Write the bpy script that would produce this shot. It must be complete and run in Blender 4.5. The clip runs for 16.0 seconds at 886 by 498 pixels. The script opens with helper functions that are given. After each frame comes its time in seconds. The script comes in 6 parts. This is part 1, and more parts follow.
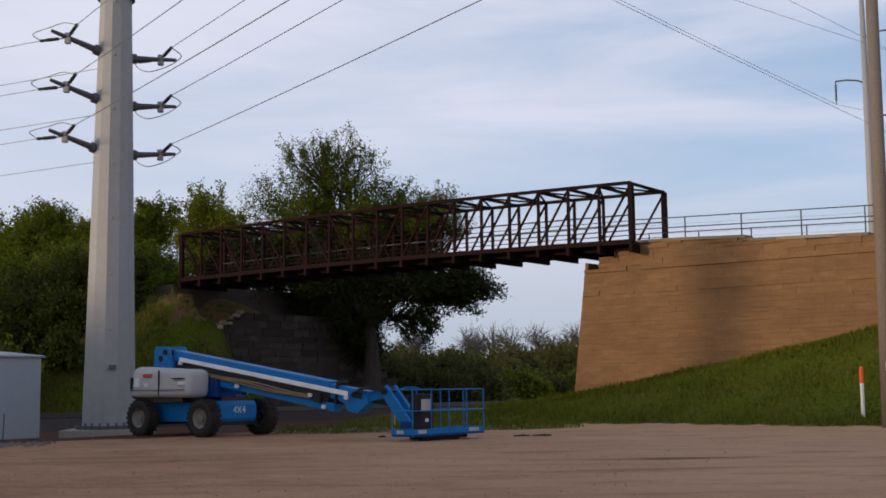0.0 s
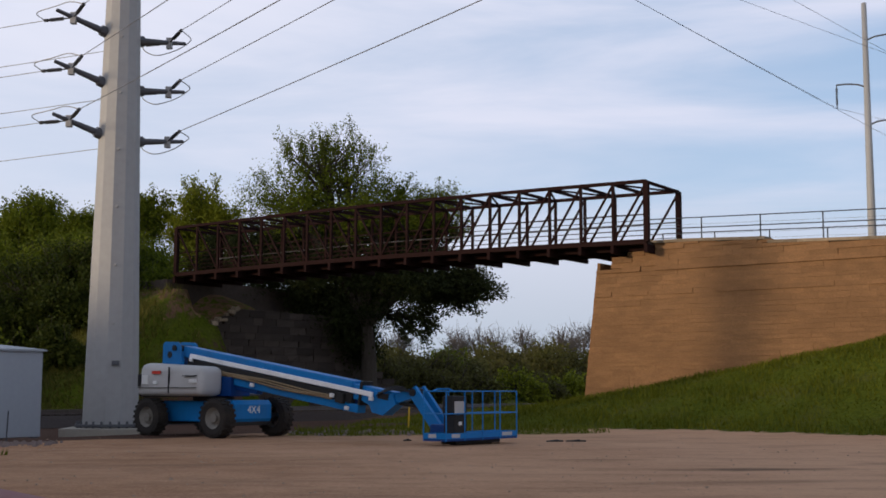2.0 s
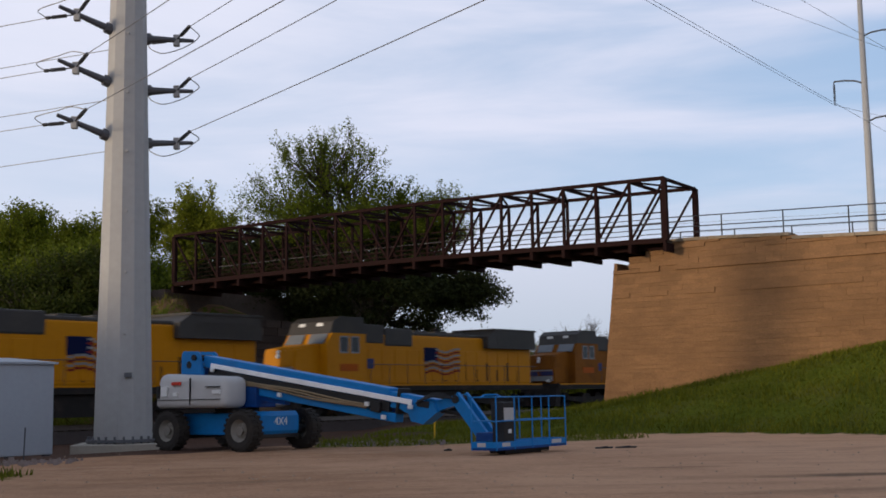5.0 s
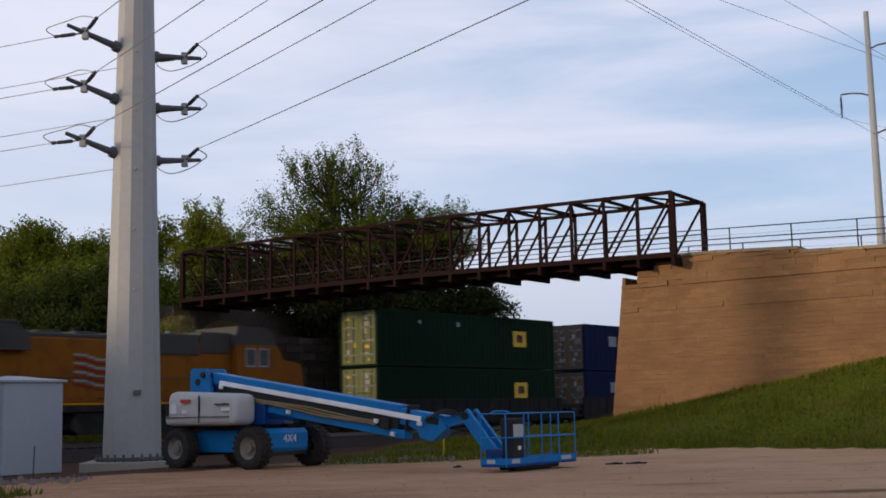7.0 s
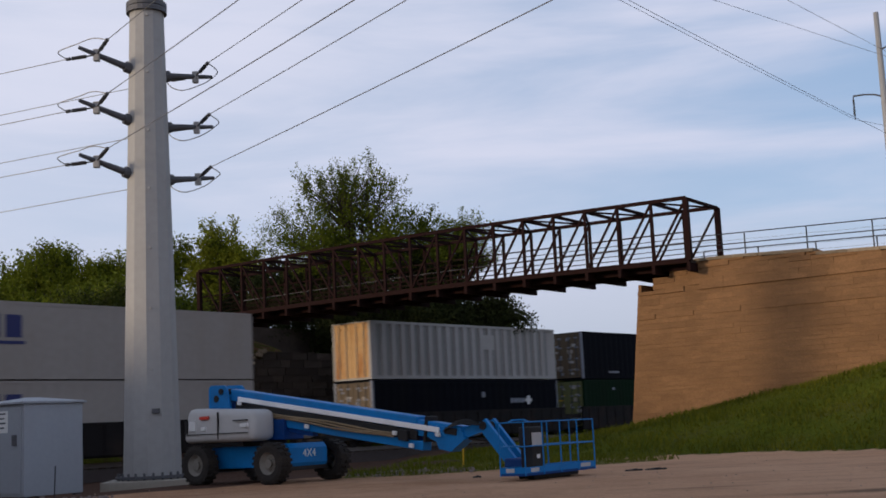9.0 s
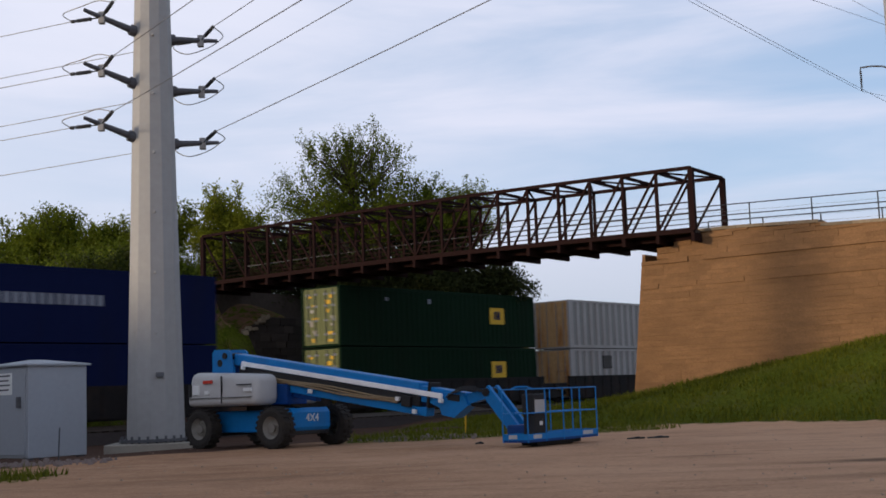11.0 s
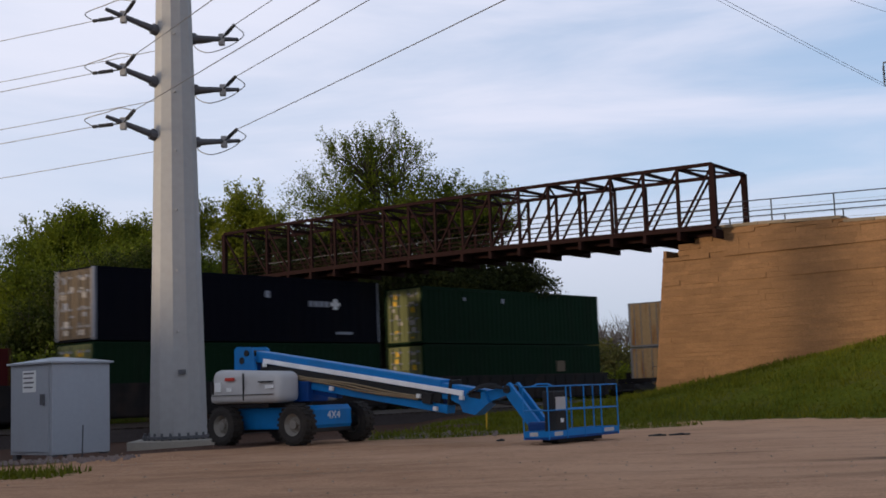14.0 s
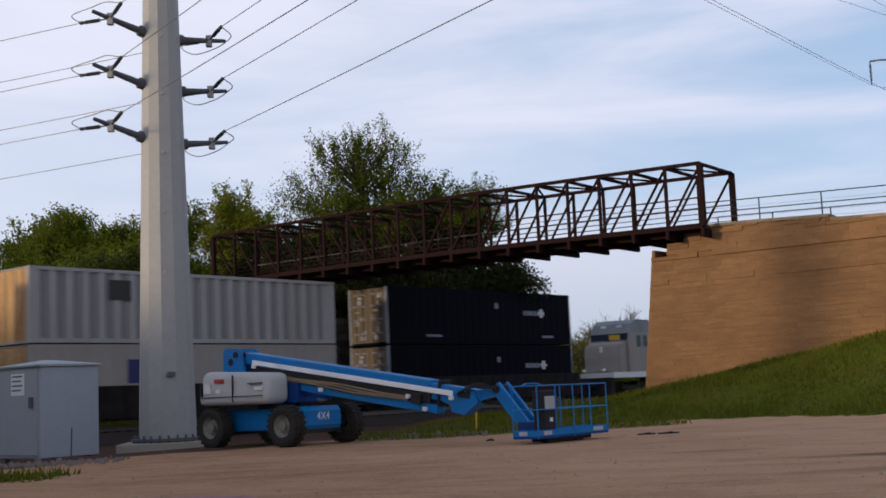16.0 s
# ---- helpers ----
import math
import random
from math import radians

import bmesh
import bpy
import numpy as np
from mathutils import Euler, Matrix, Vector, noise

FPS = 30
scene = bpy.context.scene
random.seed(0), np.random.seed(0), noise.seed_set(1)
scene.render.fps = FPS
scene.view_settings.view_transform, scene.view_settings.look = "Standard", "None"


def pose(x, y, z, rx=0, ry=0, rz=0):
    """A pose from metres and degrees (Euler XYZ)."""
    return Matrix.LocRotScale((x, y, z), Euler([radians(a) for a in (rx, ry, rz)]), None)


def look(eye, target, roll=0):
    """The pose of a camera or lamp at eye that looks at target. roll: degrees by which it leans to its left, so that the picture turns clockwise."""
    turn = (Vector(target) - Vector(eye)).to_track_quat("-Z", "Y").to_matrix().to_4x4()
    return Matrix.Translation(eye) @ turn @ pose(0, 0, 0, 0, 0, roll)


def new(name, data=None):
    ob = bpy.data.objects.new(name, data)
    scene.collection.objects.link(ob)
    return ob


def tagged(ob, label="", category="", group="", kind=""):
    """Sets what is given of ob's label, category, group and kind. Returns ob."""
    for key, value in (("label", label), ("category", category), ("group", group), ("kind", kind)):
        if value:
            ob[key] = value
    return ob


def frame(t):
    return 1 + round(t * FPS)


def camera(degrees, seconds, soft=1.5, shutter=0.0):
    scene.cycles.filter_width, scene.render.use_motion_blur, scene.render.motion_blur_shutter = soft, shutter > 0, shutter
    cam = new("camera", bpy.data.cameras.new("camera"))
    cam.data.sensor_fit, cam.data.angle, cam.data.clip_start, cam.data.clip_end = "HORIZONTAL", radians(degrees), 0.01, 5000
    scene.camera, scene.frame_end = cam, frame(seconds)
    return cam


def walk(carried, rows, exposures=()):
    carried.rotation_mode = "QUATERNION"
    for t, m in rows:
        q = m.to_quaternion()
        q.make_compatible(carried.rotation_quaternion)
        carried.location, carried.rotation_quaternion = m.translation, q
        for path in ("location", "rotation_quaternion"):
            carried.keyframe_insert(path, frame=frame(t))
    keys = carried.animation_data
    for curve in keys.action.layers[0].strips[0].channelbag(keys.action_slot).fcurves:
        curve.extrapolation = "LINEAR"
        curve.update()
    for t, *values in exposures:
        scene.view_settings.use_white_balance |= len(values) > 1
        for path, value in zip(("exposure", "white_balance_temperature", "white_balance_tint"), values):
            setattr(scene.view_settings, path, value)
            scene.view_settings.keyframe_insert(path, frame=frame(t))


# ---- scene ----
cam = camera(39.3, 16.0, soft=1.7, shutter=0.2)
PATH = [
    (0, (2.684, -3.121, 1.24), (2.638, -1.134, 1.462), -0.7),
    (0.5, (2.292, -2.63, 1.25), (2.281, -0.641, 1.458), -0.4),
    (1, (1.97, -2.197, 1.249), (1.955, -0.212, 1.499), -1.0),
    (1.5, (1.733, -1.933, 1.251), (1.737, 0.054, 1.473), -0.4),
    (2, (1.365, -1.544, 1.252), (1.354, 0.444, 1.476), 0.1),
    (2.5, (1.121, -1.211, 1.236), (1.087, 0.777, 1.453), -0.5),
    (3, (0.767, -0.826, 1.233), (0.781, 1.162, 1.452), -0.8),
    (3.5, (0.469, -0.475, 1.222), (0.526, 1.512, 1.449), -0.8),
    (4, (0.183, -0.098, 1.221), (0.203, 1.887, 1.462), -0.8),
    (4.5, (0.02, 0.048, 1.218), (0.044, 2.034, 1.452), -1.0),
    (7, (-0.023, 0.058, 1.266), (-0.012, 2.041, 1.526), -1.3),
    (7.5, (0.02, 0.032, 1.19), (0.051, 2.018, 1.420), -2.3),
    (8, (-0.024, -0.05, 1.171), (-0.036, 1.928, 1.465), -2.6),
    (8.5, (0.016, -0.01, 1.175), (-0.006, 1.969, 1.461), -2.5),
    (9, (0.025, 0.02, 1.201), (0.011, 2.0, 1.483), -2.7),
    (11.5, (-0.016, 0.055, 1.158), (-0.039, 2.042, 1.385), -2.0),
    (12, (0.001, 0.05, 1.159), (-0.026, 2.036, 1.394), -2.1),
    (12.5, (-0.013, 0.029, 1.155), (-0.038, 2.015, 1.39), -2.0),
    (13, (-0.009, 0.073, 1.16), (-0.022, 2.059, 1.396), -1.9),
    (13.5, (-0.017, 0.035, 1.165), (-0.057, 2.02, 1.404), -2.2),
    (14, (-0.007, 0.021, 1.173), (-0.062, 2.007, 1.401), -2.1),
    (14.5, (0.014, 0.003, 1.154), (0.007, 1.988, 1.406), -2.4),
    (15, (-0.028, 0.026, 1.138), (-0.056, 2.012, 1.37), -2.4),
    (15.5, (0.002, 0.037, 1.159), (-0.038, 2.024, 1.389), -2.5),
    (16, (0.016, 0.005, 1.154), (-0.022, 1.992, 1.383), -2.5),
]
walk(cam, [(t, look(eye, aim, roll)) for t, eye, aim, roll in PATH],
     exposures=[(0, -0.13, 6450, 10), (1.2, -0.05, 6450, 10), (4.7, -0.03, 6400, 10), (7.5, -0.05, 6350, 10), (8.2, -0.20, 6280, 11), (9.2, -0.20, 6280, 11), (11.3, 0.0, 6400, 10), (16, 0.0, 6400, 10)])

# ---- world, sun and exposure ----
SUN_AZ, SUN_EL = radians(205.8), radians(10.0)   # the way towards the sun, seen from above


def make_world():
    w = bpy.data.worlds.new("evening_sky")
    scene.world = w
    w.use_nodes = True
    nt = w.node_tree
    nt.nodes.clear()
    N, L = nt.nodes.new, nt.links.new
    out, bg = N("ShaderNodeOutputWorld"), N("ShaderNodeBackground")
    sky = N("ShaderNodeTexSky")
    sky.sky_type, sky.sun_disc = "NISHITA", False
    sky.sun_elevation, sky.sun_rotation = radians(16.0), radians(90.0) - SUN_AZ
    sky.air_density, sky.dust_density, sky.ozone_density = 1.0, 0.6, 1.6
    co, mp = N("ShaderNodeTexCoord"), N("ShaderNodeMapping")
    mp.inputs["Scale"].default_value = (1.6, 1.2, 9.0)
    mp.inputs["Rotation"].default_value = (0.04, 0.07, 0.3)
    n1, n2 = N("ShaderNodeTexNoise"), N("ShaderNodeTexNoise")
    n1.inputs["Scale"].default_value, n1.inputs["Detail"].default_value, n1.inputs["Roughness"].default_value = 1.5, 6.0, 0.55
    n1.inputs["Distortion"].default_value = 0.35
    n2.inputs["Scale"].default_value, n2.inputs["Detail"].default_value = 0.7, 2.0
    L(co.outputs["Generated"], mp.inputs["Vector"])
    L(mp.outputs["Vector"], n1.inputs["Vector"]), L(mp.outputs["Vector"], n2.inputs["Vector"])
    add = N("ShaderNodeMath")
    add.operation = "MULTIPLY_ADD"
    add.inputs[1].default_value = 0.6
    L(n2.outputs["Fac"], add.inputs[0]), L(n1.outputs["Fac"], add.inputs[2])
    ramp = N("ShaderNodeValToRGB")
    ramp.color_ramp.elements[0].position, ramp.color_ramp.elements[1].position = 0.60, 1.02
    ramp.color_ramp.interpolation = "EASE"
    L(add.outputs[0], ramp.inputs["Fac"])
    mix = N("ShaderNodeMix")
    mix.data_type = "RGBA"
    mix.inputs["B"].default_value = (*CLOUD, 1)
    base = N("ShaderNodeMix")
    base.data_type = "RGBA"
    base.inputs["B"].default_value = (*HAZE, 1)
    # haze and cloud thin out towards the zenith
    sep, high = N("ShaderNodeSeparateXYZ"), N("ShaderNodeMapRange")
    L(co.outputs["Generated"], sep.inputs[0]), L(sep.outputs["Z"], high.inputs["Value"])
    high.inputs["From Min"].default_value, high.inputs["From Max"].default_value = 0.32, 0.75
    high.inputs["To Min"].default_value, high.inputs["To Max"].default_value = 1.0, 0.22
    hz, cl = N("ShaderNodeMath"), N("ShaderNodeMath")
    hz.operation = cl.operation = "MULTIPLY"
    hz.inputs[1].default_value = 0.6
    L(high.outputs[0], hz.inputs[0]), L(hz.outputs[0], base.inputs["Factor"])
    L(high.outputs[0], cl.inputs[0]), L(ramp.outputs["Color"], cl.inputs[1])
    # whiter air on the side of the low sun
    dot, west, glare = N("ShaderNodeVectorMath"), N("ShaderNodeMapRange"), N("ShaderNodeMix")
    dot.operation = "DOT_PRODUCT"
    dot.inputs[1].default_value = (math.cos(SUN_AZ), math.sin(SUN_AZ), 0.0)
    L(co.outputs["Generated"], dot.inputs[0]), L(dot.outputs["Value"], west.inputs["Value"])
    west.inputs["From Min"].default_value, west.inputs["From Max"].default_value = -0.72, 0.05
    west.inputs["To Min"].default_value, west.inputs["To Max"].default_value = 0.0, 0.72
    glare.data_type = "RGBA"
    glare.inputs["B"].default_value = (*GLARE, 1)
    fade = N("ShaderNodeMath")
    fade.operation = "MULTIPLY"
    L(west.outputs[0], fade.inputs[0]), L(high.outputs[0], fade.inputs[1]), L(fade.outputs[0], glare.inputs["Factor"])
    L(sky.outputs["Color"], base.inputs["A"])
    L(base.outputs["Result"], mix.inputs["A"])
    L(cl.outputs[0], mix.inputs["Factor"])
    # pale grey air just above the skyline
    low, dim = N("ShaderNodeMapRange"), N("ShaderNodeMix")
    dim.data_type = "RGBA"
    dim.inputs["B"].default_value = (*LOWAIR, 1)
    low.inputs["From Min"].default_value, low.inputs["From Max"].default_value = 0.03, 0.16
    low.inputs["To Min"].default_value, low.inputs["To Max"].default_value = 0.9, 0.0
    L(sep.outputs["Z"], low.inputs["Value"]), L(low.outputs[0], dim.inputs["Factor"])
    L(mix.outputs["Result"], glare.inputs["A"]), L(glare.outputs["Result"], dim.inputs["A"])
    L(dim.outputs["Result"], bg.inputs["Color"])
    bg.inputs["Strength"].default_value = 0.13
    L(bg.outputs["Background"], out.inputs["Surface"])


CLOUD, HAZE, LOWAIR, GLARE = (5.8, 5.98, 7.15), (3.55, 4.75, 6.85), (3.75, 4.30, 5.05), (6.5, 6.6, 7.5)
make_world()
sun = new("sun", bpy.data.lights.new("sun", "SUN"))
sun.data.energy, sun.data.angle, sun.data.color = 2.4, radians(6.0), (1.0, 0.79, 0.55)
_to = Vector((math.cos(SUN_AZ) * math.cos(SUN_EL), math.sin(SUN_AZ) * math.cos(SUN_EL), math.sin(SUN_EL)))
sun.matrix_world = look((0, 0, 60), Vector((0, 0, 60)) - _to)

# ---- materials ----


def surface(name, color, rough=0.7, metal=0.0, vary=0.25, size=1.0, fine=12.0, bump=0.15, dirt=(0.09, 0.075, 0.06), stain=0.25, depth=0.02, streak=1.0, per_piece=0.0, spec=0.25):
    """Paint, metal or stone: base colour with fine grain, broad stains, and a little relief."""
    m = bpy.data.materials.new(name)
    m.use_nodes = True
    nt = m.node_tree
    N, L = nt.nodes.new, nt.links.new
    b = nt.nodes["Principled BSDF"]
    co = N("ShaderNodeTexCoord")
    mp = N("ShaderNodeMapping")
    mp.inputs["Scale"].default_value = (1, 1, streak)
    L(co.outputs["Object"], mp.inputs["Vector"])
    big, small = N("ShaderNodeTexNoise"), N("ShaderNodeTexNoise")
    big.inputs["Scale"].default_value, big.inputs["Detail"].default_value = 1.0 / size, 5.0
    small.inputs["Scale"].default_value, small.inputs["Detail"].default_value = fine, 4.0
    L(mp.outputs["Vector"], big.inputs["Vector"]), L(co.outputs["Object"], small.inputs["Vector"])
    hsv = N("ShaderNodeHueSaturation")
    hsv.inputs["Color"].default_value = (*color, 1)
    val = N("ShaderNodeMapRange")
    val.inputs["To Min"].default_value, val.inputs["To Max"].default_value = 1 - vary, 1 + vary
    L(small.outputs["Fac"], val.inputs["Value"])
    last = val.outputs[0]
    if per_piece:
        info, rng, mul = N("ShaderNodeObjectInfo"), N("ShaderNodeMapRange"), N("ShaderNodeMath")
        rng.inputs["To Min"].default_value, rng.inputs["To Max"].default_value = 1 - per_piece, 1 + per_piece
        mul.operation = "MULTIPLY"
        L(info.outputs["Random"], rng.inputs["Value"])
        L(rng.outputs[0], mul.inputs[0]), L(last, mul.inputs[1])
        last = mul.outputs[0]
    L(last, hsv.inputs["Value"])
    ramp = N("ShaderNodeMapRange")
    ramp.inputs["From Min"].default_value, ramp.inputs["From Max"].default_value = 0.5, 0.75
    ramp.inputs["To Max"].default_value = stain
    L(big.outputs["Fac"], ramp.inputs["Value"])
    mix = N("ShaderNodeMix")
    mix.data_type = "RGBA"
    mix.inputs["B"].default_value = (*dirt, 1)
    L(ramp.outputs[0], mix.inputs["Factor"]), L(hsv.outputs["Color"], mix.inputs["A"])
    L(mix.outputs["Result"], b.inputs["Base Color"])
    rr = N("ShaderNodeMapRange")
    rr.inputs["To Min"].default_value, rr.inputs["To Max"].default_value = max(0.05, rough - 0.12), min(1, rough + 0.12)
    L(big.outputs["Fac"], rr.inputs["Value"]), L(rr.outputs[0], b.inputs["Roughness"])
    b.inputs["Metallic"].default_value = metal
    b.inputs["Specular IOR Level"].default_value = spec
    if bump:
        bp = N("ShaderNodeBump")
        bp.inputs["Strength"].default_value, bp.inputs["Distance"].default_value = bump, depth
        L(small.outputs["Fac"], bp.inputs["Height"]), L(bp.outputs["Normal"], b.inputs["Normal"])
    return m


def glow(name, color, strength):
    m = bpy.data.materials.new(name)
    m.use_nodes = True
    b = m.node_tree.nodes["Principled BSDF"]
    b.inputs["Base Color"].default_value = (*color, 1)
    b.inputs["Emission Color"].default_value = (*color, 1)
    b.inputs["Emission Strength"].default_value = strength
    return m


def leaf_material(name, a, c, alpha=0.35):
    m = bpy.data.materials.new(name)
    m.use_nodes = True
    nt = m.node_tree
    N, L = nt.nodes.new, nt.links.new
    b = nt.nodes["Principled BSDF"]
    geo, co, big = N("ShaderNodeNewGeometry"), N("ShaderNodeTexCoord"), N("ShaderNodeTexNoise")
    big.inputs["Scale"].default_value = 0.35
    L(co.outputs["Object"], big.inputs["Vector"])
    add = N("ShaderNodeMath")
    add.operation = "MULTIPLY_ADD"
    add.inputs[1].default_value = 0.6
    sub = N("ShaderNodeMath")
    sub.operation = "SUBTRACT"
    sub.inputs[1].default_value = 0.3
    L(geo.outputs["Random Per Island"], add.inputs[0]), L(big.outputs["Fac"], sub.inputs[0]), L(sub.outputs[0], add.inputs[2])
    mix = N("ShaderNodeMix")
    mix.data_type = "RGBA"
    mix.inputs["A"].default_value, mix.inputs["B"].default_value = (*a, 1), (*c, 1)
    L(add.outputs[0], mix.inputs["Factor"]), L(mix.outputs["Result"], b.inputs["Base Color"])
    b.inputs["Roughness"].default_value = 0.65
    b.inputs["Specular IOR Level"].default_value = 0.12
    tr, ms = N("ShaderNodeBsdfTranslucent"), N("ShaderNodeMixShader")
    ms.inputs["Fac"].default_value = alpha
    L(mix.outputs["Result"], tr.inputs["Color"])
    L(b.outputs[0], ms.inputs[1]), L(tr.outputs[0], ms.inputs[2])
    L(ms.outputs[0], nt.nodes["Material Output"].inputs["Surface"])
    return m




def coursed_stone(name, color, dirt):
    """Sawn limestone: level bedding streaks, pits and broad stains laid out over the whole wall, each block a shade of its own."""
    m = bpy.data.materials.new(name)
    m.use_nodes = True
    nt = m.node_tree
    N, L = nt.nodes.new, nt.links.new
    b = nt.nodes["Principled BSDF"]
    geo, info = N("ShaderNodeNewGeometry"), N("ShaderNodeObjectInfo")

    def noise_on(scale, stretch, detail):
        mp, t = N("ShaderNodeMapping"), N("ShaderNodeTexNoise")
        mp.inputs["Scale"].default_value = stretch
        t.inputs["Scale"].default_value, t.inputs["Detail"].default_value, t.inputs["Roughness"].default_value = scale, detail, 0.62
        L(geo.outputs["Position"], mp.inputs["Vector"]), L(mp.outputs["Vector"], t.inputs["Vector"])
        return t.outputs["Fac"]

    def ranged(v, a, c, lo, hi):
        r = N("ShaderNodeMapRange")
        for key, x in zip(("From Min", "From Max", "To Min", "To Max"), (a, c, lo, hi)):
            r.inputs[key].default_value = x
        L(v, r.inputs["Value"])
        return r.outputs[0]

    def times(v, w):
        k = N("ShaderNodeMath")
        k.operation = "MULTIPLY"
        L(v, k.inputs[0]), L(w, k.inputs[1])
        return k.outputs[0]
    streaks, broad, pits = noise_on(1.0, (1.5, 1.5, 7.0), 5.0), noise_on(0.35, (1, 1, 1.6), 4.0), noise_on(14.0, (1, 1, 1.4), 4.0)
    tone = times(ranged(streaks, 0.3, 0.7, 0.87, 1.13), ranged(pits, 0.3, 0.7, 0.84, 1.16))
    tone = times(tone, times(ranged(info.outputs["Random"], 0, 1, 0.93, 1.07), ranged(geo.outputs["Random Per Island"], 0, 1, 0.89, 1.11)))
    hsv, mix = N("ShaderNodeHueSaturation"), N("ShaderNodeMix")
    hsv.inputs["Color"].default_value = (*color, 1)
    L(tone, hsv.inputs["Value"])
    mix.data_type = "RGBA"
    mix.inputs["B"].default_value = (*dirt, 1)
    L(ranged(broad, 0.45, 0.75, 0.0, 0.6), mix.inputs["Factor"]), L(hsv.outputs["Color"], mix.inputs["A"])
    L(mix.outputs["Result"], b.inputs["Base Color"])
    b.inputs["Roughness"].default_value, b.inputs["Specular IOR Level"].default_value = 0.92, 0.2
    bp = N("ShaderNodeBump")
    bp.inputs["Strength"].default_value, bp.inputs["Distance"].default_value = 0.7, 0.03
    L(pits, bp.inputs["Height"]), L(bp.outputs["Normal"], b.inputs["Normal"])
    return m


M_STONE = coursed_stone("limestone", (0.226, 0.122, 0.057), (0.143, 0.077, 0.037))
M_JOINT = surface("old_mortar", (0.19, 0.105, 0.048), 0.95, vary=0.2, size=1.2, fine=8, bump=0.4)
M_DARKSTONE = surface("dark_stone", (0.060, 0.045, 0.036), 0.95, vary=0.3, size=1.5, fine=5, bump=0.5, depth=0.03, stain=0.5, dirt=(0.030, 0.023, 0.019), per_piece=0.3)
M_PALESTONE = surface("weathered_pale_stone", (0.26, 0.20, 0.135), 0.95, vary=0.3, size=0.8, fine=6, bump=0.5, depth=0.03, per_piece=0.25)
M_CONCRETE = surface("concrete", (0.36, 0.32, 0.265), 0.9, vary=0.12, size=0.8, fine=14, bump=0.3)
M_RUST = surface("weathering_steel", (0.021, 0.0098, 0.0088), 0.85, vary=0.35, size=0.6, fine=9, bump=0.2, stain=0.4, dirt=(0.025, 0.010, 0.008), spec=0.06)
M_RAILPIPE = surface("dull_steel_pipe", (0.055, 0.058, 0.066), 0.6, 0.4, vary=0.2, fine=20, bump=0.1)
M_GALV = surface("galvanized_steel", (0.355, 0.345, 0.335), 0.62, 0.15, vary=0.10, size=0.8, fine=5, bump=0.05, stain=0.32, dirt=(0.27, 0.255, 0.24), streak=0.10)
M_DARKSTEEL = surface("dark_weathered_steel", (0.115, 0.115, 0.125), 0.6, 0.3, vary=0.2, fine=9, bump=0.1)
M_INSUL = surface("polymer_insulator", (0.05, 0.05, 0.055), 0.5, vary=0.15, fine=20, bump=0.0)
M_WIRE = surface("aluminium_cable", (0.22, 0.22, 0.225), 0.55, 0.5, vary=0.1, fine=30, bump=0.0)
M_WOODPOLE = surface("weathered_pole_wood", (0.20, 0.16, 0.13), 0.9, vary=0.3, size=0.5, fine=18, bump=0.4, streak=0.08)
M_BLUE = surface("blue_machine_paint", (0.007, 0.175, 0.47), 0.45, vary=0.14, size=0.7, fine=7, bump=0.03, stain=0.22, dirt=(0.05, 0.07, 0.09))
# darker blue for the lift's inner and lower parts
M_BLUEDARK = surface("deep_blue_paint", (0.003, 0.045, 0.19), 0.5, vary=0.2, size=0.4, fine=9, bump=0.04, stain=0.3, dirt=(0.04, 0.045, 0.05))
M_GREYCOVER = surface("grey_moulded_cover", (0.46, 0.445, 0.43), 0.5, vary=0.05, size=0.9, fine=6, bump=0.03, stain=0.15, dirt=(0.30, 0.27, 0.235))
M_TYRE = surface("dusty_tyre_rubber", (0.030, 0.026, 0.023), 0.9, vary=0.3, size=0.3, fine=16, bump=0.2, stain=0.4, dirt=(0.07, 0.055, 0.042))
M_RIM = surface("dusty_steel_rim", (0.24, 0.22, 0.19), 0.7, 0.1, vary=0.2, fine=12, bump=0.1, stain=0.4)
M_WHITE = surface("white_paint", (0.72, 0.72, 0.70), 0.6, vary=0.06, fine=10, bump=0.03, stain=0.12, dirt=(0.45, 0.42, 0.38))
M_STRIP = surface("pale_steel_strip", (0.90, 0.89, 0.87), 0.45, 0.0, vary=0.08, fine=10, bump=0.03, stain=0.2)
M_BLACK = surface("black_rubber_and_steel", (0.018, 0.018, 0.019), 0.6, vary=0.25, fine=12, bump=0.05)
M_HOSE = surface("tan_hose", (0.26, 0.19, 0.11), 0.8, vary=0.3, fine=25, bump=0.2)
M_ORANGE = surface("orange_paint", (0.75, 0.12, 0.03), 0.6, vary=0.08, fine=12, bump=0.03, stain=0.1)
M_RED = surface("red_decal", (0.55, 0.05, 0.03), 0.5, vary=0.1, fine=12, bump=0.0, stain=0.1)
M_CABINET = surface("grey_sheet_metal", (0.34, 0.36, 0.39), 0.55, 0.15, vary=0.06, size=0.9, fine=8, bump=0.04, stain=0.2, dirt=(0.30, 0.29, 0.28), streak=0.3)
M_BALLAST = surface("rail_ballast", (0.040, 0.028, 0.024), 0.95, vary=0.5, size=1.5, fine=14, bump=1.0, depth=0.06, stain=0.3)
M_RAILTOP = surface("worn_rail_steel", (0.12, 0.10, 0.09), 0.4, 0.6, vary=0.2, fine=9, bump=0.05)
M_TIE = surface("creosoted_tie_wood", (0.05, 0.038, 0.03), 0.95, vary=0.3, size=0.4, fine=14, bump=0.3)
M_BARK = surface("dark_bark", (0.06, 0.048, 0.038), 0.95, vary=0.3, size=0.4, fine=9, bump=0.6, streak=0.2)
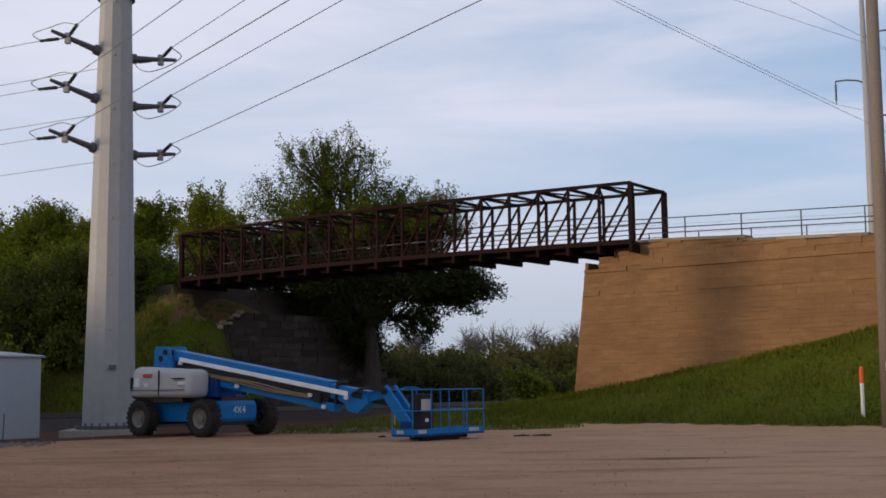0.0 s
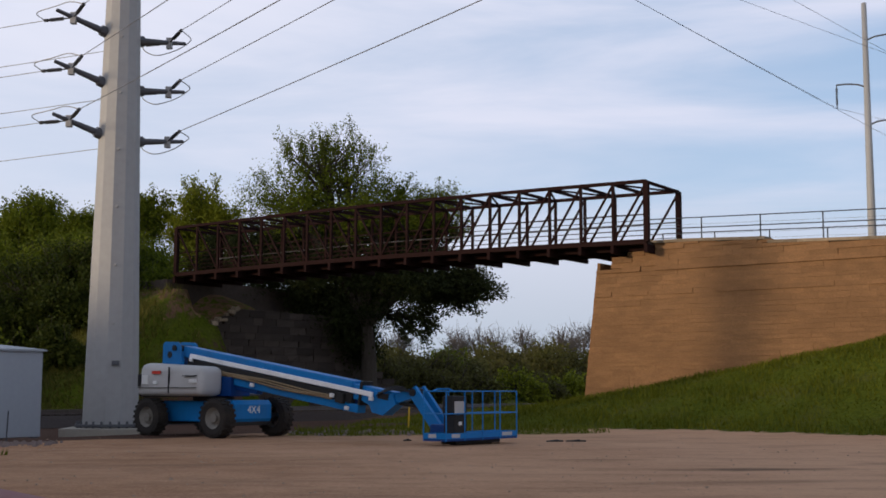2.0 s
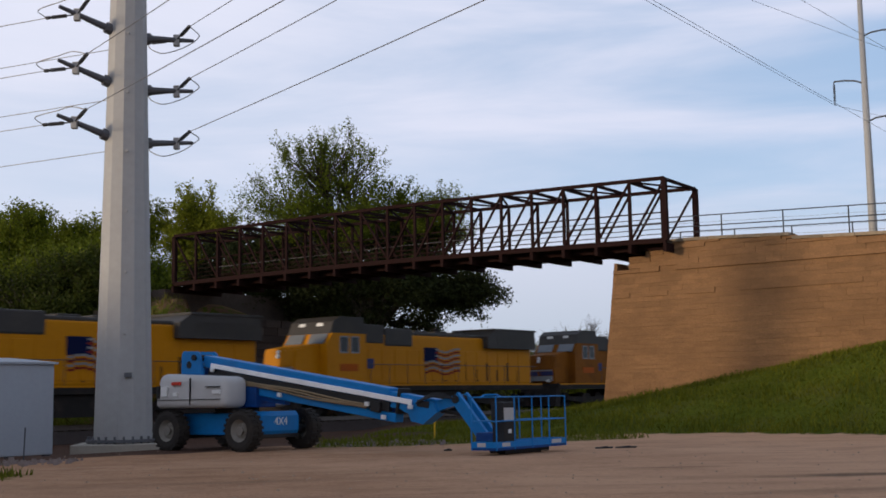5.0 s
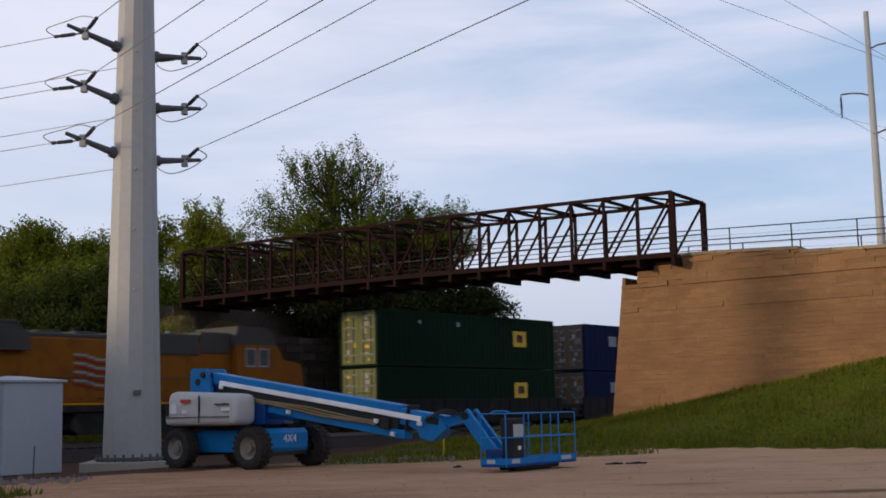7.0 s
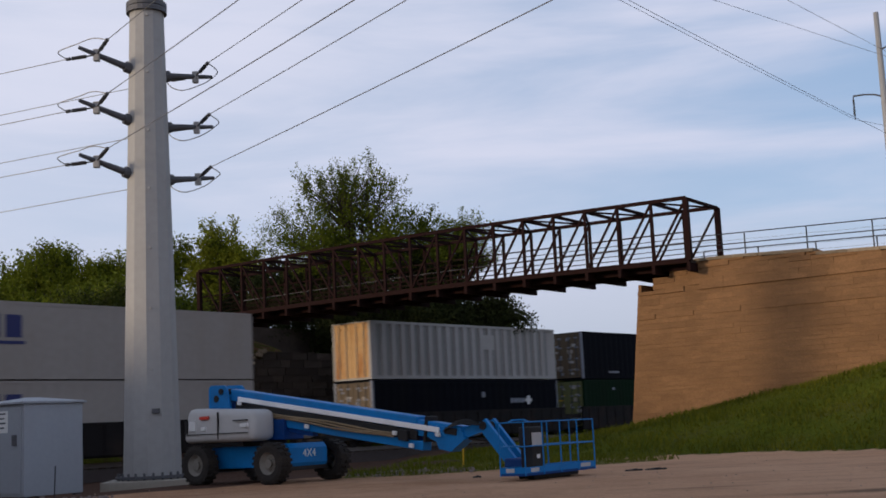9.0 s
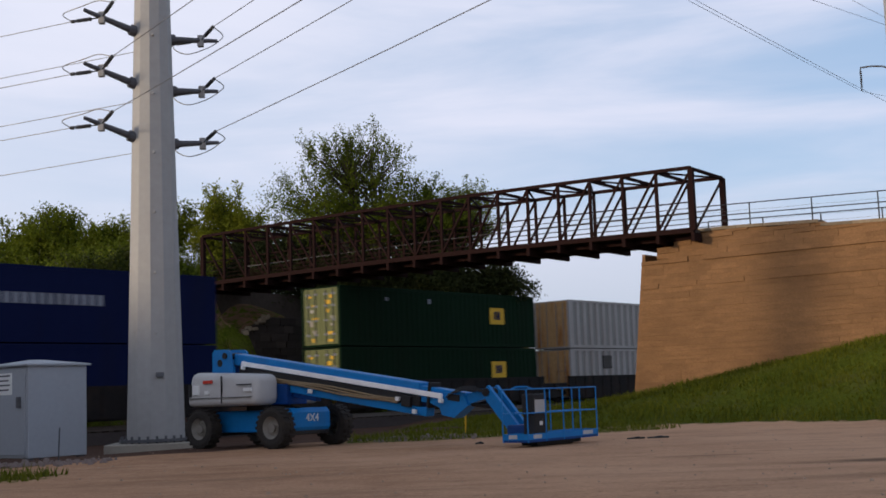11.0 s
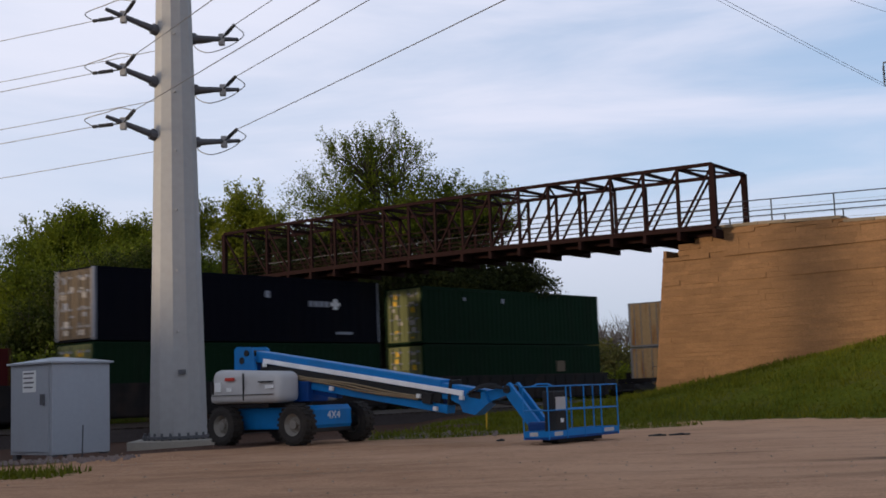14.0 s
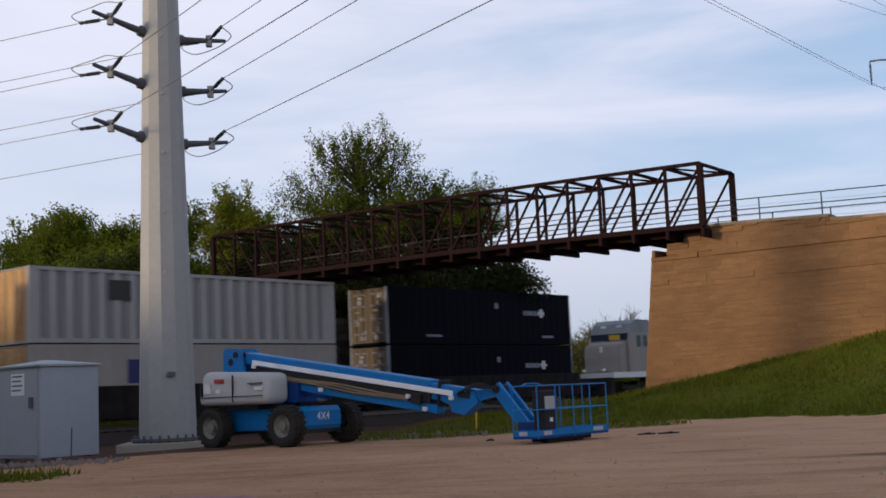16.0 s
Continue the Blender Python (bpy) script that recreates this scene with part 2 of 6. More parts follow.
M_TWIG = surface("bare_twig", (0.105, 0.092, 0.085), 0.95, vary=0.2, fine=9, bump=0.0)
M_LEAF = leaf_material("fresh_spring_leaves", (0.038, 0.058, 0.006), (0.175, 0.215, 0.017))
# darker copy of the leaves, with shade put into the colour
M_LEAFSHADED = leaf_material("shaded_leaves", (0.018, 0.026, 0.004), (0.075, 0.092, 0.012))
# leaf colour holds the deep shade under the bridge
M_SHADESPRAYS = leaf_material("shade_coloured_sprays", (0.011, 0.016, 0.005), (0.045, 0.055, 0.014), 0.2)
M_LEAFMID = leaf_material("light_green_leaves", (0.046, 0.066, 0.005), (0.185, 0.215, 0.015))
M_LEAFYELLOW = leaf_material("yellow_green_leaves", (0.080, 0.100, 0.008), (0.27, 0.29, 0.024))
# distance haze is put into these flattened leaf tones
M_WOODS = leaf_material("hazy_spring_woods", (0.064, 0.054, 0.024), (0.138, 0.136, 0.034), 0.45)
M_GRASSBLADE = leaf_material("grass_blades", (0.045, 0.064, 0.003), (0.160, 0.158, 0.012), 0.3)
M_ENGYEL = surface("locomotive_yellow", (0.47, 0.185, 0.003), 0.5, vary=0.10, size=1.5, fine=5, bump=0.03, stain=0.35, dirt=(0.36, 0.13, 0.004), spec=0.1)
M_ENGDIRTY = surface("grimy_locomotive_yellow", (0.20, 0.070, 0.008), 0.65, vary=0.2, size=1.2, fine=5, bump=0.04, stain=0.7, dirt=(0.07, 0.03, 0.012), spec=0.08)
M_ENGGREY = surface("locomotive_grey", (0.045, 0.040, 0.036), 0.6, vary=0.2, size=1.2, fine=6, bump=0.05, stain=0.3)
M_ENGPALE = surface("locomotive_pale_grey", (0.22, 0.235, 0.25), 0.55, vary=0.1, size=1.2, fine=6, bump=0.03, stain=0.3)
M_ENGNAVY = surface("locomotive_navy", (0.012, 0.018, 0.045), 0.5, vary=0.15, fine=6, bump=0.03, stain=0.2)
M_UNDER = surface("sooty_running_gear", (0.014, 0.012, 0.011), 0.85, vary=0.4, size=0.6, fine=9, bump=0.2, stain=0.5, dirt=(0.07, 0.05, 0.04))
M_WELL = surface("dark_well_car_paint", (0.014, 0.012, 0.012), 0.7, vary=0.3, size=1.0, fine=7, bump=0.08, stain=0.5, dirt=(0.05, 0.032, 0.024), spec=0.1)
# the sky's reflection is put into this pane's base colour
M_SCREEN = surface("sky_painted_windscreen", (0.17, 0.18, 0.19), 0.1, vary=0.1, fine=3, bump=0.0, stain=0.1)
M_GLASS = surface("tinted_glass", (0.02, 0.025, 0.03), 0.12, vary=0.05, fine=3, bump=0.0, stain=0.05)
M_LAMP = glow("lit_headlamp", (1.0, 0.80, 0.50), 3.5)


def box_paint(name, color, stain=0.25, dirt=(0.016, 0.013, 0.011)):
    return surface(name, color, 0.6, vary=0.10, size=1.6, fine=4, bump=0.04, stain=stain, dirt=dirt, streak=0.25, spec=0.035)


P_GREEN = box_paint("green_box_paint", (0.005, 0.018, 0.008))
P_NAVY = box_paint("navy_box_paint", (0.006, 0.010, 0.045))
P_BLACK = box_paint("blue_black_box_paint", (0.0022, 0.0026, 0.006))
P_WHITE = box_paint("white_box_paint", (0.32, 0.285, 0.26), 0.3, (0.26, 0.21, 0.17))
P_PALE = box_paint("pale_grey_box_paint", (0.37, 0.35, 0.335), 0.4, (0.24, 0.19, 0.15))
P_RED = box_paint("red_box_paint", (0.19, 0.007, 0.013))
P_MAROON = box_paint("maroon_box_paint", (0.045, 0.008, 0.008), 0.4)
# real rust stains, plus the low sun's warmth put into the base colour
P_DOORRUST = surface("rusty_sun_warmed_white_paint", (0.54, 0.33, 0.15), 0.6, vary=0.25, size=0.30, fine=5, bump=0.04, stain=1.0, dirt=(0.34, 0.11, 0.02), streak=0.12, spec=0.07)
P_FLAGRED = box_paint("faded_red_stripe", (0.20, 0.028, 0.018), 0.4)
P_POST = box_paint("dull_grey_paint", (0.24, 0.232, 0.228), 0.4, (0.15, 0.13, 0.115))
# near-black bark: the shade beneath the crown is put into its colour
M_SHADEBARK = surface("shade_coloured_bark", (0.012, 0.009, 0.007), 0.95, vary=0.3, size=0.4, fine=9, bump=0.6, streak=0.2)
M_NUMBER = surface("orange_red_number", (0.36, 0.075, 0.004), 0.6, vary=0.1, fine=8, bump=0.0, stain=0.2, spec=0.1)
# door ends face the low sun; its brightness is put into these paints
P_DOORGREEN = box_paint("sun_toned_green_door_paint", (0.15, 0.16, 0.072), 0.6, (0.12, 0.12, 0.04))
P_DOORDARK = box_paint("sun_toned_dark_paint", (0.13, 0.10, 0.07), 0.7, (0.28, 0.20, 0.12))
P_DOORRED = box_paint("sun_toned_red_door_paint", (0.46, 0.028, 0.022))
P_YELLOW = surface("yellow_mark", (0.62, 0.36, 0.02), 0.6, vary=0.08, fine=9, bump=0.0, stain=0.15)
P_MARKNAVY = surface("navy_mark", (0.03, 0.035, 0.12), 0.6, vary=0.1, fine=9, bump=0.0, stain=0.1)
P_MARKWHITE = surface("white_mark", (0.66, 0.66, 0.66), 0.6, vary=0.08, fine=9, bump=0.0, stain=0.15)

# ---- mesh helpers ----


def link(name, bm, mat, parent=None, label="", smooth=False):
    me = bpy.data.meshes.new(name)
    bm.normal_update()
    bm.to_mesh(me)
    bm.free()
    for m in (mat if isinstance(mat, (list, tuple)) else [mat]):
        me.materials.append(m)
    if smooth:
        me.polygons.foreach_set("use_smooth", [True] * len(me.polygons))
    ob = new(name, me)
    if parent is not None:
        ob.parent = parent
    return tagged(ob, label)


def part(name, bm, material, parent, label="", smooth=False):
    return link(name, bm, material, parent, label, smooth)


def thing(name, m, label, category, group="", kind=""):
    ob = new(name)
    ob.empty_display_size = 0.3
    ob.matrix_basis = m
    return tagged(ob, label, category, group, kind)


def box(bm, lo, hi, m=None, bevel=0.0, taper=None):
    """A block from corner lo to corner hi; taper shrinks its top in x and y."""
    lo, hi = Vector(lo), Vector(hi)
    vs = [Vector((x, y, z)) for z in (lo.z, hi.z) for y in (lo.y, hi.y) for x in (lo.x, hi.x)]
    if taper:
        c = (lo + hi) / 2
        for v in vs[4:]:
            v.x, v.y = c.x + (v.x - c.x) * taper[0], c.y + (v.y - c.y) * taper[1]
    vs = [bm.verts.new(m @ v if m else v) for v in vs]
    fs = [bm.faces.new([vs[i] for i in q]) for q in ((0, 2, 3, 1), (4, 5, 7, 6), (0, 1, 5, 4), (2, 6, 7, 3), (0, 4, 6, 2), (1, 3, 7, 5))]
    if bevel:
        es = list({e for f in fs for e in f.edges})
        bmesh.ops.bevel(bm, geom=es, offset=bevel, segments=2, affect="EDGES", profile=0.6)
    return bm


def frame_of(p, q, up=(0, 0, 1)):
    p, q = Vector(p), Vector(q)
    d = (q - p).normalized()
    u = Vector(up)
    if abs(d.dot(u)) > 0.999:
        u = Vector((0, 1, 0))
    s = d.cross(u).normalized()
    u = s.cross(d)
    return p, d, s, u, (q - p).length


def beam(bm, p, q, w, h, up=(0, 0, 1)):
    """A bar of w by h from p to q."""
    p, d, s, u, n = frame_of(p, q, up)
    m = Matrix((d, -s, u)).transposed().to_4x4()
    m.translation = p
    return box(bm, (0, -w / 2, -h / 2), (n, w / 2, h / 2), m)


def rod(bm, p, q, r, r2=None, seg=8, caps=True):
    """A round bar from p to q, radius r to r2."""
    r2 = r if r2 is None else r2
    p, d, s, u, n = frame_of(p, q)
    rings = []
    for c, rr in ((p, r), (p + d * n, r2)):
        rings.append([bm.verts.new(c + (s * math.cos(a) + u * math.sin(a)) * rr) for a in (2 * math.pi * i / seg for i in range(seg))])
    for i in range(seg):
        j = (i + 1) % seg
        bm.faces.new((rings[0][i], rings[1][i], rings[1][j], rings[0][j]))
    if caps:
        bm.faces.new(rings[0]), bm.faces.new(rings[1][::-1])
    return bm


def prism(bm, pts, y0, y1):
    """An outline in x and z, drawn from y0 to y1."""
    a = [bm.verts.new((x, y0, z)) for x, z in pts]
    b = [bm.verts.new((x, y1, z)) for x, z in pts]
    bm.faces.new(a), bm.faces.new(b[::-1])
    for i in range(len(pts)):
        j = (i + 1) % len(pts)
        bm.faces.new((a[i], b[i], b[j], a[j]))
    bmesh.ops.recalc_face_normals(bm, faces=bm.faces)
    return bm


def tube(bm, pts, r, seg=6):
    return hose(bm, pts, r, seg)


def sweep(bm, pts, w, h):
    """One bar of w by h along a gently bent row of points."""
    rings = []
    pts = [Vector(p) for p in pts]
    for i, p in enumerate(pts):
        _, d, sd, u, _ = frame_of(pts[max(0, i - 1)], pts[min(len(pts) - 1, i + 1)])
        rings.append([bm.verts.new(p + sd * a * w / 2 + u * b * h / 2) for a, b in ((-1, -1), (1, -1), (1, 1), (-1, 1))])
    for a, b in zip(rings, rings[1:]):
        for i in range(4):
            j = (i + 1) % 4
            bm.faces.new((a[i], a[j], b[j], b[i]))
    bm.faces.new(rings[0][::-1]), bm.faces.new(rings[-1])
    bmesh.ops.recalc_face_normals(bm, faces=bm.faces)
    return bm


def hose(bm, pts, r, seg=6):
    """One round cable along a row of points."""
    rings = []
    pts = [Vector(p) for p in pts]
    for i, p in enumerate(pts):
        _, d, sd, u, _ = frame_of(pts[max(0, i - 1)], pts[min(len(pts) - 1, i + 1)])
        rings.append([bm.verts.new(p + (sd * math.cos(a) + u * math.sin(a)) * r) for a in (2 * math.pi * k / seg for k in range(seg))])
    for a, b in zip(rings, rings[1:]):
        for i in range(seg):
            j = (i + 1) % seg
            bm.faces.new((a[i], b[i], b[j], a[j]))
    bm.faces.new(rings[0]), bm.faces.new(rings[-1][::-1])
    return bm


def curve_through(knots, steps=6):
    """A smooth row of points through the knots."""
    k = [Vector(p) for p in knots]
    k = [k[0] * 2 - k[1]] + k + [k[-1] * 2 - k[-2]]
    out = []
    for p0, p1, p2, p3 in zip(k, k[1:], k[2:], k[3:]):
        for i in range(steps):
            u = i / steps
            out.append(0.5 * (2 * p1 + (p2 - p0) * u + (2 * p0 - 5 * p1 + 4 * p2 - p3) * u * u + (3 * p1 - p0 - 3 * p2 + p3) * u ** 3))
    return out + [k[-2]]


def nb():
    return bmesh.new()


def from_arrays(name, verts, faces, mat, parent=None, label="", smooth=False):
    me = bpy.data.meshes.new(name)
    me.from_pydata(verts, [], faces)
    me.materials.append(mat)
    if smooth:
        me.polygons.foreach_set("use_smooth", [True] * len(me.polygons))
    me.update()
    ob = new(name, me)
    if parent is not None:
        ob.parent = parent
    return tagged(ob, label)

# ---- plan ----
TA = radians(51.5)
TD, TN = Vector((math.cos(TA), math.sin(TA), 0)), Vector((-math.sin(TA), math.cos(TA), 0))
RAIL_Z = 0.36
T0 = Vector((-6.755, 58.0, RAIL_Z)) + TN * 1.3            # middle of the track, top of rail
BU = Vector((-0.8305, 0.557, 0))                           # along the bridge, from the yellow wall to the dark one
BV = Vector((0.557, 0.8305, 0))                            # across the bridge, away from the lot
B0 = Vector((9.47, 49.13, 0))                              # end of the near truss
W0, WD, WM = Vector((7.8, 51.2, 0)), Vector((0.8, -0.6, 0)), Vector((-0.6, -0.8, 0))   # wing wall: start, along, outwards
SPAN, PANELS = 27.36, 18


def smooth(x):
    x = np.clip(x, 0.0, 1.0)
    return x * x * (3 - 2 * x)


def lay_of_land(x, y):
    """Height of the ground, and how grassy it is, for arrays of x and y."""
    k = (x - W0.x) * WD.x + (y - W0.y) * WD.y
    q = (x - W0.x) * WM.x + (y - W0.y) * WM.y
    zb = np.where(k > -1.2, 0.62 + (k + 1.0) * 0.192, 0.62 - (-1.2 - k) * 0.08)
    zb = np.clip(zb, 0.0, 5.5)
    edge = 11.8 + 0.5 * np.sin(k * 0.55) + 0.3 * np.sin(k * 1.7 + 1)
    bank = zb * smooth(1 - q / edge) ** 0.8
    bank = np.where(q < 0, zb * smooth(1 + (q + 4.5) / 6.0) * (q < -0.0), bank)
    # bed of the track
    tn = (x - T0.x) * TN.x + (y - T0.y) * TN.y
    ts = (x - T0.x) * TD.x + (y - T0.y) * TD.y
    z = bank * smooth((-3.0 - tn) / 5.0)
    # embankment behind the track
    ex, ey = B0.x + BU.x * 27.5 + BV.x * 1.64, B0.y + BU.y * 27.5 + BV.y * 1.64
    l = (x - ex) * BV.x + (y - ey) * BV.y
    crest = 6.5 * np.clip(1 - (np.abs(l) - 2.2) / 9.5, 0, 1)
    crest = crest * smooth((tn - 4.0) / 3.2)
    # shoulder of the bank beside the dark abutment
    ls = ts - 2.6
    front = np.clip(5.3 + 0.55 * ls, 0, 5.3) * smooth((tn - 2.9) / 3.0) * (1 - smooth((ts - 2.0) / 0.8))
    # earth above the stepped top of the abutment
    top = np.clip(4.0 + 0.762 * (ts - 1.5), 4.0, 5.6)
    above = np.where(tn > 6.2, np.minimum(crest, top - 0.05 + (tn - 6.2) * 0.4), 0.0)
    crest = np.maximum(np.where(ts > 1.5, above, crest), front)
    rise = 2.2 * smooth((tn - 8) / 25.0)
    z = z + np.maximum(crest, rise)
    z = z + 0.9 * smooth((tn - 30) / 120.0) * (0.5 + 0.5 * np.sin(x * 0.02))
    z = z + 0.03 * np.sin(x * 0.31 + 1.3) * np.cos(y * 0.27) * smooth((np.hypot(x, y) - 8) / 10)
    # the lot falls away towards the track
    z = z - 0.27 * smooth((tn + 17.2) / 2.4) * (1 - smooth((tn - 3.6) / 1.5)) * (1 - smooth((x + 3.6) / 2.5))
    lot = (smooth((edge - q) / 0.8 + 0.5) * smooth((k + 5.5) / 2.0)) * (tn < -2)
    gx = smooth((y - 31.9 - 0.35 * np.sin(x * 1.1) - 0.25 * (x + 2)) / 0.8) * (1 - smooth((tn + 17.5) / 2.0)) * (x > -3.2) * (x < 6) * 0.60
    weeds = smooth((-6.4 - x) / 1.2) * smooth((23.3 - y) / 0.9) * smooth((y - 20.0) / 0.9) * 0.62
    g = np.clip(np.maximum(np.maximum(lot, gx), weeds), 0, 1)
    g = np.where(tn > 3.2, np.clip(1.0 - smooth((6.2 - tn) / 2) * 0.7, 0, 1), g)
    g = np.where((tn > 6.1) & (tn < 10) & (ts > -0.6) & (ts < 8), np.minimum(g, 0.46), g)
    g = np.where((tn < -45) & (weeds < 0.1), 0.2, g)
    g = np.where((np.hypot(x, y) > 110), 1.0, g)
    return z, g


def ground_at(x, y):
    z, _ = lay_of_land(np.array([float(x)]), np.array([float(y)]))
    return float(z[0])


def ground_material():
    m = bpy.data.materials.new("gravel_and_grass")
    m.use_nodes = True
    nt = m.node_tree
    N, L = nt.nodes.new, nt.links.new
    b = nt.nodes["Principled BSDF"]
    co, at = N("ShaderNodeTexCoord"), N("ShaderNodeAttribute")
    at.attribute_name = "grass"

    def noise_at(scale, detail=4.0, rough=0.55, stretch=None):
        t = N("ShaderNodeTexNoise")
        t.inputs["Scale"].default_value, t.inputs["Detail"].default_value, t.inputs["Roughness"].default_value = scale, detail, rough
        src = co.outputs["Object"]
        if stretch:
            mp = N("ShaderNodeMapping")
            mp.inputs["Scale"].default_value = stretch
            mp.inputs["Rotation"].default_value = (0, 0, 0.25)
            L(src, mp.inputs["Vector"])
            src = mp.outputs["Vector"]
        L(src, t.inputs["Vector"])
        return t.outputs["Fac"]

    def mixed(fac, a, c):
        x = N("ShaderNodeMix")
        x.data_type = "RGBA"
        L(fac, x.inputs["Factor"])
        for key, v in (("A", a), ("B", c)):
            if isinstance(v, tuple):
                x.inputs[key].default_value = (*v, 1)
            else:
                L(v, x.inputs[key])
        return x.outputs["Result"]

    def ranged(v, a, c, lo=0.0, hi=1.0):
        r = N("ShaderNodeMapRange")
        r.inputs["From Min"].default_value, r.inputs["From Max"].default_value = a, c
        r.inputs["To Min"].default_value, r.inputs["To Max"].default_value = lo, hi
        L(v, r.inputs["Value"])
        return r.outputs[0]

    stones, patches, broad = noise_at(26, 3), noise_at(1.1, 5), noise_at(0.16, 4)
    wet = noise_at(0.55, 4, 0.5, (0.35, 1.6, 1.0))
    gravel = mixed(ranged(stones, 0.3, 0.7), (0.242, 0.122, 0.065), (0.546, 0.306, 0.170))
    gravel = mixed(ranged(patches, 0.45, 0.72, 0, 0.75), gravel, (0.252, 0.129, 0.068))
    gravel = mixed(ranged(broad, 0.40, 0.65, 0, 0.5), gravel, (0.546, 0.325, 0.192))
    gravel = mixed(ranged(wet, 0.60, 0.72, 0, 0.30), gravel, (0.102, 0.065, 0.046))
    # gravel paler towards the bank
    sep = N("ShaderNodeSeparateXYZ")
    L(co.outputs["Object"], sep.inputs[0])
    bankward = N("ShaderNodeMath")
    bankward.operation = "MULTIPLY_ADD"
    bankward.inputs[1].default_value = 9.0
    L(broad, bankward.inputs[0]), L(sep.outputs["X"], bankward.inputs[2])
    gravel = mixed(ranged(bankward.outputs[0], 1.0, 11.0, 0.0, 0.5), gravel, (0.675, 0.411, 0.253))
    # old oil and tyre stains in the lot
    for cx, cy, sx, sy, deep in ((6.3, 18.3, 1.9, 0.42, 0.75), (3.9, 20.6, 1.1, 0.22, 0.5), (8.9, 20.0, 0.9, 0.25, 0.45), (5.4, 15.6, 2.6, 0.35, 0.35), (-3.0, 19.0, 2.4, 0.4, 0.3)):
        mp, ln = N("ShaderNodeMapping"), N("ShaderNodeVectorMath")
        mp.vector_type = "TEXTURE"
        mp.inputs["Location"].default_value, mp.inputs["Scale"].default_value, mp.inputs["Rotation"].default_value = (cx, cy, 0), (sx, sy, 1), (0, 0, 0.12)
        ln.operation = "LENGTH"
        wob = N("ShaderNodeMath")
        wob.operation = "MULTIPLY_ADD"
        wob.inputs[1].default_value = 1.6
        L(co.outputs["Object"], mp.inputs["Vector"]), L(mp.outputs["Vector"], ln.inputs[0])
        L(patches, wob.inputs[0]), L(ln.outputs["Value"], wob.inputs[2])
        gravel = mixed(ranged(wob.outputs[0], 1.1, 1.9, deep, 0.0), gravel, (0.059, 0.040, 0.029))
    ruts = noise_at(0.9, 5, 0.65, (0.45, 1.5, 1.0))
    gravel = mixed(ranged(ruts, 0.5, 0.72, 0, 0.5), gravel, (0.209, 0.113, 0.065))
    clods = noise_at(5.5, 5, 0.7)
    gravel = mixed(ranged(clods, 0.55, 0.75, 0, 0.6), gravel, (0.503, 0.306, 0.183))
    gravel = mixed(ranged(clods, 0.43, 0.30, 0, 0.6), gravel, (0.145, 0.084, 0.052))
    bal = N("ShaderNodeAttribute")
    bal.attribute_name = "ballast"
    rough = mixed(ranged(noise_at(14, 4, 0.7), 0.35, 0.65), (0.022, 0.012, 0.009), (0.088, 0.050, 0.038))
    gravel = mixed(ranged(bal.outputs["Fac"], 0.3, 0.7, 0.0, 0.92), gravel, rough)
    tuft, tone = noise_at(7, 4), noise_at(0.7, 4)
    grass = mixed(ranged(tuft, 0.3, 0.7), (0.040, 0.058, 0.004), (0.102, 0.118, 0.010))
    grass = mixed(ranged(tone, 0.5, 0.8, 0, 0.5), grass, (0.105, 0.085, 0.034))
    edge = N("ShaderNodeMath")
    edge.operation = "ADD"
    L(at.outputs["Fac"], edge.inputs[0])
    L(ranged(noise_at(2.6, 5, 0.65), 0.2, 0.8, -0.45, 0.45), edge.inputs[1])
    fac = ranged(edge.outputs[0], 0.40, 0.60)
    L(mixed(fac, gravel, grass), b.inputs["Base Color"])
    b.inputs["Roughness"].default_value = 0.95
    b.inputs["Specular IOR Level"].default_value = 0.06
    bp = N("ShaderNodeBump")
    bp.inputs["Strength"].default_value, bp.inputs["Distance"].default_value = 0.9, 0.04
    L(clods, bp.inputs["Height"]), L(bp.outputs["Normal"], b.inputs["Normal"])
    return m


def build_ground():
    near = np.arange(-60, 60.1, 0.6)
    far = np.array([62, 66, 72, 80, 92, 110, 140, 190, 270, 400, 700, 1300, 2600])
    xs = np.concatenate([-far[::-1], near, far])
    ys = np.concatenate([-far[::-1], np.arange(-60, 100.1, 0.6), far + 40])
    X, Y = np.meshgrid(xs, ys)
    Z, Gr = lay_of_land(X, Y)
    nx = len(xs)
    verts = np.stack([X.ravel(), Y.ravel(), Z.ravel()], 1)
    i = np.arange(len(ys) - 1)[:, None] * nx + np.arange(nx - 1)[None]
    faces = np.stack([i, i + 1, i + nx + 1, i + nx], -1).reshape(-1, 4)
    ob = from_arrays("ground", verts.tolist(), faces.tolist(), ground_material(), smooth=True)
    a = ob.data.attributes.new("grass", "FLOAT", "POINT")
    a.data.foreach_set("value", Gr.ravel().astype(np.float32))
    tn = (X - T0.x) * TN.x + (Y - T0.y) * TN.y
    bal = smooth((tn + 19.6 + 0.35 * np.sin(X * 1.9) + 0.25 * np.sin(Y * 1.3)) / 1.2) * (tn < 5.5) * (np.abs(X) < 60)
    ts = (X - T0.x) * TD.x + (Y - T0.y) * TD.y
    bal = np.maximum(bal, 0.60 * ((tn > 5.9) & (tn < 11) & (ts > -1) & (ts < 9)))
    a = ob.data.attributes.new("ballast", "FLOAT", "POINT")
    a.data.foreach_set("value", bal.ravel().astype(np.float32))
    tagged(ob, "brown gravel lot running into grassy banks", "ground", kind="structure")


build_ground()


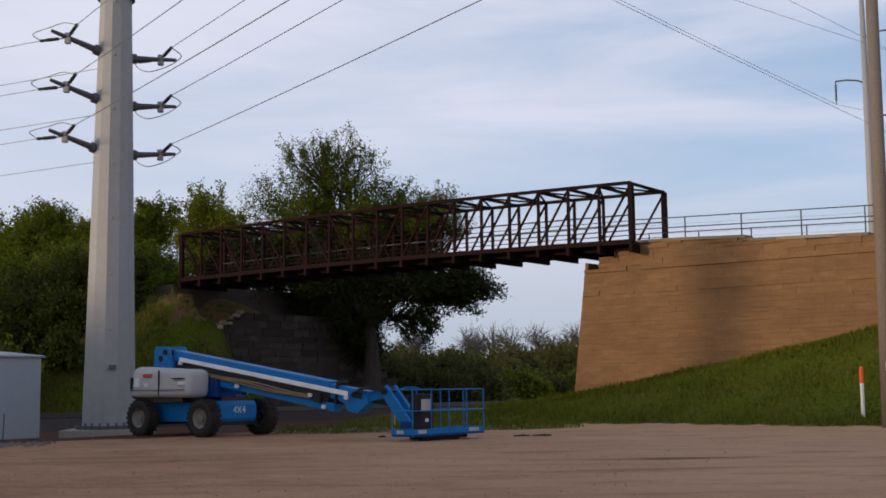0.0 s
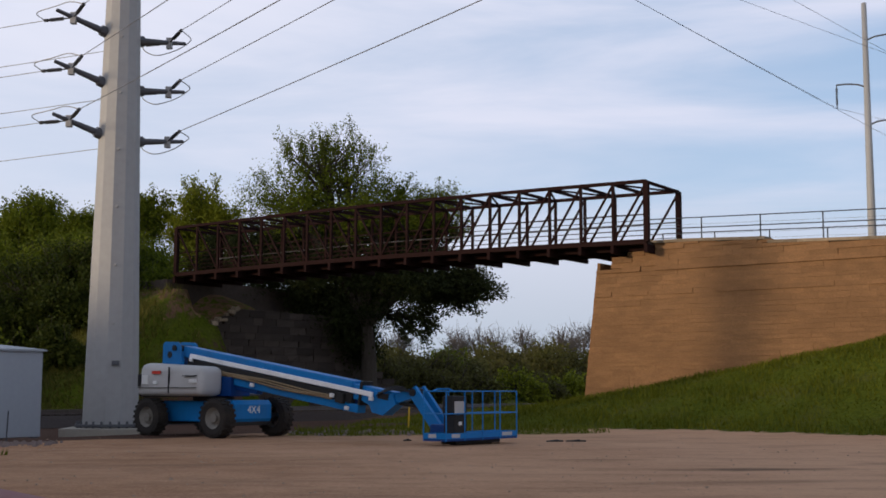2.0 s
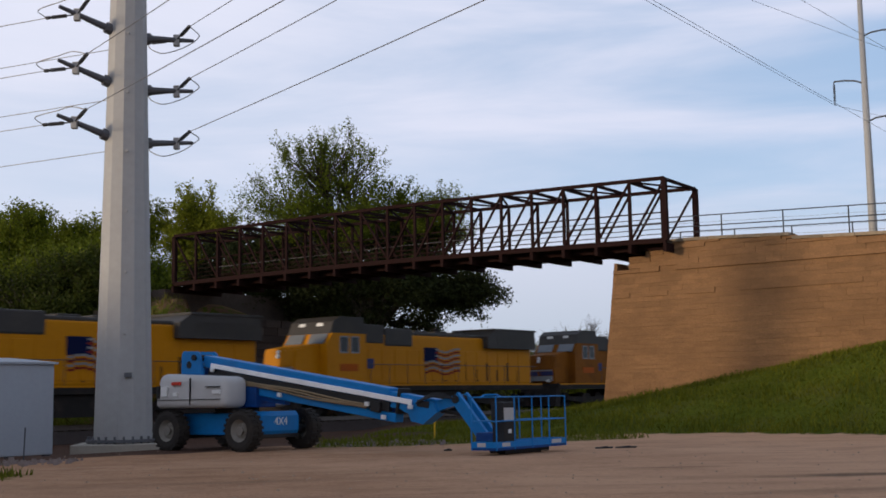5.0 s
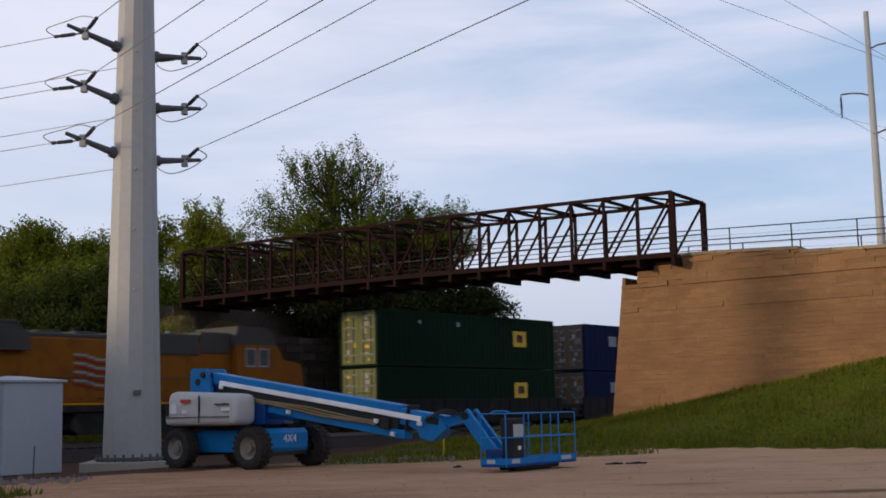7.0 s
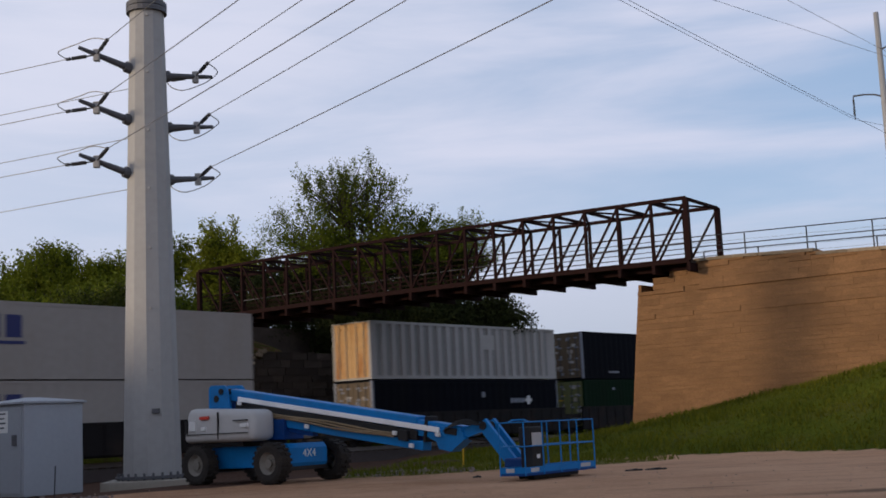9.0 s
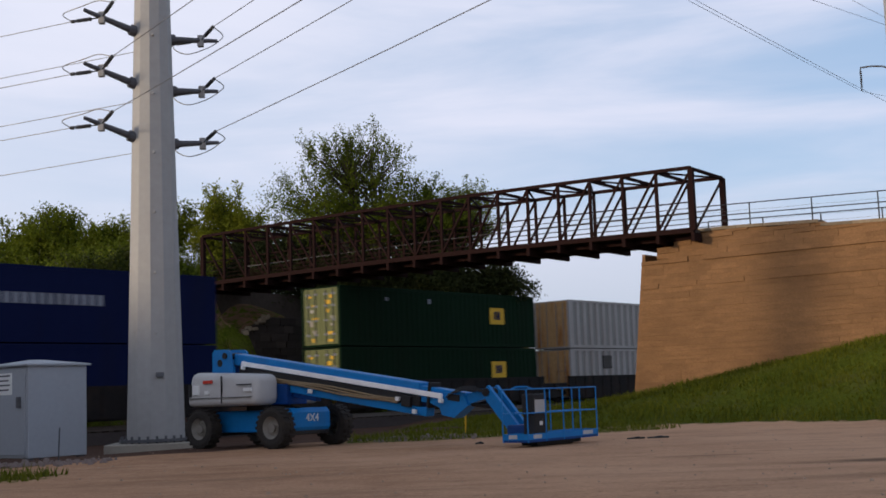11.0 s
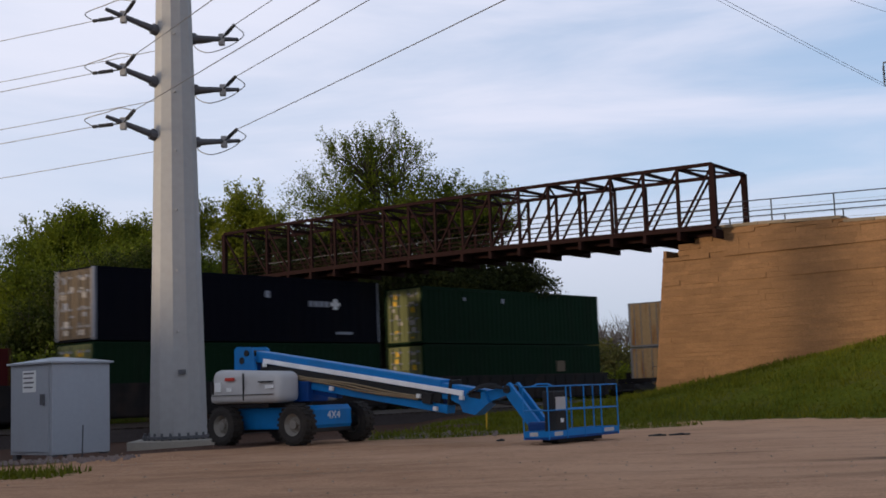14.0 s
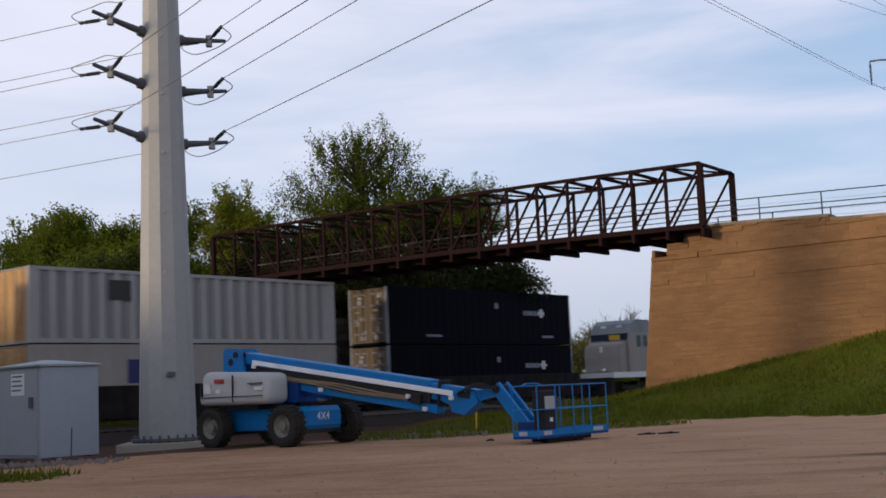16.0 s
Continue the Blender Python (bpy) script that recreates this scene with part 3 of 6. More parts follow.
def build_track():
    m = Matrix.Translation(T0) @ pose(0, 0, 0, 0, 0, 51.5)
    root = thing("railway_track", m, "ballasted railway track with rusty rails on wooden ties", "railway track", kind="structure")
    bm = nb()
    cut = [(-3.3, -0.62), (-2.0, -0.22), (2.0, -0.22), (3.6, -0.62)]
    L0, L1, step = -420.0, 420.0, 4.0
    cols = int((L1 - L0) / step)
    rows = [[bm.verts.new((L0 + step * c, y + 0.12 * math.sin(c * 1.7 + y), z)) for y, z in cut] for c in range(cols + 1)]
    for a, b in zip(rows, rows[1:]):
        for i in range(3):
            bm.faces.new((a[i], b[i], b[i + 1], a[i + 1]))
    part("ballast_bed", bm, M_BALLAST, root, "reddish brown crushed stone")
    for y in (-0.75, 0.75):
        bm = nb()
        box(bm, (L0, y - 0.035, -0.04), (L1, y + 0.035, 0))
        box(bm, (L0, y - 0.010, -0.14), (L1, y + 0.010, -0.04))
        box(bm, (L0, y - 0.07, -0.17), (L1, y + 0.07, -0.14))
        part("rail", bm, M_RAILTOP, root)
    bm = nb()
    box(bm, (-0.11, -1.3, -0.30), (0.11, 1.3, -0.165))
    one = part("tie", bm, M_TIE, root)
    for i in range(-70, 71):
        if i:
            o = new("tie", one.data)
            o.parent = root
            o.location = (i * 0.54, random.uniform(-0.04, 0.04), 0)
            o.rotation_euler.z = random.uniform(-0.02, 0.02)


build_track()


# ---- bridge ----
def build_bridge():
    m = Matrix((BU, -BV, Vector((0, 0, 1)))).transposed().to_4x4()
    m.translation = B0
    root = thing("footbridge", m, "rusty brown steel box truss footbridge over the railway", "bridge")
    wid, top, bot, pitch = 3.28, 9.87, 7.28, SPAN / PANELS

    def camber(x):
        return 0.14 * math.sin(math.pi * x / SPAN)

    def at(i, y, z):
        x = i * pitch
        return (x, y, z + camber(x))

    for y, side in ((0.0, "near"), (-wid, "far")):
        for name, z, w, h in (("top_chord", top - 0.07, 0.14, 0.14), ("bottom_chord", bot, 0.16, 0.20)):
            bm = nb()
            sweep(bm, [at(i, y, z) for i in range(PANELS + 1)], w, h)
            part(name, bm, M_RUST, root)
        for i in range(PANELS + 1):
            bm = nb()
            w = 0.21 if i in (0, PANELS) else 0.11
            beam(bm, at(i, y, bot), at(i, y, top - 0.1), w, w, up=(1, 0, 0))
            part("end_post" if i in (0, PANELS) else "post", bm, M_RUST, root)
        for i in range(PANELS):
            bm = nb()
            a, b = (i, i + 1) if i < PANELS // 2 else (i + 1, i)
            beam(bm, at(a, y, top - 0.14), at(b, y, bot + 0.08), 0.08, 0.08)
            part("diagonal", bm, M_RUST, root)
        for zz in (0.28, 0.48, 0.68, 0.90, 1.15):
            yy = y + (-0.1 if side == "near" else 0.1)
            bm = nb()
            sweep(bm, [at(i, yy, bot + zz) for i in range(PANELS + 1)], 0.025, 0.028 if zz < 1 else 0.055)
            part("safety_rail", bm, M_RAILPIPE if side == "far" and zz > 1 else M_RUST, root)
    for i in range(PANELS + 1):
        bm = nb()
        beam(bm, at(i, 0.16, bot - 0.28), at(i, -wid - 0.16, bot - 0.28), 0.14, 0.34)
        part("floor_beam", bm, M_RUST, root)
        bm = nb()
        beam(bm, at(i, 0.0, top - 0.1), at(i, -wid, top - 0.1), 0.10, 0.12)
        part("roof_strut", bm, M_RUST, root)
    for i in range(PANELS):
        bm = nb()
        a, b = (0.0, -wid) if i % 2 else (-wid, 0.0)
        beam(bm, at(i, a, top - 0.1), at(i + 1, b, top - 0.1), 0.07, 0.07)
        part("roof_brace", bm, M_RUST, root)
    bm = nb()
    sweep(bm, [at(i, -wid / 2, bot - 0.02) for i in range(PANELS + 1)], wid - 0.24, 0.12)
    part("deck", bm, M_TIE, root, "dark timber walking deck")
    for yy in (-0.6, -1.64, -2.68):
        bm = nb()
        sweep(bm, [at(i, yy, bot - 0.2) for i in range(PANELS + 1)], 0.1, 0.22)
        part("stringer", bm, M_RUST, root)


build_bridge()


def wall_point(k, z, out=0.0):
    """A point on the battered wing wall."""
    p = W0 + WD * k + WM * ((7.3 - z) * 0.06 + out)
    return Vector((p.x, p.y, z))


def build_yellow_wall():
    root = thing("abutment_wall", Matrix.Identity(4), "yellow limestone abutment and wing wall with stepped shoulder", "stone wall", kind="structure")
    top = [(-0.1, 6.27), (0.55, 6.27), (0.55, 6.55), (1.05, 6.60), (1.05, 6.83), (1.45, 6.83), (1.45, 7.06), (1.85, 7.06), (1.85, 7.29), (4.1, 7.25), (7.4, 7.10), (7.45, 6.95), (12.0, 6.78), (40.0, 6.0)]

    def top_at(k):
        for (a, za), (b, zb) in zip(top, top[1:]):
            if a <= k <= b and b > a:
                return za + (zb - za) * (k - a) / (b - a)
        return top[0][1] if k < 0 else top[-1][1]

    def left_at(z):
        return -0.1 - (6.36 - min(z, 6.36)) * 0.090     # the face towards the track leans back

    # core of the wall
    bm = nb()
    ks = [-0.1, 0.55, 0.5501, 1.05, 1.0501, 1.45, 1.4501, 1.85, 1.8501, 4.1, 7.4, 7.4501, 12.0, 20.0, 40.0]
    rows = []
    for k in ks:
        zt = top_at(k) - 0.03
        kb = k if k > 0.5 else left_at(-0.3)
        a, b = wall_point(k, zt, -0.05), wall_point(kb if k < 0.5 else k, -0.3, -0.05)
        a2, b2 = a - WM * 5.6, b - WM * 5.8
        rows.append([bm.verts.new(v) for v in (b, a, a2, b2)])
    for r, s in zip(rows, rows[1:]):
        for i in range(3):
            bm.faces.new((r[i], r[i + 1], s[i + 1], s[i]))
    bm.faces.new(rows[0][::-1]), bm.faces.new(rows[-1])
    bmesh.ops.recalc_face_normals(bm, faces=bm.faces)
    part("wall_core", bm, M_JOINT, root)
    # courses of squared stones
    rnd = random.Random(5)
    shapes = []
    for v in range(5):
        b = nb()
        box(b, (0, 0, 0), (1, 1, 1))
        for vert in b.verts:
            if vert.co.y < 0.5:
                vert.co += Vector((0, rnd.uniform(-0.07, 0.07), 0))
        me = bpy.data.meshes.new("stone_block")
        b.normal_update()
        b.to_mesh(me)
        b.free()
        me.materials.append(M_STONE)
        shapes.append(me)
    course, z = 0, 0.3
    lean = math.atan(0.06)
    count = 0
    rest = nb()
    while z < 7.3:
        h = rnd.choice((0.16, 0.19, 0.21, 0.25))
        if abs(z - 6.36) < 0.2:
            h = max(0.16, 6.36 - z) if z < 6.30 else h
        k = left_at(z + h / 2) - 0.02
        proud = 0.07 if 6.0 < z < 6.22 else 0.035 if 5.0 < z < 5.2 else 0.0
        while k < 17.5:
            ln = rnd.uniform(0.5, 1.25)
            zt = top_at(k + ln * 0.5)
            base = 0.62 + (k + 1.0) * 0.192
            hh = min(h, zt - z)
            if hh > 0.06 and z + h > base - 0.35:
                rot = Matrix((WD, -WM, Vector((0, 0, 1)))).transposed().to_4x4()
                p = wall_point(k, z, 0.0)
                d = 0.12
                tm = Matrix.Translation(p) @ rot @ Matrix.Rotation(-lean, 4, "X")
                gap = 0.004
                sc = Matrix.Diagonal((ln - gap, d, hh - gap, 1))
                off = Matrix.Translation((0, -rnd.uniform(0.0, 0.011 if z < 6.2 else 0.07) - (proud if rnd.random() < 0.8 else 0.0), 0))
                if count < 300:
                    o = new("stone_block", rnd.choice(shapes))
                    o.parent = root
                    o.matrix_basis = tm @ off @ sc
                    count += 1
                else:
                    box(rest, (0, 0, 0), (ln - gap, d, hh - gap), tm @ off)
            k += ln
        z += h
    tagged(part("upper_stones", rest, M_STONE, root), kind="stuff")
    # end face towards the track
    endstones = nb()
    z = 0.0
    while z < 6.3:
        h = 0.3
        y = 0.0
        while y < 5.4:
            ln = rnd.uniform(0.5, 1.2)
            p = wall_point(left_at(z) - 0.03, z) - WM * y
            rot = Matrix((-WM, -WD, Vector((0, 0, 1)))).transposed().to_4x4()
            box(endstones, (0, -0.14, 0), (min(ln, 5.4 - y) - 0.006, rnd.uniform(0, 0.012), h - 0.006), Matrix.Translation(p) @ rot @ Matrix.Rotation(math.atan(0.090), 4, "X"))
            y += ln
        z += h
    tagged(part("end_stones", endstones, M_STONE, root), kind="stuff")
    # coping
    for a, b in ((1.9, 3.0), (3.0, 4.1), (4.1, 5.2), (5.2, 6.3), (6.3, 7.42), (7.5, 8.7), (8.7, 9.9), (9.9, 11.1), (11.1, 12.4)):
        bm = nb()
        p, q = wall_point(a + 0.01, top_at(a) + 0.05, 0.03), wall_point(b - 0.01, top_at(b - 0.02) + 0.05, 0.03)
        beam(bm, p - WM * 0.3, q - WM * 0.3, 0.7, 0.12)
        part("coping_stone", bm, M_PALESTONE, root)


build_yellow_wall()


def build_wall_railing():
    root = thing("trail_railing", Matrix.Identity(4), "grey pipe railing along the top of the stone wall", "railing")

    def at(k, z, back=0.45):
        p = W0 + WD * k - WM * back
        return Vector((p.x, p.y, z))
    for back, tops, step, start in ((0.75, 1.12, 2.55, 1.8), (1.9, 0.62, 2.4, 2.0)):
        slope = -0.038
        za = 7.28
        bm = nb()
        for zz in ((tops, tops - 0.42) if back < 1 else (tops,)):
            tube(bm, [at(start, za + zz, back), at(30, za + zz + slope * (30 - start), back)], 0.024)
        part("rail_pipe", bm, M_RAILPIPE, root)
        if back < 1:
            for zz in (0.20, 0.45, 0.85):
                bm = nb()
                tube(bm, [at(start + q * 1.275, za + zz + slope * q * 1.275 - 0.025 * (q % 2), back) for q in range(20)], 0.005, 4)
                part("wire_strand", bm, M_WIRE, root)
        k = start
        while k < 26:
            bm = nb()
            rod(bm, at(k, za - 0.5 + slope * (k - start), back), at(k, za + tops + slope * (k - start), back), 0.028)
            part("rail_post", bm, M_RAILPIPE, root)
            k += step


build_wall_railing()


def build_dark_abutment():
    root = thing("dark_abutment", Matrix.Translation(T0) @ pose(0, 0, 0, 0, 0, 51.5), "dark stone abutment with broken stepped edge", "stone wall", kind="structure")
    # local x runs along the track, y away from it; the face stands beyond the track
    y0 = 6.0
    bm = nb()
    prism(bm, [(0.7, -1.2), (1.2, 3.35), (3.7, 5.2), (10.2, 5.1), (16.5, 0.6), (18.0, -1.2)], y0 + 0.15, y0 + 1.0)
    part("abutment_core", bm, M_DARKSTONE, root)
    # back wall sized to close the gap under the bridge from the camera
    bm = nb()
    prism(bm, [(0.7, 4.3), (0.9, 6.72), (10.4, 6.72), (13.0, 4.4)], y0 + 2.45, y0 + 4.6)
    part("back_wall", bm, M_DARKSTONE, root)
    rnd = random.Random(9)
    shapes = []
    for v in range(4):
        b = nb()
        box(b, (0, 0, 0), (1, 1, 1))
        for vert in b.verts:
            vert.co += Vector((0, rnd.uniform(-0.15, 0.15), 0)) if vert.co.y < 0.5 else Vector((0, 0, 0))
        me = bpy.data.meshes.new("stone_block")
        b.normal_update()
        b.to_mesh(me)
        b.free()
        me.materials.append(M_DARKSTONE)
        shapes.append(me)
    z = -0.4
    n = 0
    while z < 5.0:
        h = rnd.choice((0.36, 0.42, 0.48))
        x = 0.9 if z < 3.2 else 1.2 + (z + h - 3.5) * 1.31
        right = 18.0 - max(0, (z + 0.5)) * 1.45
        while x < right:
            ln = rnd.uniform(0.7, 1.5)
            o = new("stone_block", rnd.choice(shapes))
            o.parent = root
            o.matrix_basis = Matrix.Translation((x, y0 + rnd.uniform(-0.03, 0.03), z)) @ Matrix.Diagonal((ln - 0.02, 0.3, min(h, 5.15 - z) - 0.02, 1))
            x += ln
            n += 1
        z += h
    # tumbled pale stones on the broken edge
    for i in range(26):
        t = i / 25
        bm = nb()
        w = rnd.uniform(0.22, 0.52)
        box(bm, (-w / 2, -w / 3, -w / 4), (w / 2, w / 3, w / 4), bevel=0.04)
        o = part("edge_stone", bm, M_PALESTONE, root)
        o.matrix_basis = pose(1.15 + 2.6 * t + rnd.uniform(-0.2, 0.2), y0 + rnd.uniform(-0.05, 0.35), 3.55 + 1.75 * t + rnd.uniform(-0.16, 0.02), rnd.uniform(-15, 15), rnd.uniform(-15, 15), rnd.uniform(0, 90))


build_dark_abutment()


# ---- steel power pole ----
def build_tower():
    c = Vector((-9.03, 36.77, 0))
    root = thing("transmission_pole", Matrix.Translation(c), "tall tapered galvanized steel power pole with six arms", "power pole")

    def radius(z):
        return 0.855 - 0.0235 * z

    def shell(bm, z0, z1, r0, r1, seg=12):
        for (za, ra), (zb, rb) in (((z0, r0), (z1, r1)),):
            a = [bm.verts.new((ra * math.cos(t), ra * math.sin(t), za)) for t in (2 * math.pi * (i + 0.15) / seg for i in range(seg))]
            b = [bm.verts.new((rb * math.cos(t), rb * math.sin(t), zb)) for t in (2 * math.pi * (i + 0.15) / seg for i in range(seg))]
            for i in range(seg):
                j = (i + 1) % seg
                bm.faces.new((a[i], a[j], b[j], b[i]))
            bm.faces.new(a[::-1]), bm.faces.new(b)

    bm = nb()
    shell(bm, 0.16, 14.3, radius(0.16), radius(14.3))
    part("lower_shaft", bm, M_GALV, root)
    bm = nb()
    shell(bm, 14.45, 26.0, radius(14.45), radius(26))
    part("upper_shaft", bm, M_GALV, root)
    bm = nb()
    shell(bm, 14.18, 14.34, radius(14.5) + 0.10, radius(14.5) + 0.10, 24)
    shell(bm, 14.36, 14.50, radius(14.5) + 0.10, radius(14.5) + 0.10, 24)
    part("joint_flange", bm, M_DARKSTEEL, root)
    bm = nb()
    shell(bm, 0.09, 0.17, 1.06, 1.06, 24)
    for i in range(24):
        a = 2 * math.pi * i / 24
        rod(bm, (0.98 * math.cos(a), 0.98 * math.sin(a), 0.05), (0.98 * math.cos(a), 0.98 * math.sin(a), 0.26), 0.035, seg=6)
    part("base_plate", bm, M_DARKSTEEL, root)
    bm = nb()
    box(bm, (-1.32, -1.32, -0.7), (1.32, 1.32, 0.06), pose(0, 0, 0, 0, 0, 8), bevel=0.03)
    part("concrete_footing", bm, M_CONCRETE, root)
    for i, z in enumerate((3.2, 5.0, 6.8, 8.6, 10.4, 12.2, 14.0)):
        bm = nb()
        r = radius(z)
        rod(bm, (r * 0.25, -r * 0.93, z), (r * 0.25, -r * 0.93 - 0.07, z), 0.04, seg=8)
        part("step_bolt", bm, M_GALV, root)
    bm = nb()
    box(bm, (0.22, -0.86, 1.95), (0.42, -0.74, 2.08))
    part("name_plate", bm, M_DARKSTEEL, root)
    # arms: two lines of conductors dead-end on short arms at three heights
    AD = Vector((0.80, 0.60, 0))
    rightway, leftway = Vector((0.545, -0.838, 0)), Vector((-0.955, 0.296, 0))
    for z in (9.12, 10.76, 12.38):
        for s in (1, -1):
            bm = nb()
            r = radius(z) - 0.05
            way = AD if s > 0 else Vector((-0.82, -0.572, 0))
            a = way * r + Vector((0, 0, z - (0.10 if s > 0 else 0.0)))
            b = way * (2.15 if s > 0 else 2.12) + Vector((0, 0, z + (0.09 if s > 0 else 0.46)))
            rod(bm, a, a + (b - a) * 0.12, 0.17, seg=10)
            rod(bm, a, b, 0.115, 0.055, seg=10)
            part("arm", bm, M_DARKSTEEL, root)
            hang = a + (b - a) * 0.66
            bm = nb()
            box(bm, hang - Vector((0.09, 0.09, 0.20)), hang + Vector((0.09, 0.09, 0.16)), bevel=0.02)
            part("arm_clamp", bm, M_GALV, root)
            ends = []
            for wv in (rightway, leftway):
                bm = nb()
                e = hang + wv * 1.05 + Vector((0, 0, 0.16 if wv is rightway else 0.0))
                rod(bm, hang, e, 0.022, seg=6)
                for q in range(8):
                    c0 = hang + (e - hang) * (0.36 + 0.06 * q)
                    rod(bm, c0, c0 + (e - hang) * 0.03, 0.06, seg=8)
                rod(bm, hang + (e - hang) * 0.88, e, 0.055, seg=8)
                part("insulator", bm, M_INSUL, root)
                ends.append(e)
            # the jumper goes round the tip of the arm, under it on one side and over it on the other
            bm = nb()
            if s > 0:
                knots = [ends[0], ends[0].lerp(b, 0.5) + way * 0.26, b + way * 0.06, b.lerp(hang, 0.6) + Vector((0, 0, -0.24)), hang.lerp(ends[1], 0.4) + Vector((0, 0, -0.38)), hang.lerp(ends[1], 0.8) + Vector((0, 0, -0.24)), ends[1]]
            else:
                knots = [ends[0], b.lerp(ends[0], 0.5) + Vector((0, 0, 0.16)), b + Vector((0, 0, 0.12)), ends[1] + way * 0.25 + Vector((0, 0, 0.2)), ends[1]]
            tube(bm, curve_through(knots), 0.016, 5)
            part("jumper_cable", bm, M_WIRE, root)
            for wv, e, far, sag in ((rightway, ends[0], 70, 0.35 if s > 0 else 0.60), (leftway, ends[1], 150, 2.2)):
                bm = nb()
                pts = []
                for q in range(25):
                    u = q / 24
                    pts.append(e + wv * far * u + Vector((0, 0, -sag * 4 * u * (1 - u))))
                tube(bm, pts, 0.013, 5)
                part("conductor", bm, M_WIRE, root)


build_tower()


def build_far_pole():
    c = Vector((34.6, 95.5, 0))
    root = thing("slim_power_pole", Matrix.Translation(c), "slim weathered steel power pole with three curved arms", "power pole")
    bm = nb()
    rod(bm, (0, 0, 0), (0, 0, 32.1), 0.42, 0.2, seg=14)
    part("shaft", bm, M_GALV, root, smooth=True)
    side = Vector((0.94, -0.34, 0))
    for s, z in ((-1, 25.2), (1, 29.0), (1, 22.1)):
        bm = nb()
        pts = [Vector((0, 0, z)), side * s * 0.7 + Vector((0, 0, z + 0.28)), side * s * 1.5 + Vector((0, 0, z + 0.38)), side * s * 2.3 + Vector((0, 0, z + 0.36))]
        tube(bm, pts, 0.07, 7)
        part("arm", bm, M_DARKSTEEL, root)
        bm = nb()
        e = pts[-1]
        rod(bm, e, e - Vector((0, 0, 1.9)), 0.045, seg=6)
        for q in range(9):
            rod(bm, e - Vector((0, 0, 0.3 + q * 0.15)), e - Vector((0, 0, 0.36 + q * 0.15)), 0.10, seg=8)
        part("insulator", bm, M_INSUL, root)
        lo = e - Vector((0, 0, 1.9))
        near = (Vector((-0.721, -0.693, 0)), Vector((-0.63, -0.775, 0))) if z > 28 else (Vector((-0.577, -0.816, 0)),)
        for wv, far in [(v, 130.0) for v in near] + [(Vector((0.80, 0.6, 0)), 160.0)]:
            bm = nb()
            tube(bm, [lo + wv * far * u + Vector((0, 0, -0.5 * 4 * u * (1 - u) * (far / 160))) for u in (q / 20 for q in range(21))], 0.015, 5)
            part("conductor", bm, M_WIRE, root)


build_far_pole()


def build_wood_pole():
    x, y = 13.98, 31.2
    root = thing("wooden_pole", Matrix.Translation((x, y, ground_at(x, y))), "weathered grey-brown wooden utility pole", "utility pole")
    bm = nb()
    rod(bm, (0, 0, -0.4), (0.10, 0, 12.5), 0.215, 0.165, seg=16)
    part("shaft", bm, M_WOODPOLE, root, smooth=True)
    bm = nb()
    box(bm, (-0.1, -0.26, 1.55), (0.02, -0.2, 1.75))
    part("tag", bm, M_WHITE, root)


build_wood_pole()


def build_sun_blocker():
    """An unseen long block, added to keep the low sun off the lot."""
    c = Vector((-36.6, 10.5, 0))
    root = thing("sun_blocker", Matrix.Translation(c) @ pose(0, 0, 0, 0, 0, 115.8), "long plain block out of view, added to shade the lot", "building")
    half, deep, eave = 27.0, 9.0, 8.3
    bm = nb()
    box(bm, (-half, -deep, -0.3), (half, deep, eave))
    part("wall", bm, M_CONCRETE, root)
    bm = nb()
    prism(bm, [(-half - 0.3, eave), (half + 0.3, eave), (half + 0.3, eave + 0.25), (-half - 0.3, eave + 0.25)], -deep - 0.4, deep + 0.4)
    part("roof", bm, M_DARKSTEEL, root)


build_sun_blocker()


def build_marker_post():
    x, y = 13.83, 33.0
    root = thing("marker_post", Matrix.Translation((x, y, ground_at(x, y) - 0.1)), "white plastic marker post with orange top", "marker post")
    bm = nb()
    rod(bm, (0, 0, -0.2), (0, 0, 1.05), 0.055, seg=12)
    part("tube", bm, M_WHITE, root)
    bm = nb()
    rod(bm, (0, 0, 1.05), (0, 0, 1.48), 0.06, seg=12)
    rod(bm, (0, 0, 1.48), (0, 0, 1.54), 0.06, 0.02, seg=12)
    part("cap", bm, M_ORANGE, root, "bright orange cap")


build_marker_post()


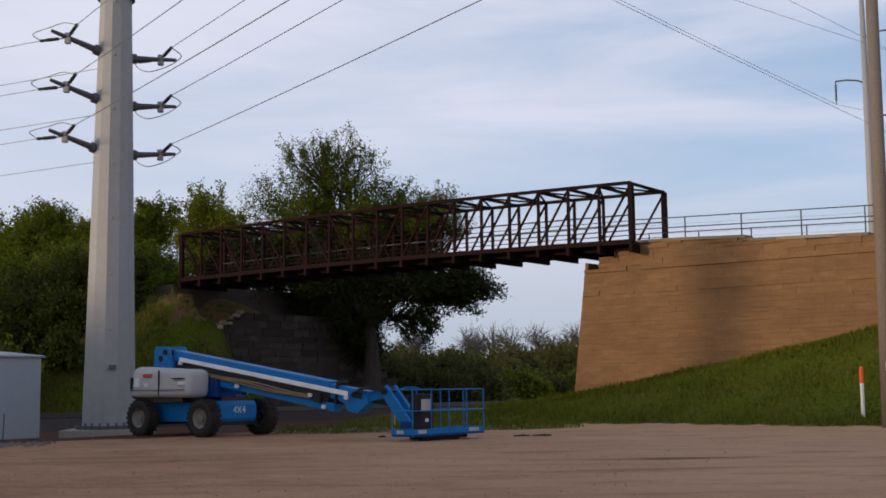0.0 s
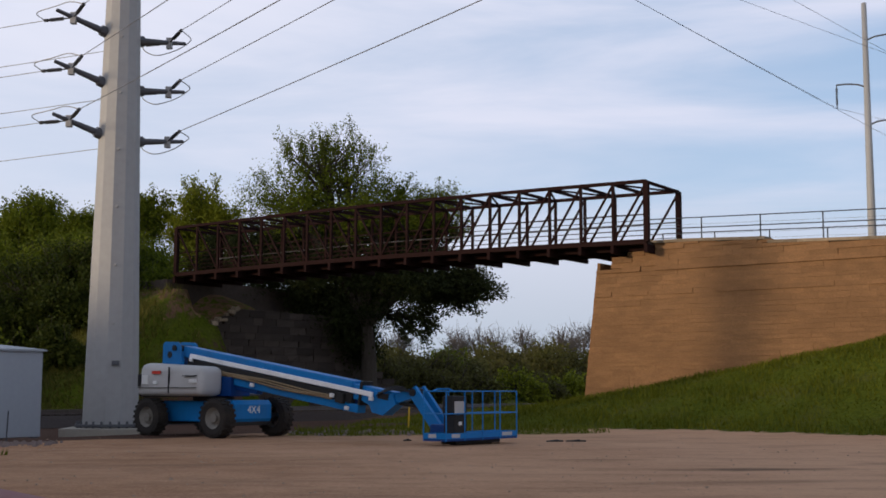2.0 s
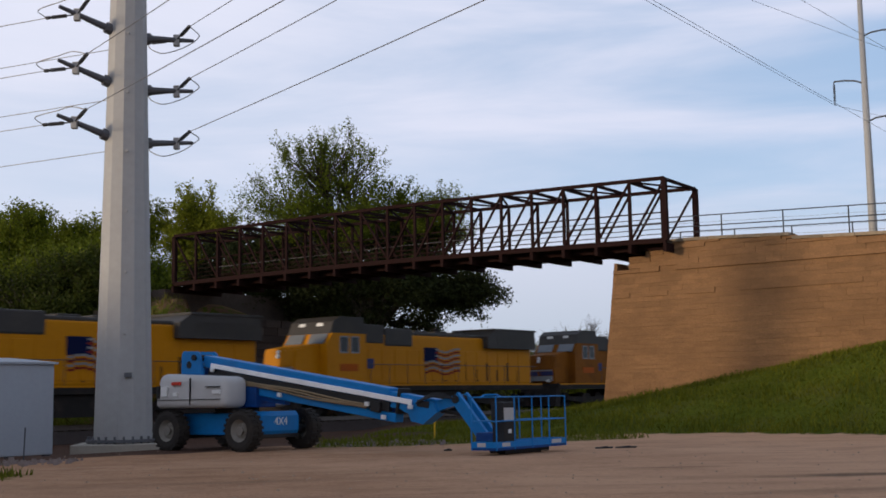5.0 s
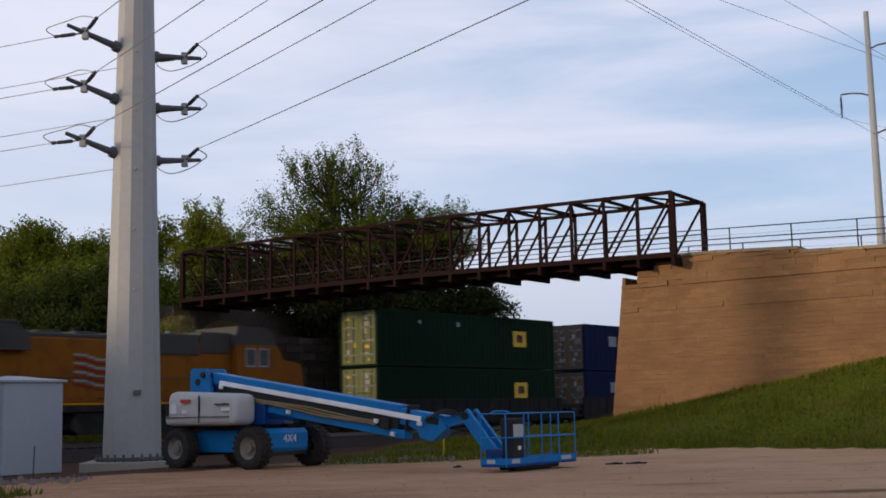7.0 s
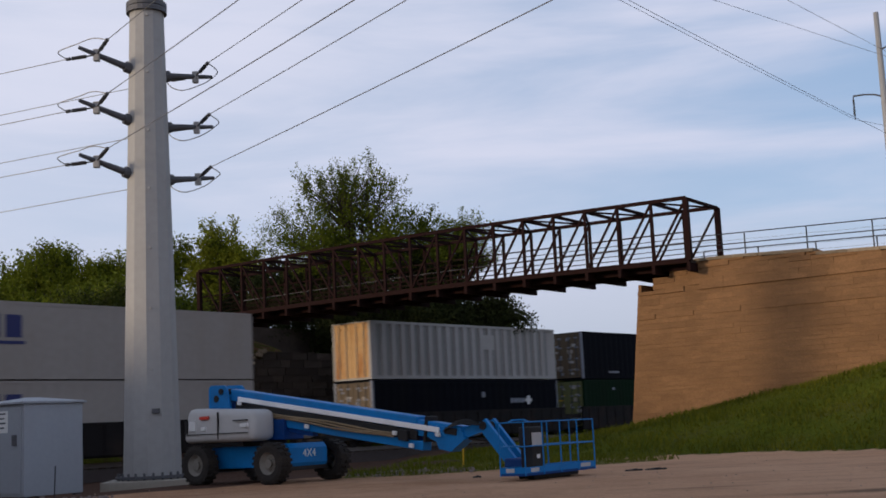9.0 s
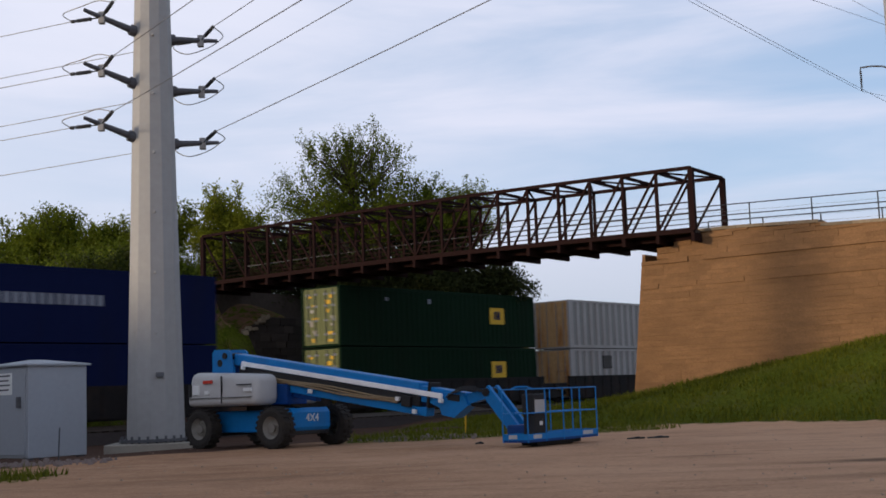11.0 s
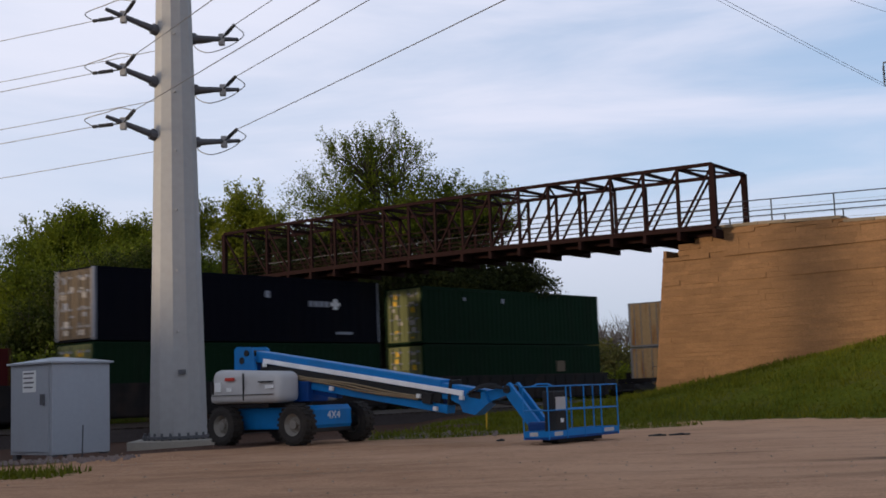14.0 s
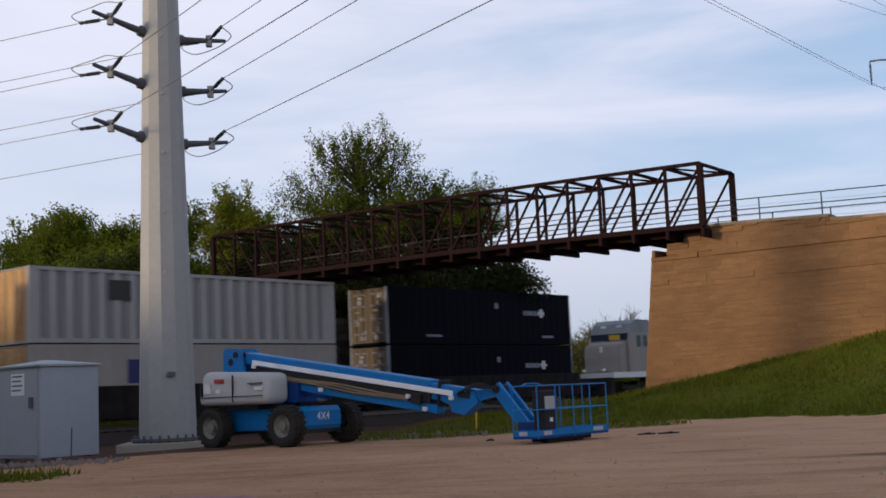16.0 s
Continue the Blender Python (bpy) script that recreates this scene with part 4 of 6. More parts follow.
def build_cabinet():
    root = thing("equipment_cabinet", pose(-11.22, 32.86, -0.16, 0, 0, 51.5), "grey sheet-metal trackside equipment cabinet with peaked roof", "cabinet")
    w, dp, h = 1.73, 1.96, 2.42
    bm = nb()
    box(bm, (-w / 2, -dp / 2, 0.08), (w / 2, dp / 2, h), bevel=0.02)
    part("body", bm, M_CABINET, root)
    bm = nb()
    a = [bm.verts.new(v) for v in ((-w / 2 - .08, -dp / 2 - .08, h), (w / 2 + .08, -dp / 2 - .08, h), (w / 2 + .08, dp / 2 + .08, h), (-w / 2 - .08, dp / 2 + .08, h))]
    b = [bm.verts.new(v.co + Vector((0, 0, 0.05))) for v in a]
    t = [bm.verts.new((-w * 0.12, 0, h + 0.19)), bm.verts.new((w * 0.12, 0, h + 0.19))]
    bm.faces.new(a[::-1])
    for i in range(4):
        bm.faces.new((a[i], a[(i + 1) % 4], b[(i + 1) % 4], b[i]))
    bm.faces.new((b[0], b[1], t[1], t[0])), bm.faces.new((b[2], b[3], t[0], t[1])), bm.faces.new((b[1], b[2], t[1])), bm.faces.new((b[3], b[0], t[0]))
    part("roof", bm, M_CABINET, root)
    bm = nb()
    box(bm, (-w / 2 - 0.03, -dp / 2 + 0.12, 0.16), (-w / 2, dp / 2 - 0.12, h - 0.1), bevel=0.008)
    door = part("door", bm, M_CABINET, root)
    bm = nb()
    box(bm, (-w / 2 - 0.10, -dp / 2 + 0.28, 1.36), (-w / 2 - 0.03, -dp / 2 + 0.42, 1.64), bevel=0.01)
    part("latch", bm, M_DARKSTEEL, door)
    bm = nb()
    box(bm, (-w / 2 - 0.04, -0.28, 1.70), (-w / 2 - 0.031, 0.34, 2.26))
    sign = part("sign", bm, M_WHITE, door, "white notice plate")
    for i in range(4):
        bm = nb()
        box(bm, (-w / 2 - 0.046, -0.20 + 0.06 * (i % 2), 2.17 - i * 0.12), (-w / 2 - 0.041, 0.28, 2.21 - i * 0.12))
        part("sign_bar", bm, M_DARKSTEEL, door)
    for x, y in ((-0.75, -0.85), (0.75, -0.85), (0.75, 0.85), (-0.75, 0.85)):
        bm = nb()
        box(bm, (x - 0.08, y - 0.08, -0.1), (x + 0.08, y + 0.08, 0.09))
        part("leg", bm, M_DARKSTEEL, root)


build_cabinet()


def build_stake(x, y, h, mat, label):
    root = thing("marker_stake", Matrix.Translation((x, y, ground_at(x, y))), label, "stake")
    bm = nb()
    rod(bm, (0, 0, -0.1), (0.03, 0, h), 0.014 if h < 0.78 else 0.025, seg=8)
    part("rod", bm, mat, root)


build_stake(-8.75, 27.0, 0.75, M_RAILPIPE, "thin grey marker stake beside the cabinet")
build_stake(0.06, 38.0, 0.8, P_YELLOW, "pale yellow stake in the grass")


# ---- boom lift ----
def lettering(text, size, mat, parent, m, name="lettering"):
    cu = bpy.data.curves.new(name, "FONT")
    cu.body, cu.size, cu.extrude, cu.align_x, cu.align_y = text, size, 0.004, "CENTER", "CENTER"
    tmp = bpy.data.objects.new(name, cu)
    scene.collection.objects.link(tmp)
    bpy.context.view_layer.update()
    me = bpy.data.meshes.new_from_object(tmp)
    bpy.data.objects.remove(tmp)
    me.materials.clear()
    me.materials.append(mat)
    ob = new(name, me)
    ob.parent = parent
    ob.matrix_basis = m
    return ob


def lathe(bm, prof, seg=28):
    """Turn a profile of (radius, y) round the y axis."""
    rings = [[bm.verts.new((r * math.cos(a), y, r * math.sin(a))) for a in (2 * math.pi * i / seg for i in range(seg))] for r, y in prof]
    for a, b in zip(rings, rings[1:]):
        for i in range(seg):
            j = (i + 1) % seg
            bm.faces.new((a[i], a[j], b[j], b[i]))
    bmesh.ops.recalc_face_normals(bm, faces=bm.faces)
    return bm


def build_lift():
    root = thing("boom_lift", pose(-4.915, 31.70, 0, 0, 0, -36.4), "blue and grey four-wheel telescopic boom lift with lowered work basket", "boom lift")
    # chassis
    bm = nb()
    box(bm, (-1.55, -0.58, 0.38), (0.85, 0.58, 0.92), bevel=0.04)
    part("chassis", bm, M_BLUE, root)
    bm = nb()
    prism(bm, [(0.75, 0.32), (1.38, 0.32), (1.48, 0.48), (1.48, 0.84), (1.38, 0.95), (0.75, 0.95)], -0.66, 0.66)
    end = part("end_housing", bm, M_BLUE, root)
    lettering("4X4", 0.27, M_WHITE, end, Matrix.Translation((1.488, 0.02, 0.70)) @ Matrix(((0, 0, 1), (1, 0, 0), (0, 1, 0))).to_4x4())
    for x in (-1.27, 1.27):
        bm = nb()
        rod(bm, (x, -1.0, 0.5), (x, 1.0, 0.5), 0.11, seg=10)
        box(bm, (x - 0.16, -0.7, 0.30), (x + 0.16, 0.7, 0.62), bevel=0.03)
        part("axle", bm, M_BLACK, root)
    bm = nb()
    rod(bm, (0, 0, 0.9), (0, 0, 1.12), 0.55, seg=24)
    part("turntable_ring", bm, M_BLACK, root)
    for x in (-1.27, 1.27):
        for y in (-1.05, 1.05):
            s = -1 if y < 0 else 1
            bm = nb()
            lathe(bm, [(0.27, -0.16), (0.40, -0.18), (0.47, -0.16), (0.485, -0.10), (0.485, 0.10), (0.47, 0.16), (0.40, 0.18), (0.27, 0.16)])
            for i in range(22):
                a = 2 * math.pi * i / 22
                for side in (-1, 1):
                    aa = a + (0.14 if side > 0 else 0)
                    rt = Matrix.Rotation(-aa, 4, "Y")
                    box(bm, (0.478, side * 0.09 - 0.085, -0.034), (0.508, side * 0.09 + 0.085, 0.034), rt)
            wheel = part("wheel", bm, M_TYRE, root, "black lugged tyre grey with dust", smooth=False)
            wheel.location = (x, y, 0.505)
            bm = nb()
            lathe(bm, [(0.0, s * 0.06), (0.09, s * 0.06), (0.10, s * 0.13), (0.0, s * 0.13)], 16)
            lathe(bm, [(0.0, s * 0.05), (0.20, s * 0.05), (0.25, s * 0.11), (0.285, s * 0.15), (0.285, -s * 0.12)], 24)
            for i in range(9):
                a = 2 * math.pi * i / 9
                rod(bm, (0.15 * math.cos(a), s * 0.05, 0.15 * math.sin(a)), (0.15 * math.cos(a), s * 0.085, 0.15 * math.sin(a)), 0.016, seg=6)
            part("rim", bm, M_RIM, wheel)
    # turret covers
    for side in (-1, 1):
        bm = nb()
        y0, y1 = (-1.20, -0.34) if side < 0 else (0.34, 1.20)
        box(bm, (-1.78, y0, 1.05), (0.74, y1, 1.93))
        for v in bm.verts:
            if v.co.x > 0 and v.co.z > 1.5:
                v.co.z -= 0.12
            if abs(v.co.y) > 1 and v.co.z > 1.5:
                v.co.y -= side * 0.10
            if v.co.x < 0 and v.co.z > 1.5:
                v.co.x += 0.10
        bmesh.ops.bevel(bm, geom=list(bm.edges), offset=0.19, segments=5, affect="EDGES", profile=0.55)
        cover = part("engine_cover" if side < 0 else "far_cover", bm, M_GREYCOVER, root, "moulded pale grey cover", smooth=True)
        if side < 0:
            bm = nb()
            box(bm, (-0.455, y0 - 0.004, 1.13), (-0.44, y0 + 0.05, 1.80))
            box(bm, (-1.66, y0 - 0.006, 1.26), (0.62, y0 + 0.02, 1.275))
            part("seam", bm, M_BLACK, cover)
            for lo, hi, mt, nm in (((-1.12, y0 + 0.012, 1.63), (-0.80, y0 + 0.05, 1.71), M_RED, "red_decal"), ((-1.50, y0 - 0.004, 1.36), (-1.27, y0 + 0.05, 1.60), M_WHITE, "data_label"),
                                   ((-1.05, y0 - 0.004, 1.36), (-0.90, y0 + 0.05, 1.45), M_WHITE, "data_label"), ((0.34, y0 - 0.004, 1.40), (0.60, y0 + 0.05, 1.49), M_WHITE, "data_label"),
                                   ((-1.64, y0 - 0.012, 1.30), (-1.56, y0 + 0.05, 1.62), M_BLACK, "latch"), ((0.10, y0 - 0.004, 1.56), (0.58, y0 + 0.05, 1.585), M_BLACK, "vent_slot")):
                bm = nb()
                box(bm, lo, hi)
                part(nm, bm, mt, cover)
    bm = nb()
    box(bm, (-1.75, -0.36, 1.05), (1.0, 0.36, 1.55), bevel=0.03)
    part("turret_frame", bm, M_BLUEDARK, root)
    bm = nb()
    box(bm, (-2.0, -0.9, 1.02), (-1.5, 0.9, 1.5), bevel=0.10)
    part("counterweight", bm, M_BLACK, root)
    for y in (-0.32, 0.26):
        bm = nb()
        prism(bm, [(-1.72, 1.45), (-0.75, 1.45), (-0.95, 2.00), (-1.04, 2.44), (-1.14, 2.50), (-1.62, 2.52), (-1.70, 2.44)], y, y + 0.06)
        plate = part("pivot_plate", bm, M_BLUE, root)
        # solid black disc stands in for the dark of an open hole
        bm = nb()
        rod(bm, (-1.42, y - 0.008, 2.16), (-1.42, y + 0.068, 2.16), 0.095, seg=14)
        part("pivot_hole", bm, M_BLACK, plate)
    bm = nb()
    rod(bm, (-1.22, -0.36, 2.34), (-1.22, 0.36, 2.34), 0.08, seg=14)
    part("pivot_pin", bm, M_BLACK, root)
    bm = nb()
    rod(bm, (-0.2, -0.34, 1.75), (-0.2, 0.34, 1.75), 0.07, seg=12)
    part("pivot_pin", bm, M_BLACK, root)
    # boom, built along its own axis
    P, Q = Vector((-1.05, 0.0, 2.16)), Vector((5.75, -0.25, 1.12))
    p, d, s, u, n = frame_of(P, Q)
    bt = Matrix((d, -s, u)).transposed().to_4x4()
    bt.translation = P

    def bpart(name, mat, *blocks, bevel=0.012, label=""):
        bm = nb()
        for lo, hi in blocks:
            box(bm, lo, hi, bevel=bevel)
        o = part(name, bm, mat, root, label)
        o.matrix_basis = bt
        return o
    bpart("base_boom", M_BLUE, ((0.0, -0.18, -0.06), (n - 0.55, 0.18, 0.24)), bevel=0.03)
    bpart("inner_boom", M_BLUEDARK, ((0.0, -0.10, -0.30), (n - 0.5, 0.17, -0.05)), bevel=0.02)
    bpart("extension_boom", M_BLUE, ((n - 0.60, -0.15, -0.19), (n + 0.75, 0.15, 0.17)), bevel=0.025)
    strip = bpart("steel_strip", M_STRIP, ((0.35, -0.235, -0.04), (n + 0.15, -0.185, 0.075)), label="bright steel guide strip")
    bpart("cable_tray", M_BLACK, ((0.25, -0.20, -0.29), (n - 0.5, -0.06, -0.07)))
    for k in range(3):
        bm = nb()
        pts = [Vector((1.2 + q * 0.35, -0.235 + 0.012 * math.sin(q * 2.1 + k), -0.20 - k * 0.05 - 0.02 * math.sin(q * 0.7 + k))) for q in range(int((n - 1.9) / 0.35))]
        tube(bm, pts, 0.024, 5)
        part("hydraulic_hose", bm, M_HOSE, root, "tan hydraulic hose").matrix_basis = bt
    bpart("lower_beam", M_BLUE, ((1.35, -0.17, -0.50), (n - 0.30, 0.12, -0.30)), bevel=0.02)
    bpart("lift_cylinder", M_BLUEDARK, ((0.9, -0.10, -0.62), (3.0, 0.10, -0.42)), bevel=0.03)
    for x0, z0 in ((2.9, -0.42), (n - 1.15, -0.24), (n - 0.62, -0.46), (n + 0.12, -0.12), (0.42, -0.12)):
        bpart("white_tag", M_WHITE, ((x0, -0.305, z0), (x0 + 0.11, -0.24, z0 + 0.09)), bevel=0.004)
    bpart("roller_bracket", M_BLACK, ((n - 0.98, -0.28, -0.34), (n - 0.72, -0.18, -0.10)))
    bpart("boom_collar", M_BLACK, ((n - 0.30, -0.2, -0.30), (n - 0.24, 0.2, 0.27)))
    bpart("hose_bracket", M_BLACK, ((n + 0.28, -0.19, -0.05), (n + 0.62, -0.14, 0.1)))
    bm = nb()
    prism(bm, [(n - 0.15, 0.10), (n + 0.72, 0.10), (n + 0.86, -0.10), (n + 0.50, -0.42), (n + 0.15, -0.40), (n + 0.06, -0.25), (n - 0.15, -0.2)], -0.17, 0.17)
    part("boom_head", bm, M_BLUE, root).matrix_basis = bt
    # jib
    J0, J1, J2 = Vector((6.35, -0.27, 0.98)), Vector((7.12, -0.29, 1.17)), Vector((7.86, -0.31, 0.32))
    bm = nb()
    beam(bm, J0, J1, 0.22, 0.22)
    part("jib_link", bm, M_BLUE, root)
    for o in (-0.16, 0.16):
        bm = nb()
        beam(bm, J1 + Vector((-0.05, o, 0.06)), J2 + Vector((0, o, 0)), 0.09, 0.26)
        part("jib_arm", bm, M_BLUE, root)
    bm = nb()
    rod(bm, J1 + Vector((0, -0.25, 0)), J1 + Vector((0, 0.25, 0)), 0.09, seg=12)
    rod(bm, J0 + Vector((0.1, 0, -0.05)), J1 + Vector((0.2, 0, -0.35)), 0.045, seg=8)
    part("jib_pivot", bm, M_BLACK, root)
    for k in range(4):
        bm = nb()
        pts = [J0 + (J1 - J0) * (q / 10) * 1.1 + Vector((-0.35 + 0.1 * k, -0.2 - 0.02 * k, 0.10 + 0.10 * math.sin(q / 10 * math.pi + k * 0.4))) for q in range(11)]
        tube(bm, pts, 0.016, 5)
        part("hose_loop", bm, M_BLACK, root)
    bm = nb()
    box(bm, (7.70, -0.62, 0.16), (8.22, 0.02, 0.46), bevel=0.04)
    part("basket_rotator", bm, M_BLUEDARK, root)
    # work basket
    x0, x1, y0, y1, zf, zt = 8.22, 8.83, -1.52, 1.22, 0.13, 1.20
    bm = nb()
    box(bm, (x0, y0, zf), (x1, y1, zf + 0.05))
    part("basket_floor", bm, M_BLUEDARK, root)
    for lo, hi in (((x0, y0, zf + .05), (x0 + .02, y1, zf + .17)), ((x1 - .02, y0, zf + .05), (x1, y1, zf + .17)), ((x0 + .02, y0, zf + .05), (x1 - .02, y0 + .02, zf + .17)), ((x0 + .02, y1 - .02, zf + .05), (x1 - .02, y1, zf + .17))):
        bm = nb()
        box(bm, lo, hi)
        part("toe_board", bm, M_BLUE, root)
    corners = [(x0, y0), (x1, y0), (x1, y1), (x0, y1)]
    for z in (zt, (zf + zt) / 2 + 0.05):
        for (a, b), (c, e) in zip(corners, corners[1:] + corners[:1]):
            bm = nb()
            rod(bm, (a, b, z), (c, e, z), 0.0125, seg=8)
            part("guard_rail", bm, M_BLUE, root)
    for a, b in corners + [(x1, (y0 + y1) / 2), (x0, (y0 * 2 + y1) / 3), (x0, (y0 + y1 * 2) / 3), (x1, y0 * 0.75 + y1 * 0.25), (x1, y0 * 0.25 + y1 * 0.75)]:
        bm = nb()
        rod(bm, (a, b, zf), (a, b, zt), 0.014, seg=8)
        part("guard_post", bm, M_BLUE, root)
    bm = nb()
    box(bm, (x0 + 0.24, y0 + 0.40, 0.18), (x0 + 0.54, y0 + 0.86, 0.70), bevel=0.03)
    part("control_pedestal", bm, M_BLACK, root)
    bm = nb()
    box(bm, (x0 + 0.24, y0 + 0.36, 0.68), (x0 + 0.52, y0 + 0.90, 1.10), bevel=0.03)
    con = part("control_box", bm, M_BLACK, root, "black control box")
    bm = nb()
    box(bm, (x0 + 0.52, y0 + 0.42, 0.72), (x0 + 0.535, y0 + 0.80, 0.98))
    part("control_label", bm, M_GREYCOVER, con, "pale label sheet")
    bm = nb()
    box(bm, (x0 + 0.54, y0 + 0.55, 0.46), (x0 + 0.548, y0 + 0.66, 0.54))
    part("label_plate", bm, M_WHITE, root)
    bm = nb()
    tube(bm, [(x0 + 0.1, y0 + 0.2, zt), (x0 + 0.12, y0 + 0.35, zt + 0.05), (x0 + 0.2, y0 + 0.65, zt + 0.05), (x0 + 0.22, y0 + 0.8, zt)], 0.018)
    part("control_guard", bm, M_BLUE, root)
    for lo, hi in (((x0 + .14, y0 - .004, zf + .07), (x0 + .34, y0 + .001, zf + .15)), ((x1 - .001, y0 + .2, zf + .07), (x1 + .004, y0 + .5, zf + .15)), ((x1 - .001, y1 - .6, zf + .07), (x1 + .004, y1 - .2, zf + .15))):
        bm = nb()
        box(bm, lo, hi)
        part("white_label", bm, M_GREYCOVER, root)
    bm = nb()
    box(bm, (x0 + 0.1, y0 + 0.5, 0.05), (x1 - 0.12, y1 - 0.5, 0.13), bevel=0.02)
    part("basket_mount", bm, M_BLACK, root)
    for lo, hi in (((x0 + 0.2, y0 + 0.7, 0.0), (x0 + 0.4, y1 - 0.7, 0.06)),):
        bm = nb()
        box(bm, lo, hi)
        part("timber_rest", bm, M_TIE, root, "dark timber block under the basket")


build_lift()


# ---- train ----
SPEED = 32.5
P_FADED = surface("faded_white_mark", (0.22, 0.23, 0.27), 0.7, vary=0.25, fine=6, bump=0.0, stain=0.3)
RIDERS = []                       # (thing, distance of its front behind the reference point at the start)


def rider(name, front, label, category, group):
    root = thing(name, Matrix.Translation(T0 + TD * front) @ pose(0, 0, 0, 0, 0, 51.5), label, category, group)
    RIDERS.append((root, front))
    return root


def wheelset(root, x, r=0.46):
    bm = nb()
    for y in (-0.72, 0.72):
        rod(bm, (x, y - 0.06, r), (x, y + 0.06, r), r, seg=20)
    rod(bm, (x, -0.95, r), (x, 0.95, r), 0.09, seg=8)
    return part("wheelset", bm, M_UNDER, root)


def truck(root, x, axles, base):
    bm = nb()
    for y in (-1.02, 1.02):
        prism(bm, [(x - base / 2 - 0.5, 0.55), (x - base / 2 - 0.35, 0.78), (x - 0.5, 0.72), (x - 0.3, 0.95), (x + 0.3, 0.95), (x + 0.5, 0.72), (x + base / 2 + 0.35, 0.78), (x + base / 2 + 0.5, 0.55), (x + 0.4, 0.35), (x - 0.4, 0.35)], y - 0.07, y + 0.07)
    box(bm, (x - 0.3, -1.0, 0.55), (x + 0.3, 1.0, 0.9))
    part("truck_frame", bm, M_UNDER, root)
    for i in range(axles):
        wheelset(root, x - base / 2 + base * i / (axles - 1), 0.5 if axles == 3 else 0.42)


def build_engine(front, body, roof, sill, label, reverse=False, lit=False, flag=True, band=None, blunt=0.0):
    outer = rider("locomotive", front, label, "locomotive", "engines of the train")
    L = 21.5
    root = outer


    def put(name, bm, mat, parent=root, lab=""):
        if reverse:
            for v in bm.verts:
                v.co.x, v.co.y = L - v.co.x, -v.co.y
        return part(name, bm, mat, parent, lab)

    bm = nb()
    box(bm, (0.5, -1.48, 1.22), (L - 0.4, 1.48, 1.55))
    put("underframe", bm, M_UNDER if flag else sill)
    bm = nb()
    prism(bm, [(0.65 + blunt, 1.55), (0.55 + blunt, 2.4), (0.68 + blunt, 3.28), (2.45, 3.55), (2.45, 1.55)], -1.05 - 0.3 * blunt, 1.05 + 0.3 * blunt)
    bmesh.ops.bevel(bm, geom=list(bm.edges), offset=0.08, segments=2, affect="EDGES")
    put("nose", bm, body)
    bm = nb()
    prism(bm, [(2.4, 1.55), (2.4, 3.45), (2.75, 4.05), (5.2, 4.05), (5.2, 1.55)], -1.5, 1.5)
    put("cab", bm, body)
    bm = nb()
    prism(bm, [(2.7, 4.03), (2.92, 4.62), (3.4, 4.88), (5.1, 4.88), (5.3, 4.03)], -1.42, 1.42)
    put("cab_roof", bm, roof)
    for y in (-0.75, 0.75):
        bm = nb()
        prism(bm, [(2.36, 3.52), (2.34, 3.56), (2.66, 4.02), (2.70, 4.0)], y - 0.55, y + 0.55)
        put("windscreen", bm, M_SCREEN)
    for y in (-1.51, 1.49):
        for xa, xb in ((3.35, 3.85), (4.15, 4.65)):
            bm = nb()
            box(bm, (xa, y, 3.15), (xb, y + 0.02, 3.85))
            pane = put("side_window", bm, M_GLASS)
            bm = nb()
            for lo, hi in (((xa - 0.06, y - 0.005, 3.08), (xb + 0.06, y + 0.025, 3.15)), ((xa - 0.06, y - 0.005, 3.85), (xb + 0.06, y + 0.025, 3.91)), ((xa - 0.06, y - 0.005, 3.15), (xa, y + 0.025, 3.85)), ((xb, y - 0.005, 3.15), (xb + 0.06, y + 0.025, 3.85))):
                box(bm, lo, hi)
            put("window_frame", bm, M_ENGPALE, pane)
    bm = nb()
    box(bm, (5.2, -1.12, 1.55), (L - 1.1, 1.12, 4.12), bevel=0.1)
    hood = put("hood", bm, body)
    for lo, hi, bev in [((5.3, -1.16, 3.62), (7.0, 1.16, 4.58), 0.08), ((7.05, -1.16, 3.5), (9.3, 1.16, 4.45), 0.1), ((9.4, -0.95, 4.1), (15.8, 0.95, 4.3), 0.08)] + [((x, -0.6, 4.28), (x + 1.1, 0.6, 4.42), 0.04) for x in (10.2, 11.9, 13.6)]:
        bm = nb()
        box(bm, lo, hi, bevel=bev)
        put("roof_hatch", bm, roof)
    bm = nb()
    rod(bm, (12.4, -0.25, 4.3), (12.4, -0.25, 4.62), 0.16, seg=12)
    put("exhaust_stack", bm, M_UNDER)
    for x in (6.4, 8.1):
        bm = nb()
        rod(bm, (x, 0.3, 4.3), (x, 0.3, 4.62), 0.10, 0.07, seg=8)
        put("air_horn", bm, M_ENGPALE)
    bm = nb()
    prism(bm, [(15.6, 3.55), (15.6, 4.2), (16.3, 4.62), (20.3, 4.62), (20.45, 3.55)], -1.5, 1.5)
    put("radiator", bm, roof if flag else body)
    bm = nb()
    box(bm, (16.2, -1.54, 4.56), (20.45, 1.54, 4.68), bevel=0.03)
    put("radiator_cap", bm, roof)
